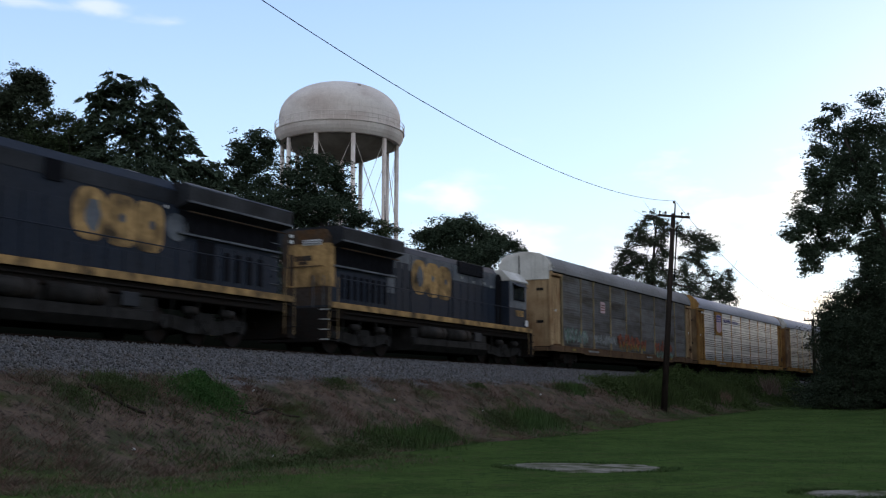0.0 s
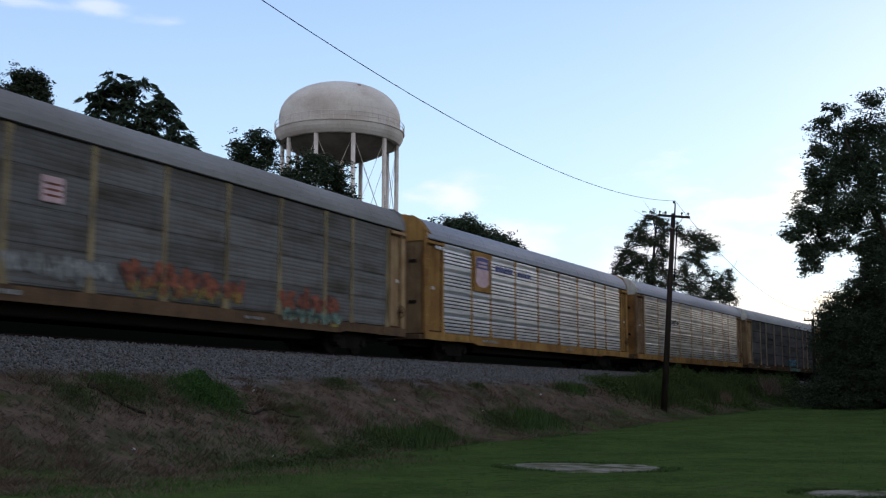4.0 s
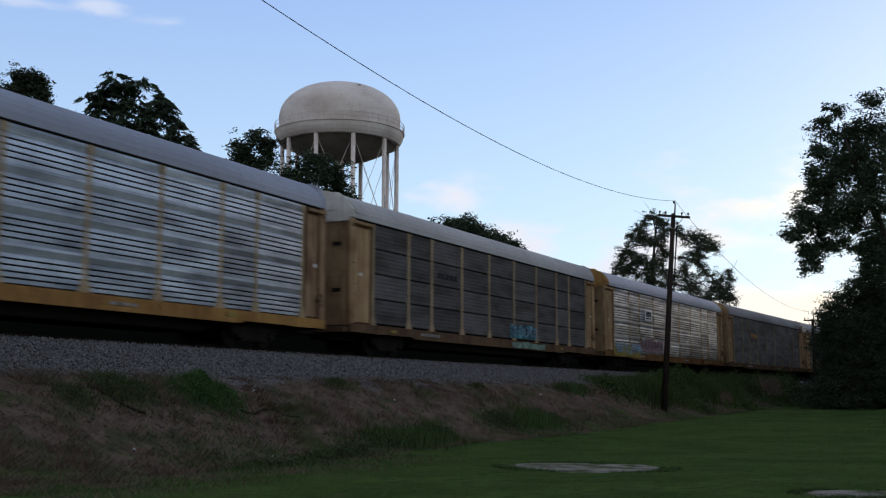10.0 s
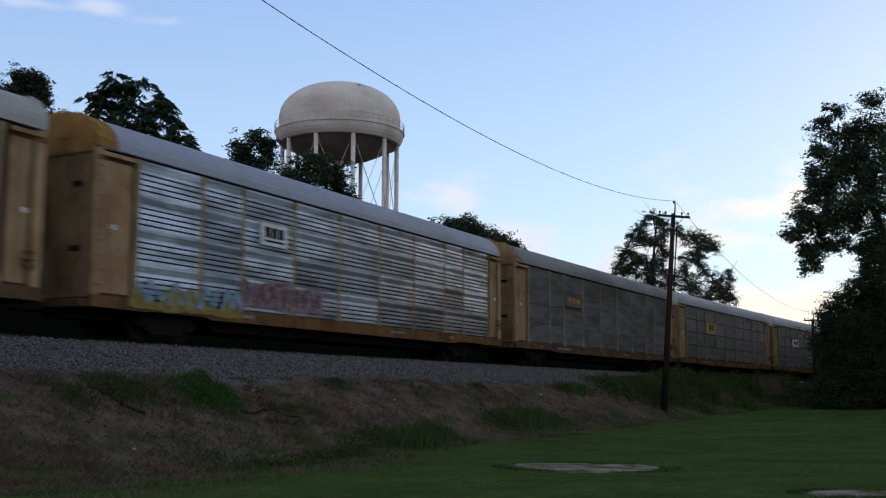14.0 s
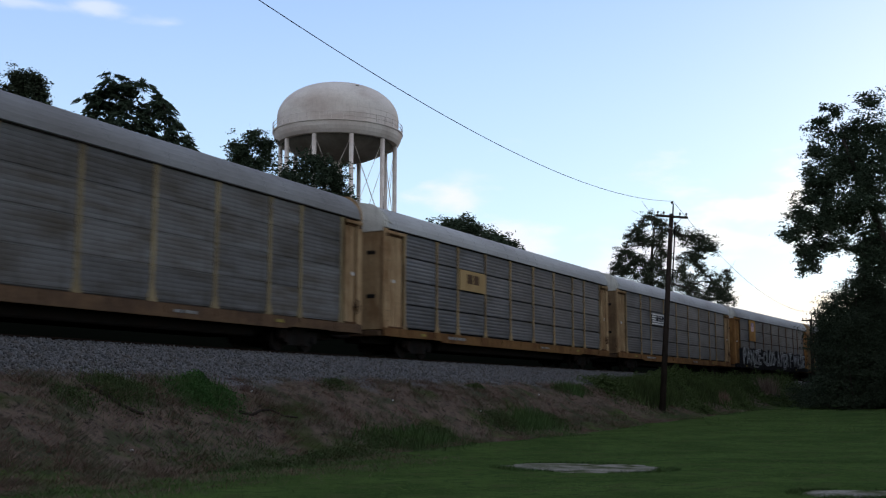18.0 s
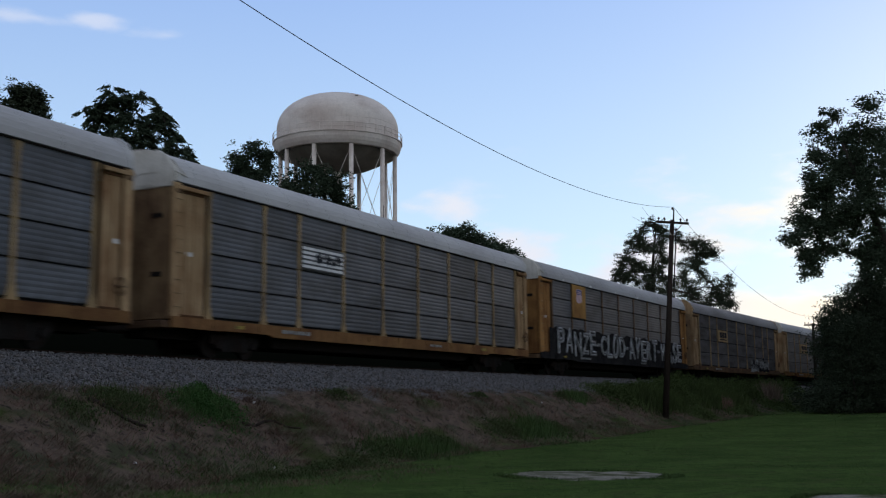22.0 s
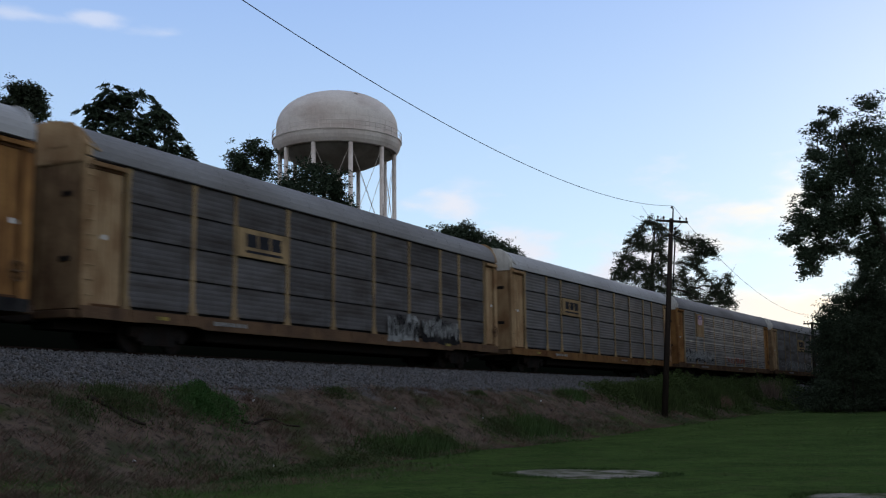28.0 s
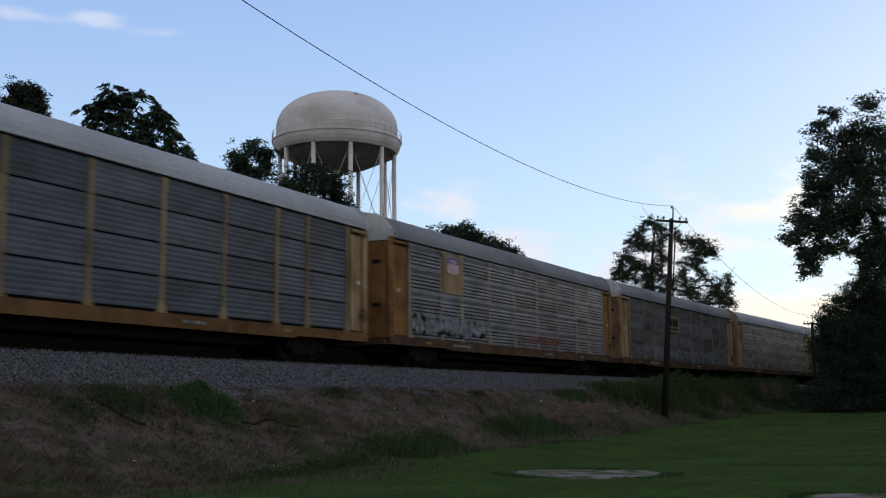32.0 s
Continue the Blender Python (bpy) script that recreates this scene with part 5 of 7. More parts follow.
def cap_mesh(x0, x1, low, material):
    def make():
        o = [(-1.5, low), (-1.5, 5.50), (-1.28, 5.90), (-0.95, 6.10), (0.95, 6.10), (1.28, 5.90), (1.5, 5.50), (1.5, low)]
        bm = slab(bmesh.new(), o, x0, x0 + 0.12)
        slab(bm, [(y * 1.008, z + 0.012) for y, z in ROOF], x0 + 0.1, x1)
        for y, z, w in ((-0.9, 5.42, 0.7), (0.15, 5.30, 0.9), (-0.75, 5.05, 0.5)):
            box(bm, x0 - 0.02, x0 + 0.01, y, y + w, z, z + 0.05)
        return mesh_of("end_cap", bm, material)
    return cached(("cap", x0, x1, low, material.name), make)


def wheel_bm(bm, x, r=0.42):
    for y in (-0.76, 0.76):
        rod(bm, (x, y - 0.065, r), (x, y + 0.065, r), r, seg=20)
    rod(bm, (x, -0.95, r), (x, 0.95, r), 0.09, seg=8)
    return bm


def truck(parent, x, axles, base, r, key="under"):
    def frame_make():
        bm = bmesh.new()
        half = (axles - 1) * base / 2
        o = [(-half - 0.35, r + 0.02), (-half - 0.30, r + 0.28), (-half + 0.25, r + 0.30), (-0.55, r + 0.20), (-0.45, r + 0.42), (0.45, r + 0.42), (0.55, r + 0.20), (half - 0.25, r + 0.30), (half + 0.30, r + 0.28), (half + 0.35, r + 0.02), (half - 0.2, r - 0.05), (0.7, r - 0.22), (-0.7, r - 0.22), (-half + 0.2, r - 0.05)]
        plate(bm, o, -1.12, 0.12)
        for k in range(axles):
            cx = -half + k * base
            rod(bm, (cx, -1.2, r), (cx, -0.98, r), 0.14, seg=10)
        for k in (-0.22, 0.0, 0.22):
            rod(bm, (k, -1.1, r - 0.18), (k, -1.1, r + 0.2), 0.085, seg=8)
        return mesh_of("side_frame", bm, M[key])
    fr = cached(("truck", axles, base, r, key), frame_make)
    t = part("truck", cached(("bolster", axles), lambda: mesh_of("truck", boxed(-0.25, 0.25, -1.05, 1.05, 0.45, 0.72, 0.03), M["under"])), None, parent, "grimy cast-steel bogie", m=Matrix.Translation((x, 0, 0)))
    part("side_frame", fr, None, t)
    part("side_frame", fr, None, t, m=pose(0, 0, 0, 0, 0, 180))
    ws = cached(("wheelset", r), lambda: mesh_of("wheelset", wheel_bm(bmesh.new(), 0.0, r), M["under"]))
    for k in range(axles):
        part("wheelset", ws, None, t, m=Matrix.Translation((-(axles - 1) * base / 2 + k * base, 0, 0)))


GRID_A = (1.17, 3.98, 5.98, 8.85, 11.73, 14.62, 17.47, 20.30, 22.15, 24.85)
MID = 12.9


def bars(parent, name, x0, x1, z0, z1, n, seed, material, label, y=NEAR - 0.012):
    """Unreadable writing: plain bars of its size, each a part."""
    rng = np.random.default_rng(seed)
    w = (x1 - x0) / n
    for i in range(n):
        a = x0 + i * w + w * 0.1
        b = a + w * rng.uniform(0.6, 0.8)
        part(name + "_bar", plate(bmesh.new(), [(a, z0), (b, z0), (b, z1), (a, z1)], y, 0.008), material, parent, label)


def tag_paint(parent, x0, x1, z0, z1, n, seed, material, label, y=NEAR - 0.016, heavy=0.24):
    """Sprayed marks that cannot be read: groups of plain rounded bars."""
    rng = np.random.default_rng(seed)
    w, h = (x1 - x0) / n, z1 - z0

    for i in range(n):
        a, b = x0 + i * w + 0.10 * w, x0 + (i + 1) * w - 0.08 * w
        lo, hi = z0 + h * rng.uniform(0.02, 0.14), z1 - h * rng.uniform(0.02, 0.16)
        t = heavy * min(w, h) * rng.uniform(0.36, 0.5)
        # one bent bar that goes up and down over its field
        k = 5 if w > 0.5 * h else 4
        ctl = [Vector((a + (b - a) * (g / (k - 1)) + rng.uniform(-0.12, 0.12) * w, (lo + rng.uniform(0, 0.3) * (hi - lo)) if (g + i) % 2 else (hi - rng.uniform(0, 0.3) * (hi - lo)))) for g in range(k)]
        line = []
        for g in range(k - 1):
            p0, p1, p2, p3 = ctl[max(g - 1, 0)], ctl[g], ctl[g + 1], ctl[min(g + 2, k - 1)]
            for u in (0, 0.2, 0.4, 0.6, 0.8):
                line.append(0.5 * (2 * p1 + (p2 - p0) * u + (2 * p0 - 5 * p1 + 4 * p2 - p3) * u * u + (3 * p1 - p0 - 3 * p2 + p3) * u ** 3))
        line.append(ctl[-1])
        bm = bmesh.new()
        rows = []
        for g, v in enumerate(line):
            d = (line[min(g + 1, len(line) - 1)] - line[max(g - 1, 0)]).normalized()
            side = Vector((-d.y, d.x)) * t * (0.75 + 0.35 * math.sin(1.3 * g + i)) * (0.6 if g in (0, len(line) - 1) else 1)
            yy = y - 0.0001 * g
            rows.append([bm.verts.new((e.x, f, e.y)) for e, f in ((v - side, yy + 0.004), (v - side, yy), (v + side, yy), (v + side, yy + 0.004))])
        for p, q in zip(rows, rows[1:]):
            for g in range(3):
                bm.faces.new((p[g], q[g], q[g + 1], p[g + 1]))
        bmesh.ops.recalc_face_normals(bm, faces=bm.faces)
        part("spray_bar", bm, material, parent, label)


def blot(parent, x0, x1, z0, z1, seed, material, label, y=NEAR - 0.008, rag=0.16):
    """A sprayed background with a ragged rim."""
    rng = np.random.default_rng(seed)
    n = 60
    p = rng.random(4) * 6.28

    def lump(f, k):
        return 0.5 + 0.25 * math.sin(f * k + p[0]) + 0.15 * math.sin(f * k * 2.3 + p[1]) + 0.10 * math.sin(f * k * 5.1 + p[2])

    k = 2.2 * (x1 - x0)
    o = [(x0 + (x1 - x0) * i / (n - 1), z1 - (z1 - z0) * rag * lump(i / (n - 1), k)) for i in range(n)]
    o += [(x0 + (x1 - x0) * i / (n - 1), z0 + (z1 - z0) * 0.10 * lump(i / (n - 1) + 3, k)) for i in range(n - 1, -1, -1)]
    return part("graffiti", plate(bmesh.new(), o[::-1], y, 0.004), material, parent, label)


def shield(parent, x0, x1, z0, z1):
    w, h = x1 - x0, z1 - z0
    o = [(x0, z0 + 0.14 * h), (x0 + 0.2 * w, z0 + 0.03 * h), (x0 + 0.5 * w, z0), (x0 + 0.8 * w, z0 + 0.03 * h), (x1, z0 + 0.14 * h), (x1 - 0.02 * w, z0 + 0.7 * h), (x1, z1 - 0.03 * h), (x0 + 0.5 * w, z1 + 0.02 * h), (x0, z1 - 0.03 * h), (x0 + 0.02 * w, z0 + 0.7 * h)]
    s = part("shield_emblem", plate(bmesh.new(), o, NEAR - 0.05, 0.006), M["pink"], parent, "faded pink and blue shield emblem")
    o = [(x0 + 0.04 * w, z0 + 0.60 * h), (x1 - 0.04 * w, z0 + 0.60 * h), (x1 - 0.04 * w, z1 - 0.05 * h), (x0 + 0.5 * w, z1 - 0.02 * h), (x0 + 0.04 * w, z1 - 0.05 * h)]
    part("emblem_band", plate(bmesh.new(), o, NEAR - 0.056, 0.005), M["shield_blue"], s)
    for k in (0.66, 0.78):
        part("emblem_line", plate(bmesh.new(), [(x0 + 0.16 * w, z0 + k * h), (x1 - 0.16 * w, z0 + k * h), (x1 - 0.16 * w, z0 + (k + 0.07) * h), (x0 + 0.16 * w, z0 + (k + 0.07) * h)], NEAR - 0.060, 0.003), M["pink"], s)


def brake_wheel():
    bm = lathe(bmesh.new(), [(0.23, 0.0), (0.25, 0.02), (0.27, 0.0), (0.25, -0.02), (0.23, 0.0)], 24)
    for k in range(3):
        x, y = 0.24 * math.cos(k * math.pi / 3), 0.24 * math.sin(k * math.pi / 3)
        rod(bm, (-x, -y, 0), (x, y, 0), 0.014, seg=5)
    rod(bm, (0, 0, -0.12), (0, 0, 0.03), 0.05, seg=10)
    return mesh_of("brake_wheel", bm, M["brown"])


def autorack(label, kind="seams", skin="grey", paint="tan", roof="roof_white", cap="white", sill=None, flare=0.12, bay=None, post=None, long_cap=0.22, end="end_shaded", cap_z=4.98):
    """A covered car carrier; x runs along the track from the car's middle, the near side is at -y, z = 0 on the rail."""
    sill = sill or "sill"
    E = M[bay or ("yellow" if paint == "yellow" else "ochre")]
    c = thing("autorack_car", Matrix(), label, "railway car", "cars of the train")
    post = post or {"slots": "pale_post", "fine": "drab_post"}.get(kind, paint)
    P, K = M[paint], M[skin]
    x0, x1 = -13.4, 13.4
    edges = [e - MID for e in GRID_A]
    inset = 0.09 if kind == "slots" else 0.07
    for a, b in zip(edges, edges[1:]):
        for z in ROWS[:-1]:
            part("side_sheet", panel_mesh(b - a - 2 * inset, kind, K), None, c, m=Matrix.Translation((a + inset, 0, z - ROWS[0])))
    for e in edges:
        part("side_post", post_mesh(M[post], flare, kind == "slots"), None, c, m=Matrix.Translation((e, 0, 0)))
    # ends of the near side: a recessed door leaf between two frames
    for s, a, b in ((1, x0, edges[0] - 0.1), (-1, edges[-1] + 0.1, x1)):
        e = part("end_bay", cached(("bay", a, b, E.name), lambda: mesh_of("end_bay", boxed(a + 0.22, b - 0.05, NEAR + 0.06, NEAR + 0.14, 1.12, 5.06), E)), None, c)
        fa, fb = (a, a + 0.34) if s > 0 else (b - 0.34, b)
        part("corner_post", cached(("corner", fa, E.name), lambda: mesh_of("corner_post", boxed(fa, fb, NEAR - 0.02, NEAR + 0.2, 1.05, 5.1, 0.02), E)), None, c)
        part("hinge", cached(("hinge", a, s), lambda: mesh_of("hinge", boxed(fa + 0.08, fa + 0.26, NEAR - 0.05, NEAR, 4.78, 4.9, 0.01), M["brown"])), None, e)
        da, db = a + 0.22, b - 0.05
        part("door_lintel", cached(("lintel", a, s, E.name), lambda: mesh_of("door_lintel", boxed(da - 0.05, db + 0.03, NEAR - 0.06, NEAR + 0.08, 4.90, 5.02, 0.012), E)), None, e)
        part("door_threshold", cached(("threshold", a, s), lambda: mesh_of("door_threshold", boxed(da - 0.02, db, NEAR - 0.01, NEAR + 0.08, 1.125, 1.19, 0.008), M["seam_rust_shade"])), None, e)
        part("rust_joint", cached(("joint", a, s), lambda: mesh_of("rust_joint", boxed(*((db - 0.03, db + 0.0) if s > 0 else (fa - 0.07, fa - 0.01)), NEAR + 0.045, NEAR + 0.064, 1.2, 4.88), M["seam_rust_shade"])), None, e, "rust-bled door joint")
        for f in (0.36, 0.58):
            part("door_rib", cached(("rib", a, s, f, E.name), lambda: mesh_of("door_rib", boxed(da + f * (db - da), da + f * (db - da) + 0.07, NEAR + 0.035, NEAR + 0.064, 1.2, 4.80, 0.008), E)), None, e)
        part("sticker", cached(("sticker", a, s), lambda: mesh_of("sticker", boxed(da + 0.45, da + 0.72, NEAR + 0.05, NEAR + 0.062, 2.95, 3.08), M["plate_white"])), None, e, "small white sticker")
        # dark strip painted where the lintel throws its shadow
        part("lintel_shadow", cached(("lintelshade", a, s), lambda: mesh_of("lintel_shadow", boxed(da + 0.02, db - 0.02, NEAR + 0.03, NEAR + 0.062, 4.82, 4.895), M["seam_rust_shade"])), None, e, "rust-brown strip for the lintel's shadow")
        if s < 0:
            part("brake_wheel", cached("brake_wheel", brake_wheel), None, c, "rusty round hand brake wheel", m=Matrix.Translation((db - 0.42, NEAR - 0.07, 1.78)) @ pose(0, 0, 0, 90, 0, 0))
        if s > 0:
            for k in range(9):
                part("ladder_rung", cached(("rung", a), lambda: mesh_of("ladder_rung", rodded((a + 0.05, NEAR - 0.06, 0), (a + 0.32, NEAR - 0.06, 0), 0.014, seg=6), P)), None, c, m=Matrix.Translation((0, 0, 1.4 + 0.4 * k)))
    part("far_side", cached(("far", skin), lambda: mesh_of("far_side", boxed(x0 + 0.1, x1 - 0.1, HALF - 0.1, HALF, 1.1, 5.12), K)), None, c)
    part("deck", cached("deck", lambda: mesh_of("deck", boxed(x0 + 0.1, x1 - 0.1, NEAR + 0.16, HALF - 0.11, 1.0, 1.1), M["under"])), None, c)
    # sills with a deeper middle between the bogies
    def sill_make():
        o = [(x0, 0.80), (-11.3, 0.78), (-11.0, 0.80), (-8.7, 0.80), (-8.4, 0.72), (8.4, 0.72), (8.7, 0.80), (11.0, 0.80), (11.3, 0.78), (x1, 0.80), (x1, 1.12), (x0, 1.12)]
        bm = plate(bmesh.new(), o, NEAR - 0.04, 0.08)
        for k in range(-5, 6):
            box(bm, k * 2.3 - 0.05, k * 2.3 + 0.05, NEAR - 0.065, NEAR - 0.045, 0.86, 1.10)
        return mesh_of("side_sill", bm, M[sill])
    sm = cached(("sill", sill), sill_make)
    part("side_sill", sm, None, c)
    part("side_sill", sm, None, c, m=pose(0, 0, 0, 0, 0, 180))
    part("top_rail", cached(("toprail", skin), lambda: mesh_of("top_rail", boxed(x0 + 0.1, x1 - 0.1, NEAR - 0.012, NEAR + 0.12, 5.10, 5.21, 0.01), K)), None, c)
    # thin near-black strip drawn as the shadow line under the roof edge
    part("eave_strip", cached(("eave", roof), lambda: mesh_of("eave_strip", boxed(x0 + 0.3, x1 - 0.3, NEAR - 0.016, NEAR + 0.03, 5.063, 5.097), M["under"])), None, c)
    part("gutter", cached(("gutter", roof), lambda: mesh_of("gutter", boxed(x0 + 0.95, x1 - 0.3, NEAR - 0.06, NEAR - 0.01, 5.112, 5.135), M[roof])), None, c)
    part("roof", roof_mesh(x0 + long_cap, x1 - 0.2, M[roof]), None, c)
    part("end_cap", cap_mesh(x0 - 0.05, x0 + long_cap, cap_z, M[cap]), None, c)
    part("roof_bracket", cached(("bracket", cap), lambda: mesh_of("roof_bracket", rod(rodded((x0 + 0.02, -1.38, 5.82), (x0 + 0.5, -1.58, 5.32), 0.025, seg=6), (x0 + 0.02, -1.56, 5.42), (x0 + 0.5, -1.58, 5.32), 0.025, seg=6), M[cap])), None, c)
    part("end_cap", cap_mesh(-(x1 + 0.05), -(x1 - 0.2), 4.9, M[cap if cap != "white" else roof]), None, c, m=pose(0, 0, 0, 0, 0, 180))
    # end doors
    for s in (-1, 1):
        for k in (-1, 1):
            d = part("end_door", cached(("door", k, end, cap_z), lambda: mesh_of("end_door", boxed(x0 + 0.0, x0 + 0.07, *sorted((0.02 * k, 1.47 * k)), 1.05, cap_z + 0.05, 0.01), M[end])), None, c, m=pose(0, 0, 0, 0, 0, 0 if s < 0 else 180))
            part("door_latch", cached(("latch", k), lambda: mesh_of("door_latch", boxed(x0 - 0.03, x0, *sorted((0.75 * k, 1.15 * k)), 4.05, 4.2, 0.01), M["under"])), None, d)
            part("door_latch", cached(("latch2", k), lambda: mesh_of("door_latch", boxed(x0 - 0.03, x0, *sorted((0.75 * k, 1.15 * k)), 2.3, 2.45, 0.01), M["under"])), None, d)
        part("lock_rod", cached("lockrod", lambda: mesh_of("lock_rod", rodded((x0 - 0.06, 0.25, 1.0), (x0 - 0.06, 0.25, 6.0), 0.035), M["under"])), None, c, m=pose(0, 0, 0, 0, 0, 0 if s < 0 else 180))
        part("coupler", cached("coupler", lambda: mesh_of("coupler", box(boxed(x0 - 0.75, x0 + 0.4, -0.13, 0.13, 0.72, 0.98, 0.03), x0 - 0.95, x0 - 0.6, -0.2, 0.16, 0.66, 1.0, 0.05), M["under"])), None, c, m=pose(0, 0, 0, 0, 0, 0 if s < 0 else 180))
        part("end_platform", cached("endplat", lambda: mesh_of("end_platform", boxed(x0 - 0.25, x0 + 0.3, -1.45, 1.45, 0.78, 1.0, 0.02), M["brown"])), None, c, m=pose(0, 0, 0, 0, 0, 0 if s < 0 else 180))
    part("centre_sill", cached("csill", lambda: mesh_of("centre_sill", box(boxed(x0 + 0.2, x1 - 0.2, -0.4, 0.4, 0.55, 1.0), -7.5, 7.5, -0.9, 0.9, 0.42, 0.9, 0.05), M["under"])), None, c)
    for x in (-9.85, 9.85):
        truck(c, x, 2, 1.75, 0.42)
    # stencils on the sill
    bars(c, "stencil", 4.9 - MID, 6.6 - MID, 0.88, 1.0, 6, len(label), M["white_spray"], "pale stencilled lettering", NEAR - 0.07)
    bars(c, "stencil", 15.5 - MID, 16.6 - MID, 0.88, 0.97, 4, len(label) + 1, M["white_spray"], "", NEAR - 0.07)
    for x in (2.4, 20.6):
        part("reflector", cached(("refl", x), lambda: mesh_of("reflector", boxed(x - MID, x - MID + 0.45, NEAR - 0.072, NEAR - 0.06, 0.9, 1.0), M["yellow_spray"])), None, c)
    return c


def name_plate(c, a, b, z0, z1, face, ink, label, blocks=3, lo_f=0.15, line=True):
    """A sheet-metal plate over one panel with a plain logo of bars."""
    p = part("sign_plate", boxed(a - MID, b - MID, NEAR - 0.045, NEAR - 0.005, z0, z1, 0.006), M[face], c, label)
    w, h = b - a, z1 - z0
    if ink:
        for k in range(blocks):
            lo, hi = a - MID + (lo_f + 0.25 * k) * w, a - MID + (lo_f + 0.21 + 0.25 * k) * w
            z2, z3 = z0 + 0.36 * h, z0 + 0.82 * h
            t = 0.05 * w
            o = [(lo, z2), (hi, z2), (hi, z2 + 0.2 * h), (hi - 0.3 * t, z2 + 0.26 * h), (hi, z3), (lo, z3), (lo, z3 - 0.2 * h), (lo + 0.3 * t, z3 - 0.26 * h)]
            part("logo_block", plate(bmesh.new(), o, NEAR - 0.052, 0.005), M[ink], p)
        if line:
            part("logo_line", plate(bmesh.new(), [(a - MID + 0.14 * w, z0 + 0.16 * h), (a - MID + 0.88 * w, z0 + 0.16 * h), (a - MID + 0.88 * w, z0 + 0.25 * h), (a - MID + 0.14 * w, z0 + 0.25 * h)], NEAR - 0.052, 0.005), M[ink], p)
    return p


def lettered(parent, text, x0, x1, z0, z1, material, label):
    """Readable sprayed words in the built-in font, letter by letter along a stretch of the side."""
    wide = {"I": 0.5, "-": 0.55, "L": 0.8, "W": 1.35, "A": 1.1, "N": 1.1}
    unit = (x1 - x0) / sum(wide.get(ch, 1.0) for ch in text)
    x = x0
    for i, ch in enumerate(text):
        cu = bpy.data.curves.new("letter", "FONT")
        cu.body, cu.fill_mode, cu.bevel_depth, cu.bevel_resolution, cu.resolution_u = ch, "NONE", 0.034, 0, 5
        ob = bpy.data.objects.new("letter", cu)
        me = bpy.data.meshes.new_from_object(ob)
        bpy.data.objects.remove(ob)
        co = np.empty(len(me.vertices) * 3)
        me.vertices.foreach_get("co", co)
        co = co.reshape(-1, 3)
        lo, hi = co.min(0), co.max(0)
        w = unit * wide.get(ch, 1.0)
        a, b = z0 + 0.09 * math.sin(i * 2.3), z1 + 0.11 * math.sin(i * 1.7 + 0.6)
        if ch == "-":
            a, b = (z0 + z1) / 2 - 0.09, (z0 + z1) / 2 + 0.09
        out = np.empty_like(co)
        f = (co[:, 1] - lo[1]) / (hi[1] - lo[1])
        out[:, 0] = x + w * 0.07 + (co[:, 0] - lo[0]) / (hi[0] - lo[0]) * w * (0.86 + 0.08 * math.sin(i * 3.1)) + (0.04 + 0.16 * math.sin(i * 2.7)) * (f - 0.5)
        out[:, 2] = a + f * (b - a)
        out[:, 1] = NEAR - 0.052 - (co[:, 2] - lo[2])
        me.vertices.foreach_set("co", out.ravel())
        me.update()
        me.materials.clear()
        me.materials.append(material)
        part("sprayed_letter", me, None, parent, label)
        x += w


def emblem_letters(parent, x0, x1, z0, z1, y, material, label):
    """The large hood emblem as three plain bold rounded shapes, worn through to the paint below."""
    w, h = x1 - x0, z1 - z0
    rng = np.random.default_rng(int(abs(x0) * 10))
    for k, (a, b) in enumerate(((0.0, 0.37), (0.34, 0.68), (0.65, 1.0))):
        lo, hi = x0 + a * w, x0 + b * w
        mx, mz, rx, rz = (lo + hi) / 2, (z0 + z1) / 2 + 0.02 * h * (1 - k), (hi - lo) / 2, h / 2
        o = []
        for n in range(28):
            q = 2 * math.pi * n / 28
            e = 0.55 if k else 0.8
            o.append((mx + rx * math.copysign(abs(math.cos(q)) ** e, math.cos(q)), mz + rz * math.copysign(abs(math.sin(q)) ** e, math.sin(q))))
        blk = part("emblem_block", plate(bmesh.new(), o, y - 0.002 * k, 0.006), M[material], parent, label)
        for cx, cz, cw, ch in (((0.12, 0.0, 0.42, 0.30),) if k == 0 else ((-0.1 + 0.15 * k, 0.1, 0.2, 0.09),)):
            core = []
            for n in range(12):
                q = 2 * math.pi * n / 12
                f = 0.85 + 0.3 * rng.random()
                core.append((mx + (cx + cw * f * math.cos(q)) * rx, mz + (cz + 2 * ch * f * math.sin(q)) * rz))
            part("worn_patch", plate(bmesh.new(), core, y - 0.008, 0.005), M["loco_faded"], blk)


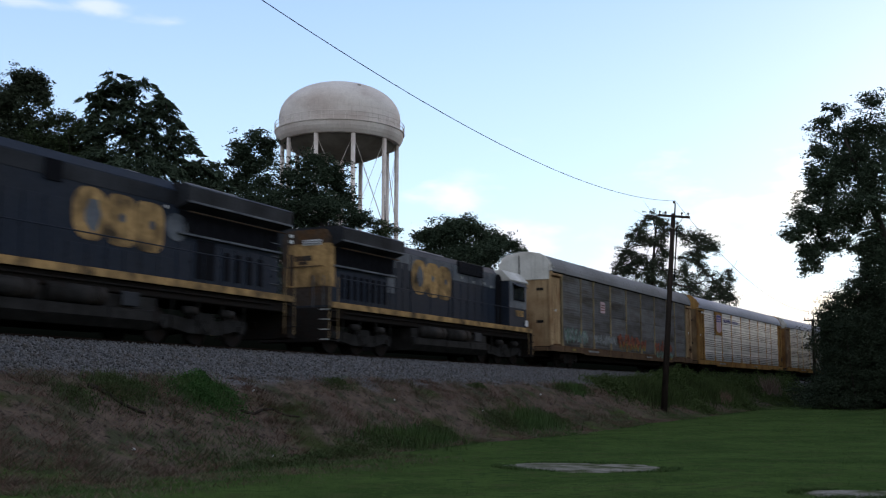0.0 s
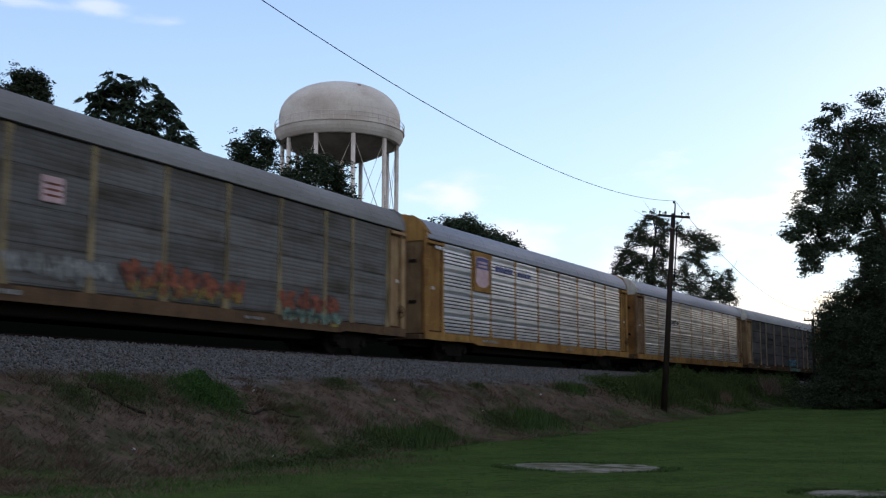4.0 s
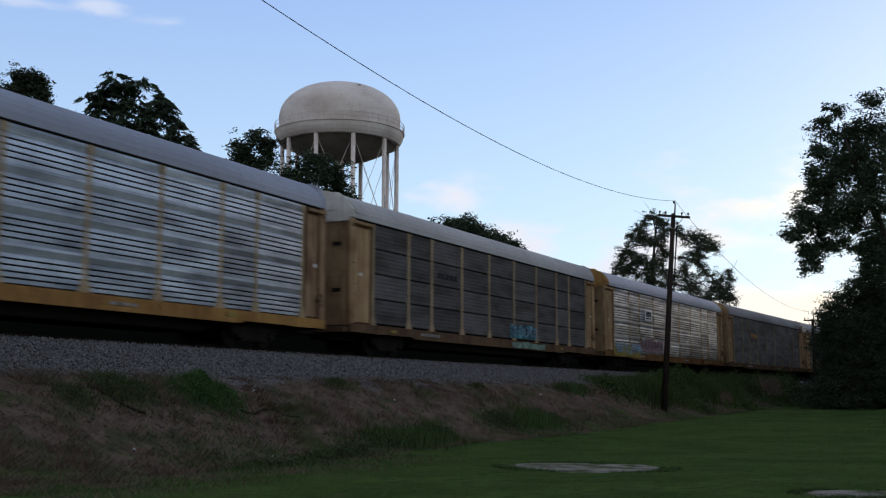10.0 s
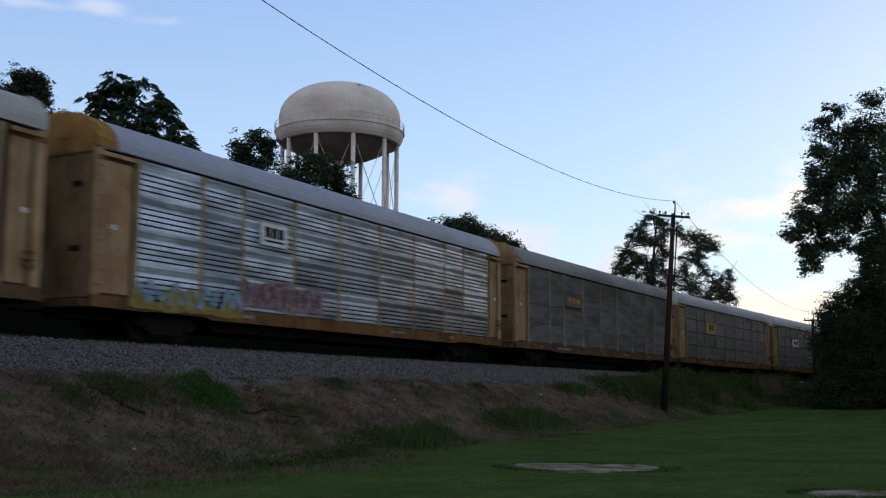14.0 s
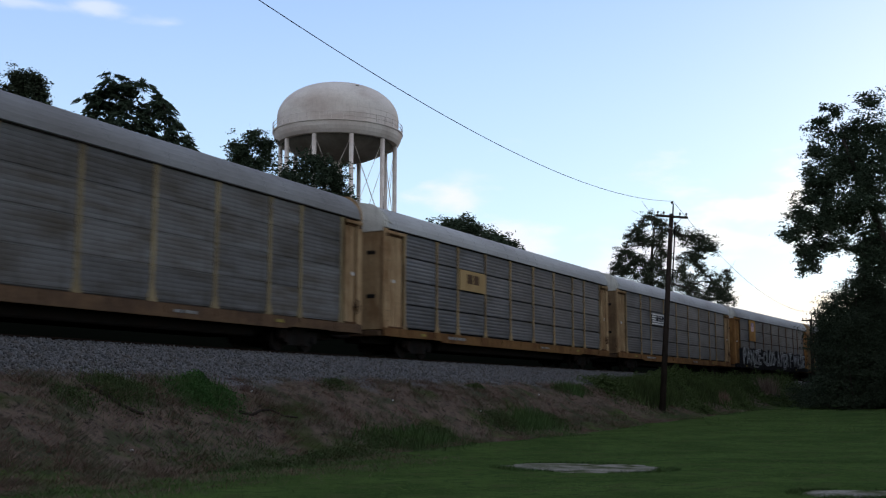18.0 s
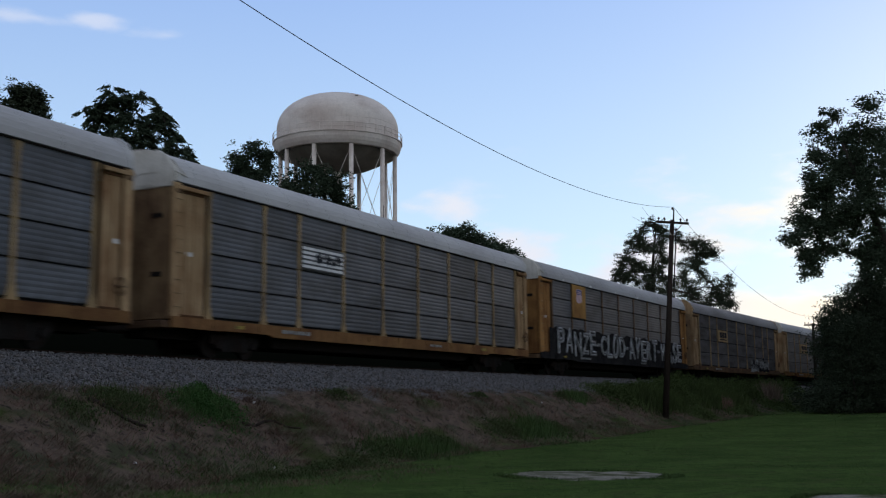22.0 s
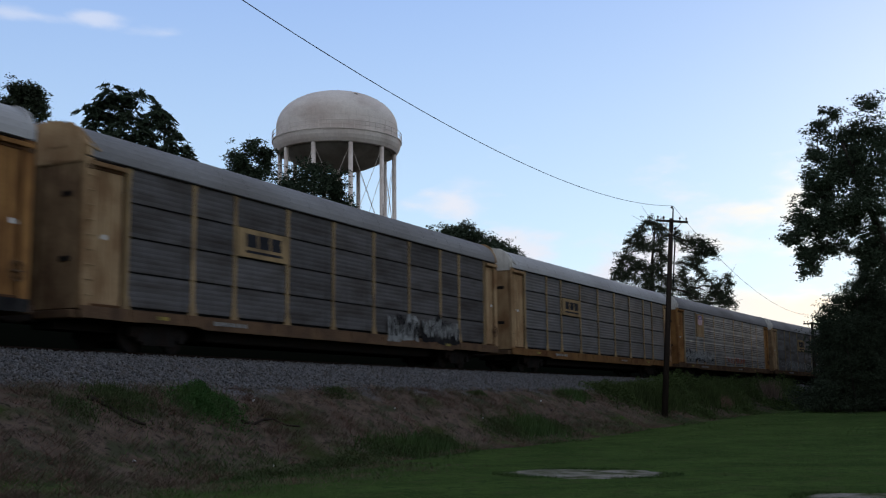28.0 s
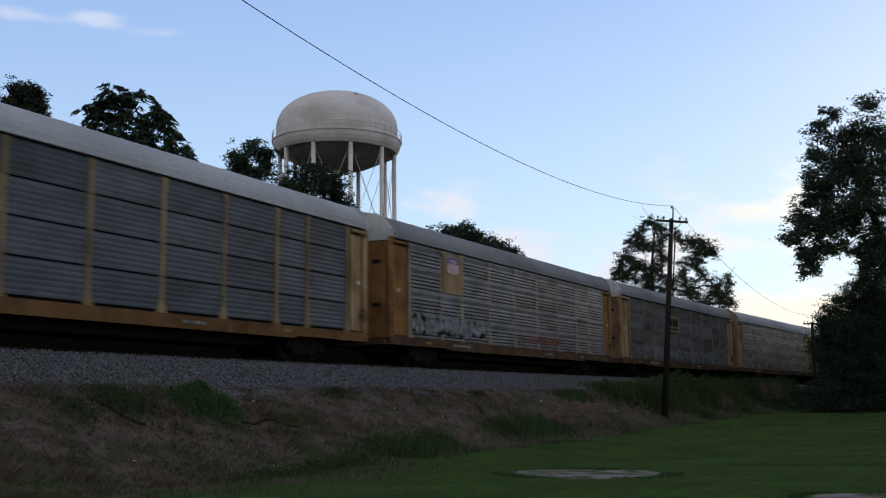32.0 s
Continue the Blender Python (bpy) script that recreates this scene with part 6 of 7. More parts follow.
def locomotive_common(c, x0, x1, stripe):
    """Frame, walkway, handrails, tank and bogies of a six-axle diesel."""
    part("frame", boxed(x0, x1, -1.35, 1.35, 1.25, 1.62, 0.03), M["under"], c)
    part("walkway", boxed(x0 + 0.1, x1 - 0.1, -1.52, 1.52, 1.62, 1.70, 0.01), M["loco_grey"], c)
    part("side_stripe", boxed(x0 + 0.2, x1 - 0.2, -1.55, -1.50, 1.60, 1.82, 0.008), M["loco_yellow"], c, "worn yellow sill stripe")
    part("side_stripe", boxed(x0 + 0.2, x1 - 0.2, 1.50, 1.55, 1.60, 1.82, 0.008), M["loco_yellow"], c, "worn yellow sill stripe")
    n = 11
    for k in range(n):
        x = x0 + 0.9 + (x1 - x0 - 1.8) * k / (n - 1)
        part("stanchion", rodded((x, -1.5, 1.7), (x, -1.5, 2.72), 0.018, seg=6), M["loco_blue"], c)
    part("handrail", rodded((x0 + 0.9, -1.5, 2.72), (x1 - 0.9, -1.5, 2.72), 0.02, seg=6), M["loco_blue"], c)
    for e, s in ((x0, 1), (x1, -1)):
        part("pilot", boxed(*sorted((e - 0.05 * s, e + 0.25 * s)), -1.45, 1.45, 0.35, 1.62, 0.03), M["under"], c)
        for y in (-1.35, 1.35):
            for k in range(4):
                part("step", boxed(*sorted((e + 0.02 * s, e + 0.5 * s)), y - 0.2, y + 0.2, 0.4 + 0.36 * k, 0.44 + 0.36 * k), M["under"], c)
            for d in (0.05, 0.62):
                part("grab_iron", rodded((e + d * s, y * 1.12, 0.5), (e + d * s, y * 1.12, 2.75), 0.02, seg=6), M["tan"], c)
        part("coupler", box(boxed(*sorted((e - 0.65 * s, e + 0.3 * s)), -0.13, 0.13, 0.72, 0.98, 0.03), *sorted((e - 0.75 * s, e - 0.5 * s)), -0.2, 0.16, 0.66, 1.0, 0.05), M["under"], c)
    def tank():
        o = [(-1.30, 1.22), (-1.32, 0.86), (-1.46, 0.82), (-1.48, 0.55), (-1.2, 0.30), (1.2, 0.30), (1.48, 0.55), (1.46, 0.82), (1.32, 0.86), (1.30, 1.22)]
        return slab(bmesh.new(), o, -3.1, 4.2)
    tk = part("fuel_tank", tank(), M["truck_grey"], c, "grimy dark fuel tank")
    for x in (-2.9, -0.2, 2.2, 4.0):
        part("tank_strap", boxed(x - 0.05, x + 0.05, -1.49, -1.45, 0.5, 0.84), M["under"], tk)
    part("fuel_gauge", boxed(2.6, 3.3, -1.50, -1.46, 0.9, 1.3, 0.02), M["loco_grey"], tk, "grey gauge box")
    for a, b in ((-2.5, -0.45), (0.0, 1.95)):
        ar = part("air_reservoir", rodded((a, -1.38, 1.10), (b, -1.38, 1.10), 0.25, seg=18), M["truck_grey"], c, smooth=True)
        for x in (a + 0.35, b - 0.35):
            part("reservoir_band", rodded((x - 0.04, -1.38, 1.10), (x + 0.04, -1.38, 1.10), 0.262, seg=18), M["under"], ar, smooth=True)
    # brake pipes, sand pipes and cables along the frame
    part("brake_pipe", rodded((x0 + 1.2, -1.42, 1.46), (x1 - 1.2, -1.42, 1.46), 0.03, seg=6), M["under"], c)
    for x in (-8.3, -7.1, -5.9, -4.8, 4.9, 6.1, 7.3, 8.4):
        part("sand_pipe", rodded((x, -1.3, 1.4), (x + 0.22, -1.1, 0.35), 0.03, seg=6), M["truck_grey"], c)
    for x in (-7.5, -5.7, 5.7, 7.5):
        part("brake_cylinder", rodded((x - 0.25, -1.3, 0.98), (x + 0.25, -1.3, 0.98), 0.13, seg=12), M["truck_grey"], c, smooth=True)
    for x in (-6.6, 6.6):
        truck(c, x, 3, 1.85, 0.53, "truck_grey")


def hood(c, x0, x1, top, y=1.05, name="hood", material="loco_blue"):
    o = [(-y, 1.70), (-y, top - 0.28), (-y + 0.22, top), (y - 0.22, top), (y, top - 0.28), (y, 1.70)]
    return part(name, slab(bmesh.new(), o, x0, x1), M[material], c)


def wing(c, x0, x1, top):
    """The radiator housing that overhangs the walkway, with a deep dark recess below it."""
    o = [(-1.05, top - 0.75), (-1.42, top - 0.62), (-1.52, top - 0.55), (-1.55, top - 0.10), (-1.35, top), (1.35, top), (1.55, top - 0.10), (1.52, top - 0.55), (1.42, top - 0.62), (1.05, top - 0.75)]
    w = part("radiator_housing", slab(bmesh.new(), o, x0, x1), M["loco_grey"], c, "grey overhanging radiator housing")
    part("radiator_grille", boxed(x0 + 0.15, x1 - 0.15, -1.075, -1.04, top - 1.45, top - 0.76), M["black"], c, "black radiator intake grille")
    k = x0 + 0.4
    while k < x1 - 0.3:
        part("grille_bar", cached(("gbar", top), lambda: mesh_of("grille_bar", boxed(-0.02, 0.02, -1.095, -1.076, top - 1.43, top - 0.78), M["black"])), None, w, m=Matrix.Translation((k, 0, 0)))
        k += 0.42
    part("radiator_lip", boxed(x0, x1, -1.57, -1.52, top - 0.6, top - 0.54), M["loco_faded"], w)
    part("recess_sill", boxed(x0 + 0.1, x1 - 0.1, -1.2, -1.055, top - 1.52, top - 1.46), M["loco_faded"], w, "pale worn ledge")
    part("shutter_rail", boxed(x0 + 0.3, x1 - 0.1, -1.34, -1.28, top - 0.84, top - 0.80), M["loco_rust"], w)


def doors(c, x0, x1, n, z0, z1, y=-1.05):
    for k in range(n):
        a = x0 + (x1 - x0) * k / n
        b = x0 + (x1 - x0) * (k + 1) / n
        d = part("hood_door", boxed(a + 0.03, b - 0.03, y - 0.02, y + 0.02, z0, z1, 0.006), M["loco_blue"], c)
        part("door_handle", boxed(b - 0.12, b - 0.08, y - 0.04, y - 0.02, (z0 + z1) / 2 - 0.06, (z0 + z1) / 2 + 0.06), M["loco_grey"], d)


def grab_row(c, x, y, z0, z1, n):
    for k in range(n):
        z = z0 + (z1 - z0) * k / max(n - 1, 1)
        part("grab_iron", rodded((x, y, z), (x + 0.4, y, z), 0.015, seg=6), M["loco_faded"], c)


def build_locomotive_a():
    c = thing("locomotive", Matrix(), "dark blue road diesel locomotive with yellow stripe and emblem", "locomotive", "locomotives of the train")
    locomotive_common(c, -11.1, 11.0, True)
    hood(c, -6.0, 5.3, 4.86)
    hood(c, 5.3, 10.6, 4.6, name="radiator_hood")
    hood(c, -9.9, -6.0, 4.8, 1.5, "cab")
    part("nose", slab(bmesh.new(), [(-1.3, 1.7), (-1.3, 2.9), (-1.0, 3.2), (1.0, 3.2), (1.3, 2.9), (1.3, 1.7)], -10.9, -9.9), M["loco_yellow"], c)
    wing(c, 5.2, 10.7, 4.78)
    doors(c, -5.6, 0.8, 9, 1.9, 3.6)
    doors(c, 0.9, 5.2, 6, 1.88, 2.5)
    doors(c, 5.3, 10.3, 7, 1.85, 3.1)
    part("exhaust_grille", boxed(0.05, 0.65, -1.09, -1.04, 4.0, 4.56), M["black"], c)
    part("inverter_grille", boxed(6.2, 7.1, -1.09, -1.05, 2.0, 3.2), M["black"], c, "black filter grille")
    for k in range(4):
        part("filter_slot", boxed(7.6 + 0.6 * k, 7.85 + 0.6 * k, -1.092, -1.05, 2.05, 2.95), M["black"], c)
    emblem_letters(c, 1.06, 4.7, 2.58, 4.05, -1.064, "loco_yellow", "large faded yellow emblem")
    # a rounded reflection on the hood, drawn as a flat grey patch
    part("faded_patch", plate(bmesh.new(), [(5.25 + 0.5 * math.cos(k), 3.45 + 0.42 * math.sin(k)) for k in (2 * math.pi * n / 18 for n in range(18))], -1.082, 0.01), M["loco_faded"], c, "grey patch painted as a rounded reflection")
    part("upper_band", boxed(-5.9, 5.2, -1.064, -1.046, 4.12, 4.54, 0.004), M["loco_grey"], c, "grey faded upper hood panel")
    part("roof_hatch", boxed(5.5, 8.0, -1.2, 1.2, 4.78, 4.86, 0.02), M["roof_grey"], c)
    for k in range(3):
        part("radiator_fan", rodded((6.3 + 1.5 * k, 0, 4.78), (6.3 + 1.5 * k, 0, 4.92), 0.62, seg=20), M["roof_grey"], c)
    part("antenna_cover", boxed(3.6, 4.2, -0.5, 0.5, 4.86, 4.98, 0.03), M["roof_grey"], c)
    part("horn", rodded((-4.0, 0, 4.84), (-4.0, 0, 5.15), 0.08), M["steel"], c)
    part("road_light", rodded((4.75, -1.1, 4.0), (4.75, -1.06, 4.0), 0.05, seg=10), M["plate_white"], c)
    grab_row(c, 10.15, -1.1, 2.2, 3.6, 4)
    return c


def build_locomotive_b():
    c = thing("locomotive", Matrix(), "weathered dark blue diesel locomotive with yellow end, white cab roof", "locomotive", "locomotives of the train")
    locomotive_common(c, -9.6, 9.5, True)
    hood(c, -8.7, 6.0, 4.62)
    end = part("hood_end", slab(bmesh.new(), [(-1.05, 1.70), (-1.05, 4.3), (-0.83, 4.6), (0.83, 4.6), (1.05, 4.3), (1.05, 1.70)], -8.95, -8.7), M["loco_rust"], c, "dark rusty hood end")
    part("yellow_panel", boxed(-8.975, -8.945, -1.04, 0.78, 2.45, 4.06, 0.004), M["loco_yellow"], end, "rust-streaked yellow end panel")
    board = part("number_board", boxed(-9.0, -8.97, -0.75, 0.1, 4.0, 4.2, 0.01), M["plate_white"], end)
    for z in (4.04, 4.12):
        part("board_line", boxed(-9.012, -9.0, -0.72, 0.06, z, z + 0.035), M["loco_grey"], board)
    for z in (4.18, 4.4):
        part("headlight", rodded((-9.02, 0.62, z), (-8.94, 0.62, z), 0.07, seg=12), M["plate_white"], end)
    mark = part("end_marking", boxed(-8.985, -8.972, -0.3, 0.45, 3.42, 3.62, 0.004), M["loco_rust"], end)
    part("marking_bar", boxed(-8.985, -8.972, -0.12, 0.3, 3.28, 3.40, 0.004), M["loco_rust"], mark)
    part("rust_streak", boxed(-8.983, -8.972, 0.5, 0.7, 2.5, 3.7, 0.004), M["loco_rust"], end)
    part("end_rail", rodded((-9.05, -0.9, 3.2), (-9.05, 0.9, 3.2), 0.02, seg=6), M["loco_rust"], end)
    part("end_corner", boxed(-8.96, -8.55, -1.075, -1.04, 2.45, 4.06, 0.005), M["loco_yellow"], c, "rust-streaked yellow corner")
    for y in (-1.2, -0.75, 0.75, 1.2):
        part("end_stanchion", rodded((-9.5, y, 0.7), (-9.5, y, 2.8), 0.022, seg=6), M["loco_faded"], c)
    for k in range(4):
        part("step_edge", boxed(-9.66, -9.60, -1.52, -1.16, 0.44 + 0.36 * k, 0.465 + 0.36 * k), M["plate_white"], c, "white-edged step")
    wing(c, -8.75, -4.1, 4.72)
    doors(c, -8.3, -4.2, 7, 1.85, 3.1)
    for k in range(8):
        part("filter_louvre", boxed(-8.15 + 0.45 * k, -7.95 + 0.45 * k, -1.092, -1.05, 2.05, 2.95), M["black"], c)
    doors(c, -4.0, -2.9, 2, 1.9, 3.9)
    part("pale_door", boxed(-4.75, -4.15, -1.095, -1.05, 2.55, 3.3, 0.006), M["loco_faded"], c, "bleached grey access door")
    emblem_letters(c, -2.65, 1.0, 2.66, 4.16, -1.064, "loco_yellow", "large faded yellow emblem")
    upper = part("upper_band", boxed(-4.1, 6.0, -1.062, -1.046, 3.62, 4.33, 0.004), M["loco_faded"], c, "bleached grey upper hood paint")
    for x in (-2.75, 1.12, 2.75, 4.35):
        part("panel_joint", boxed(x - 0.015, x + 0.015, -1.072, -1.06, 1.9, 4.3), M["under"], upper)
    part("brake_grille", boxed(1.65, 4.23, -1.16, -1.03, 3.98, 4.52, 0.01), M["black"], c, "black dynamic brake intake box")
    for k in range(9):
        part("intake_slat", boxed(1.72 + 0.28 * k, 1.76 + 0.28 * k, -1.18, -1.16, 4.02, 4.48), M["loco_blue"], c)
    doors(c, 1.2, 5.7, 6, 1.9, 3.5)
    for x, z in ((1.9, 3.75), (3.2, 3.65), (4.4, 3.7), (5.2, 3.6)):
        part("pale_stencil", boxed(x, x + 0.28, -1.078, -1.06, z, z + 0.12), M["white_spray"], c)
    # near-black arched panel where the hood meets the cab
    part("dark_door", plate(bmesh.new(), [(5.8, 1.9), (6.45, 1.9), (6.45, 4.1), (6.35, 4.28), (6.1, 4.36), (5.9, 4.28), (5.8, 4.1)], -1.10, 0.06), M["black"], c, "dark arched panel beside the cab")
    cab = part("cab", slab(bmesh.new(), [(-1.52, 1.7), (-1.52, 4.12), (-1.1, 4.52), (1.1, 4.52), (1.52, 4.12), (1.52, 1.7)], 6.45, 8.6), M["loco_blue"], c)
    part("cab_side", boxed(6.47, 8.58, -1.532, -1.515, 2.75, 4.1, 0.004), M["loco_faded"], cab, "bleached grey cab side")
    part("cab_roof", slab(bmesh.new(), [(-1.58, 4.12), (-1.12, 4.60), (1.12, 4.60), (1.58, 4.12), (1.54, 4.06), (-1.54, 4.06)], 6.40, 8.75), M["white"], cab, "sun-bleached white cab roof")
    win = part("cab_window", boxed(7.0, 8.2, -1.55, -1.53, 3.2, 3.82), M["glass"], cab)
    for a, b, z0, z1 in ((6.93, 8.27, 3.82, 3.89), (6.93, 8.27, 3.13, 3.2), (6.93, 7.0, 3.2, 3.82), (8.2, 8.27, 3.2, 3.82), (7.6, 7.66, 3.2, 3.82)):
        part("window_frame", boxed(a, b, -1.57, -1.535, z0, z1), M["black"], win)
    part("sun_visor", slab(bmesh.new(), [(-1.82, 3.78), (-1.53, 3.95), (-1.53, 3.99), (-1.84, 3.81)], 6.85, 8.1), M["loco_blue"], cab)
    part("nose", slab(bmesh.new(), [(-1.1, 1.7), (-1.1, 3.0), (-0.85, 3.2), (0.85, 3.2), (1.1, 3.0), (1.1, 1.7)], 8.6, 9.4), M["loco_faded"], c, "bleached low short nose")
    bars(cab, "road_number", 7.2, 8.2, 2.35, 2.65, 4, 9, M["loco_yellow"], "faded yellow bars", -1.545)
    part("white_panel", boxed(8.4, 8.72, -1.56, -1.53, 1.9, 2.2), M["plate_white"], c)
    part("roof_fan", rodded((-7.5, 0, 4.7), (-7.5, 0, 4.84), 0.6, seg=20), M["roof_grey"], c)
    part("roof_fan", rodded((-5.6, 0, 4.7), (-5.6, 0, 4.84), 0.6, seg=20), M["roof_grey"], c)
    part("fan_hatch", boxed(-4.0, 1.0, -0.7, 0.7, 4.62, 4.7, 0.02), M["roof_grey"], c)
    for y in (-0.4, -0.7):
        part("exhaust_pipe", rodded((-8.45, y, 4.6), (-8.45, y, 4.9), 0.07, seg=10), M["under"], c)
    return c


def build_cars():
    """The train behind the two locomotives, front to rear, with the near corner's place along the track."""
    cars = []
    # first car
    c = autorack("weathered grey car carrier with white end cap and graffiti", "fine", "worn", "tan", "roof_grey", "white", "brown", end="ochre", cap_z=4.65)
    part("sign_plate", boxed(7.05 - MID, 7.8 - MID, NEAR - 0.03, NEAR + 0.0, 3.3, 3.98, 0.02), M["pink"], c, "small faded pink emblem plate")
    for k in (3.45, 3.6, 3.75):
        part("emblem_line", boxed(7.13 - MID, 7.72 - MID, NEAR - 0.036, NEAR - 0.03, k, k + 0.06), M["red_spray"], c)
    tag_paint(c, 1.5 - MID, 4.9 - MID, 1.2, 2.3, 4, 2, M["green_spray"], "green sprayed marks")
    tag_paint(c, 1.3 - MID, 5.0 - MID, 1.25, 2.2, 5, 3, M["white_spray"], "white sprayed marks", NEAR - 0.022, 0.12)
    tag_paint(c, 6.0 - MID, 9.8 - MID, 1.2, 2.15, 6, 4, M["white_spray"], "white sprayed marks", heavy=0.3)
    tag_paint(c, 10.0 - MID, 15.5 - MID, 1.25, 2.25, 5, 5, M["red_spray"], "dull red sprayed marks", heavy=0.4)
    tag_paint(c, 10.2 - MID, 15.5 - MID, 1.1, 1.8, 6, 6, M["yellow_spray"], "yellow sprayed marks", NEAR - 0.022, 0.12)
    tag_paint(c, 17.5 - MID, 21.2 - MID, 1.25, 2.15, 4, 7, M["red_spray"], "dull red sprayed marks", heavy=0.4)
    tag_paint(c, 17.5 - MID, 21.4 - MID, 0.9, 1.5, 5, 8, M["green_spray"], "dark green sprayed marks", NEAR - 0.06, 0.25)
    cars.append(c)
    # second
    c = autorack("bright silver car carrier with yellow ends and shield plate", "slots", "silver", "yellow", "roof_blue", "yellow", "yellow", flare=0.05, post="yellow")
    p = name_plate(c, 4.05, 5.91, 3.2, 5.06, "yellow", None, "yellow plate with a shield emblem")
    shield(p, 4.3 - MID, 5.66 - MID, 3.42, 4.85)
    bars(c, "stencil", 6.5 - MID, 8.5 - MID, 4.35, 4.6, 6, 21, M["shield_blue"], "faded blue lettering bars")
    bars(c, "stencil", 9.1 - MID, 10.8 - MID, 4.35, 4.55, 5, 22, M["shield_blue"], "faded blue lettering bars")
    bars(c, "stencil", 0.4 - MID, 1.3 - MID, 4.72, 4.86, 3, 23, M["plate_white"], "", NEAR - 0.03)
    cars.append(c)
    # third
    c = autorack("silver slatted car carrier with tan posts and orange-brown ends", "slots", "mid_silver", "tan", "roof_blue", "white", "yellow", flare=0.16, bay="bay_brown", end="rust_orange")
    tag_paint(c, 6.2 - MID, 8.6 - MID, 3.35, 3.8, 5, 31, M["ink"], "black mark", NEAR + 0.008, 0.3)
    cars.append(c)
    # fourth
    c = autorack("dark grey car carrier with tan posts and teal graffiti", "seams", "dark_worn", "tan", "roof_white", "white", "brown", post="pale_post", flare=0.17)
    blot(c, 14.1 - MID, 17.4 - MID, 1.22, 1.95, 41, M["teal"], "teal sprayed ground")
    tag_paint(c, 14.2 - MID, 17.3 - MID, 1.25, 2.0, 7, 42, M["blue_spray"], "pale blue sprayed marks", heavy=0.3)
    tag_paint(c, 14.2 - MID, 17.3 - MID, 1.25, 2.0, 6, 45, M["black_spray"], "dark sprayed outlines", NEAR - 0.024, 0.13)
    blot(c, 14.2 - MID, 18.4 - MID, 0.76, 1.10, 44, M["green_spray"], "dull green sprayed sill", NEAR - 0.074, 0.3)
    bars(c, "stencil", 6.5 - MID, 8.4 - MID, 3.45, 3.7, 5, 43, M["ink"], "faded dark lettering", NEAR + 0.008)
    cars.append(c)
    # fifth
    c = autorack("dull silver slatted car carrier with tan ends and sprayed colours", "slots", "mottled_silver", "tan", "roof_blue", "yellow", long_cap=0.8, post="drab_post")
    name_plate(c, 6.85, 8.35, 3.35, 4.1, "plate_white", "ink", "white plate with dark logo bars")
    blot(c, 0.9 - MID, 5.9 - MID, 0.8, 1.85, 51, M["yellow_spray"], "yellow sprayed ground", NEAR - 0.074, 0.85)
    tag_paint(c, 1.2 - MID, 6.0 - MID, 0.9, 1.8, 4, 52, M["blue_spray"], "pale blue sprayed marks", NEAR - 0.08, 0.22)
    blot(c, 5.95 - MID, 10.6 - MID, 1.2, 2.3, 53, M["pink_spray"], "dusty pink sprayed ground", NEAR - 0.036, 0.35)
    tag_paint(c, 6.05 - MID, 10.5 - MID, 1.25, 2.2, 7, 54, M["black_spray"], "dark sprayed marks", NEAR - 0.042, 0.07)
    cars.append(c)
    # sixth
    c = autorack("brown-grey weathered car carrier with yellow plate", "fine", "worn", "tan", "roof_grey", "ochre", "brown")
    name_plate(c, 6.1, 8.6, 3.3, 3.95, "worn", "yellow", "weathered grey plate with orange logo bars")
    cars.append(c)
    # seventh
    c = autorack("grey panelled car carrier with yellow plate and posts", "seams", "grey", "tan", "roof_white", "white", end="ochre")
    name_plate(c, 6.07, 8.76, 3.17, 4.1, "plate_gold", "brown", "pale yellow plate with two brown logo bars", 2, 0.27, False)
    cars.append(c)
    # eighth
    c = autorack("grey panelled car carrier with white striped plate", "seams", "grey", "tan", "roof_white", "white")
    p = name_plate(c, 6.07, 8.76, 3.2, 4.05, "grey", None, "white and black striped plate")
    for k in range(5):
        part("stripe", boxed(6.1 - MID, 8.7 - MID, NEAR - 0.052, NEAR - 0.045, 3.25 + 0.16 * k, 3.34 + 0.16 * k), M["plate_white"], p)
    tag_paint(p, 6.9 - MID, 8.6 - MID, 3.4, 3.85, 3, 81, M["ink"], "black mark", NEAR - 0.058, 0.4)
    cars.append(c)
    # ninth
    c = autorack("grey car carrier with shield plate and large white graffiti", "seams", "grey", "yellow", "roof_white", "white", "black_spray", post="brown", bay="rust_orange", end="rust_orange")
    p = name_plate(c, 3.98, 5.98, 3.2, 5.06, "yellow", None, "yellow plate with a shield emblem")
    shield(p, 4.55 - MID, 5.4 - MID, 4.05, 4.85)
    blot(c, 0.6 - MID, 24.9 - MID, 0.75, 2.66, 91, M["black_spray"], "black sprayed ground along the lower side", NEAR - 0.046)
    lettered(c, "PANZE-CLOD-AVERT-WASE", 1.5 - MID, 24.7 - MID, 1.10, 2.48, M["chalk_spray"], "large white sprayed letters")
    for k in range(4):
        part("roof_clip", boxed(2.5 + 4.2 * k - MID, 2.75 + 4.2 * k - MID, NEAR - 0.07, NEAR - 0.03, 5.1, 5.22), M["plate_white"], c)
    cars.append(c)
    # tenth
    c = autorack("grey panelled car carrier with tan plate and faint graffiti", "seams", "dark_worn", "tan", "roof_grey", "ochre", "brown")
    name_plate(c, 6.07, 8.76, 3.17, 4.1, "tan", "ink", "yellow plate with dark logo bars")
    blot(c, 15.6 - MID, 18.15 - MID, 0.9, 2.25, 101, M["white_spray"], "white sprayed ground", NEAR - 0.066, 0.6)
    tag_paint(c, 15.7 - MID, 18.1 - MID, 0.95, 2.1, 5, 103, M["black_spray"], "dark sprayed marks", NEAR - 0.072, 0.34)
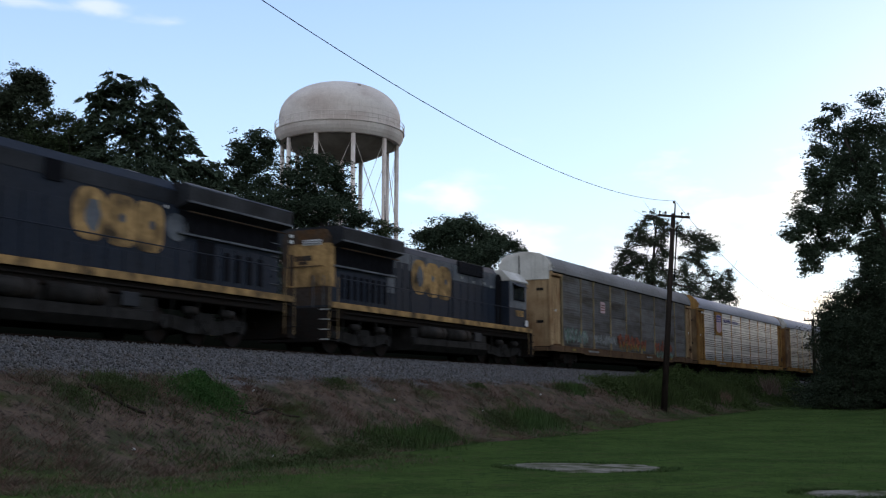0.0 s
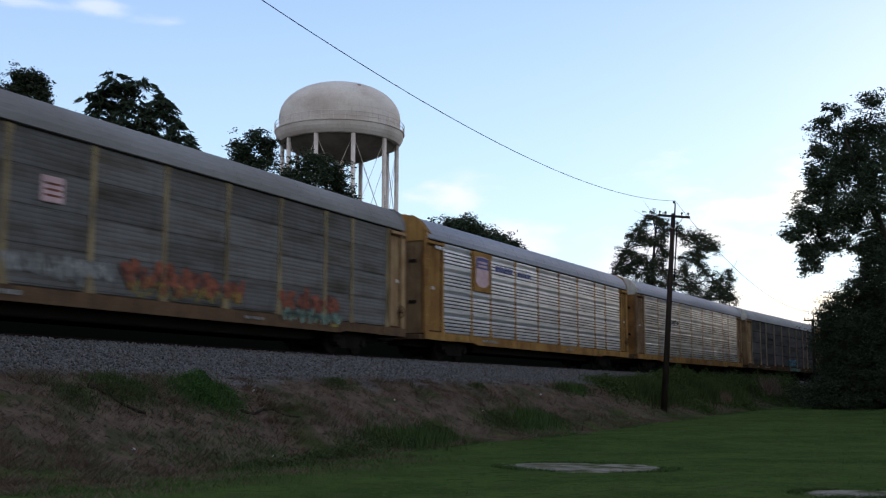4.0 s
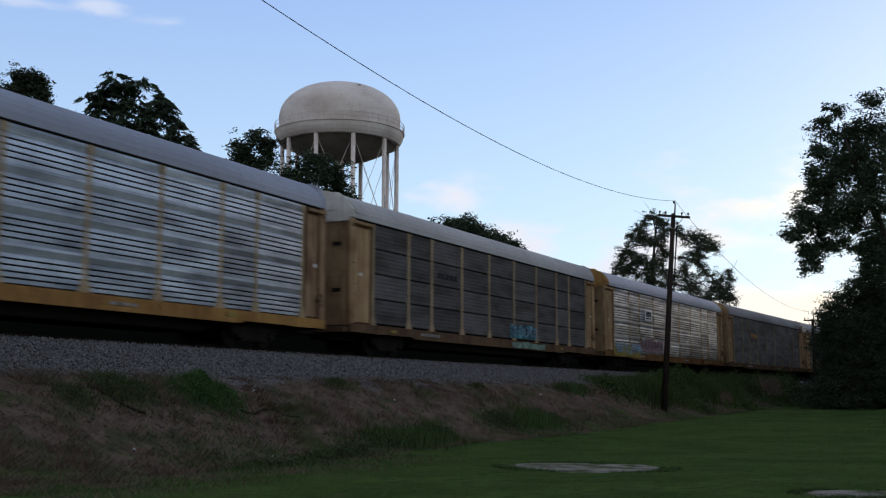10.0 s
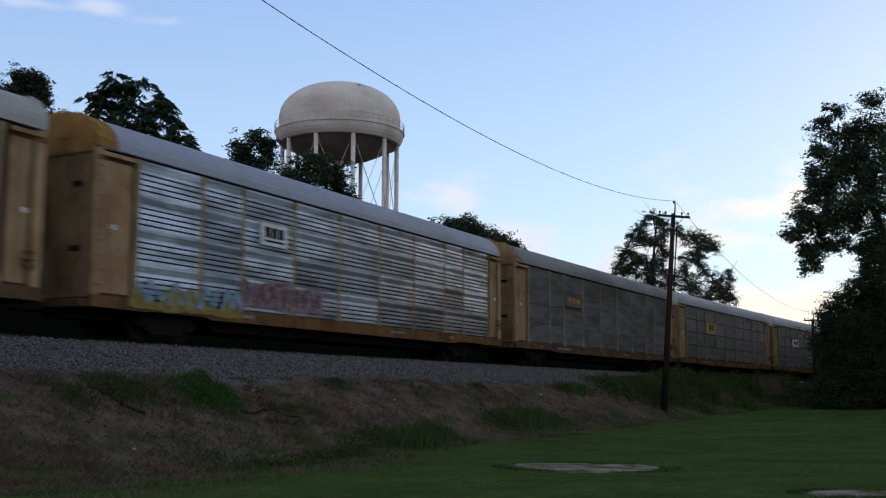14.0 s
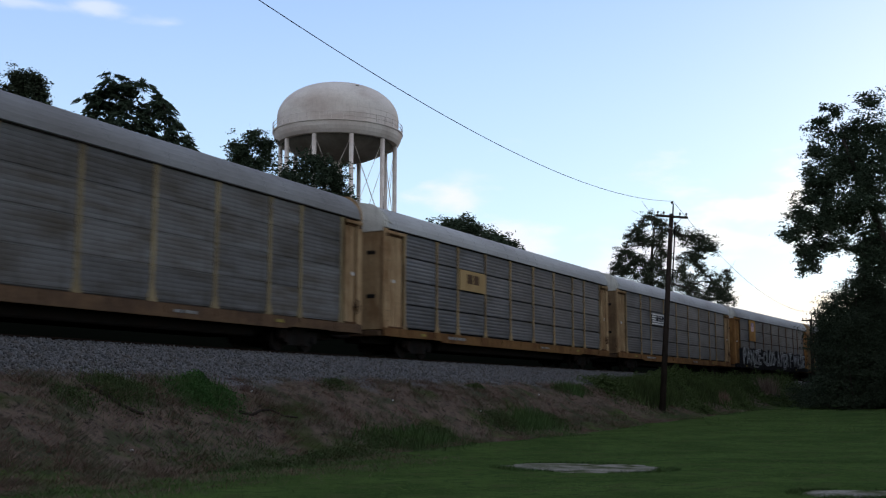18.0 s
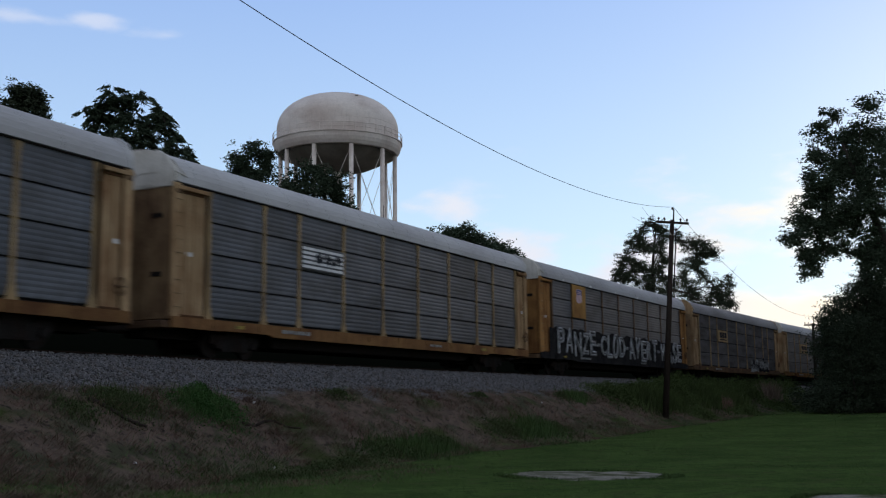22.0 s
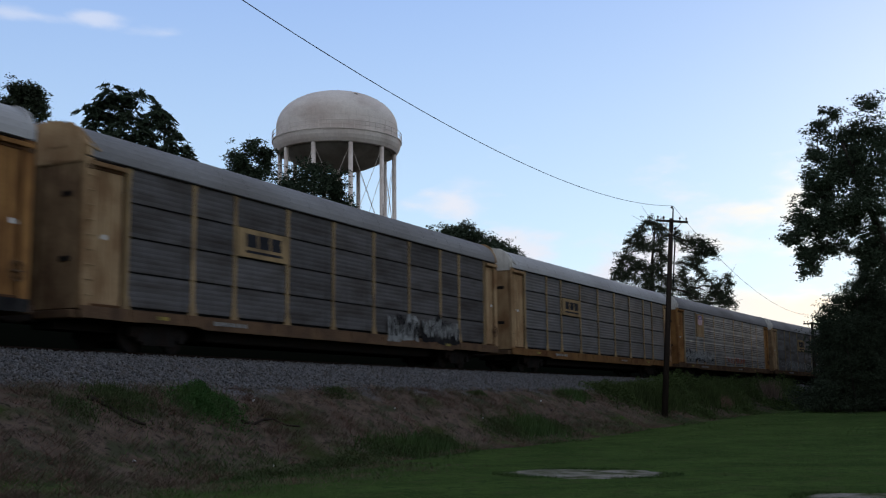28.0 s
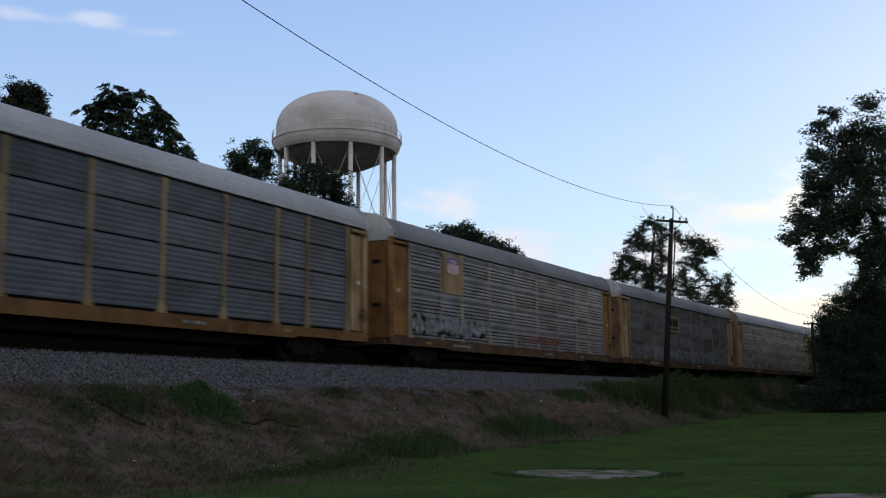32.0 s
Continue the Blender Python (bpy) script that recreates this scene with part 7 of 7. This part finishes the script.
    blot(c, 18.4 - MID, 22.0 - MID, 0.9, 2.3, 102, M["black_spray"], "black sprayed ground", NEAR - 0.066, 0.55)
    tag_paint(c, 18.5 - MID, 21.9 - MID, 1.0, 2.15, 7, 104, M["white_spray"], "white sprayed marks", NEAR - 0.072, 0.26)
    cars.append(c)
    # eleventh
    c = autorack("clean grey panelled car carrier with yellow plate, white end cap", "seams", "grey", "tan", "roof_white", "white", end="ochre")
    name_plate(c, 6.07, 8.76, 3.17, 4.1, "tan", "ink", "yellow plate with dark logo bars")
    cars.append(c)
    # twelfth
    c = autorack("dull silver car carrier with shield plate and graffiti", "slots", "blue_silver", "tan", "roof_grey", "white", "brown", flare=0.05, bay="rust_orange", end="rust_orange")
    p = name_plate(c, 4.05, 5.91, 3.2, 4.95, "ochre", None, "faded tan plate with a shield emblem")
    shield(p, 4.4 - MID, 5.5 - MID, 4.1, 4.85)
    tag_paint(c, 1.2 - MID, 8.2 - MID, 1.25, 2.2, 10, 121, M["black_spray"], "black sprayed marks", heavy=0.5)
    tag_paint(c, 1.2 - MID, 8.2 - MID, 1.25, 2.2, 12, 122, M["white_spray"], "white sprayed marks", NEAR - 0.024, heavy=0.36)
    tag_paint(c, 12.2 - MID, 17.8 - MID, 1.35, 1.95, 6, 123, M["red_spray"], "dull red sprayed marks", heavy=0.25)
    cars.append(c)
    # thirteenth
    c = autorack("dark brown-grey car carrier with white sprayed outlines", "fine", "worn", "tan", "roof_grey", "white", "brown")
    tag_paint(c, 2.0 - MID, 22.0 - MID, 1.2, 2.2, 14, 131, M["white_spray"], "white sprayed marks", heavy=0.14)
    name_plate(c, 9.0, 11.6, 3.2, 4.4, "tan", "ink", "yellow plate with dark logo bars")
    cars.append(c)
    cars.append(autorack("dull bluish car carrier with pale roof", "slots", "blue_silver", "tan", "roof_white", "tan", "brown"))
    cars.append(autorack("grey panelled car carrier with tan posts", "seams", "grey", "tan", "roof_white", "white"))
    cars.append(autorack("weathered brown-grey car carrier", "fine", "worn", "tan", "roof_grey", "tan", "brown"))
    cars.append(autorack("dull silver car carrier with yellow ends", "slots", "blue_silver", "yellow", "roof_blue", "yellow", flare=0.05))
    return cars


TRAIN = [(build_locomotive_a(), 20.4), (build_locomotive_b(), 43.1)]
TRAIN += [(c, 55.48 + 28.507 * k + MID) for k, c in enumerate(build_cars())]

# ---- motion ----
# metres that the train has gone at each full second
RUN = (0.00, 10.67, 21.34, 31.99, 42.61, 53.20, 63.76, 74.26, 84.71, 95.15, 105.57, 115.98, 126.39, 136.79, 147.19, 157.54, 167.86, 178.15, 188.42, 198.68, 208.96, 219.24, 229.48, 239.68, 249.83, 259.92, 269.96, 279.99, 290.03, 300.10, 310.22, 320.39, 330.59)


def motions():
    gone = list(enumerate(RUN))
    for thing_ob, s in TRAIN:
        rows = []
        for t, g in gone:
            u = s - g
            x, y, z = arc(u, HALF, RAIL)
            rows.append((float(t), pose(x, y, z, 0, 0, heading(u))))
        walk(thing_ob, rows)


motions()
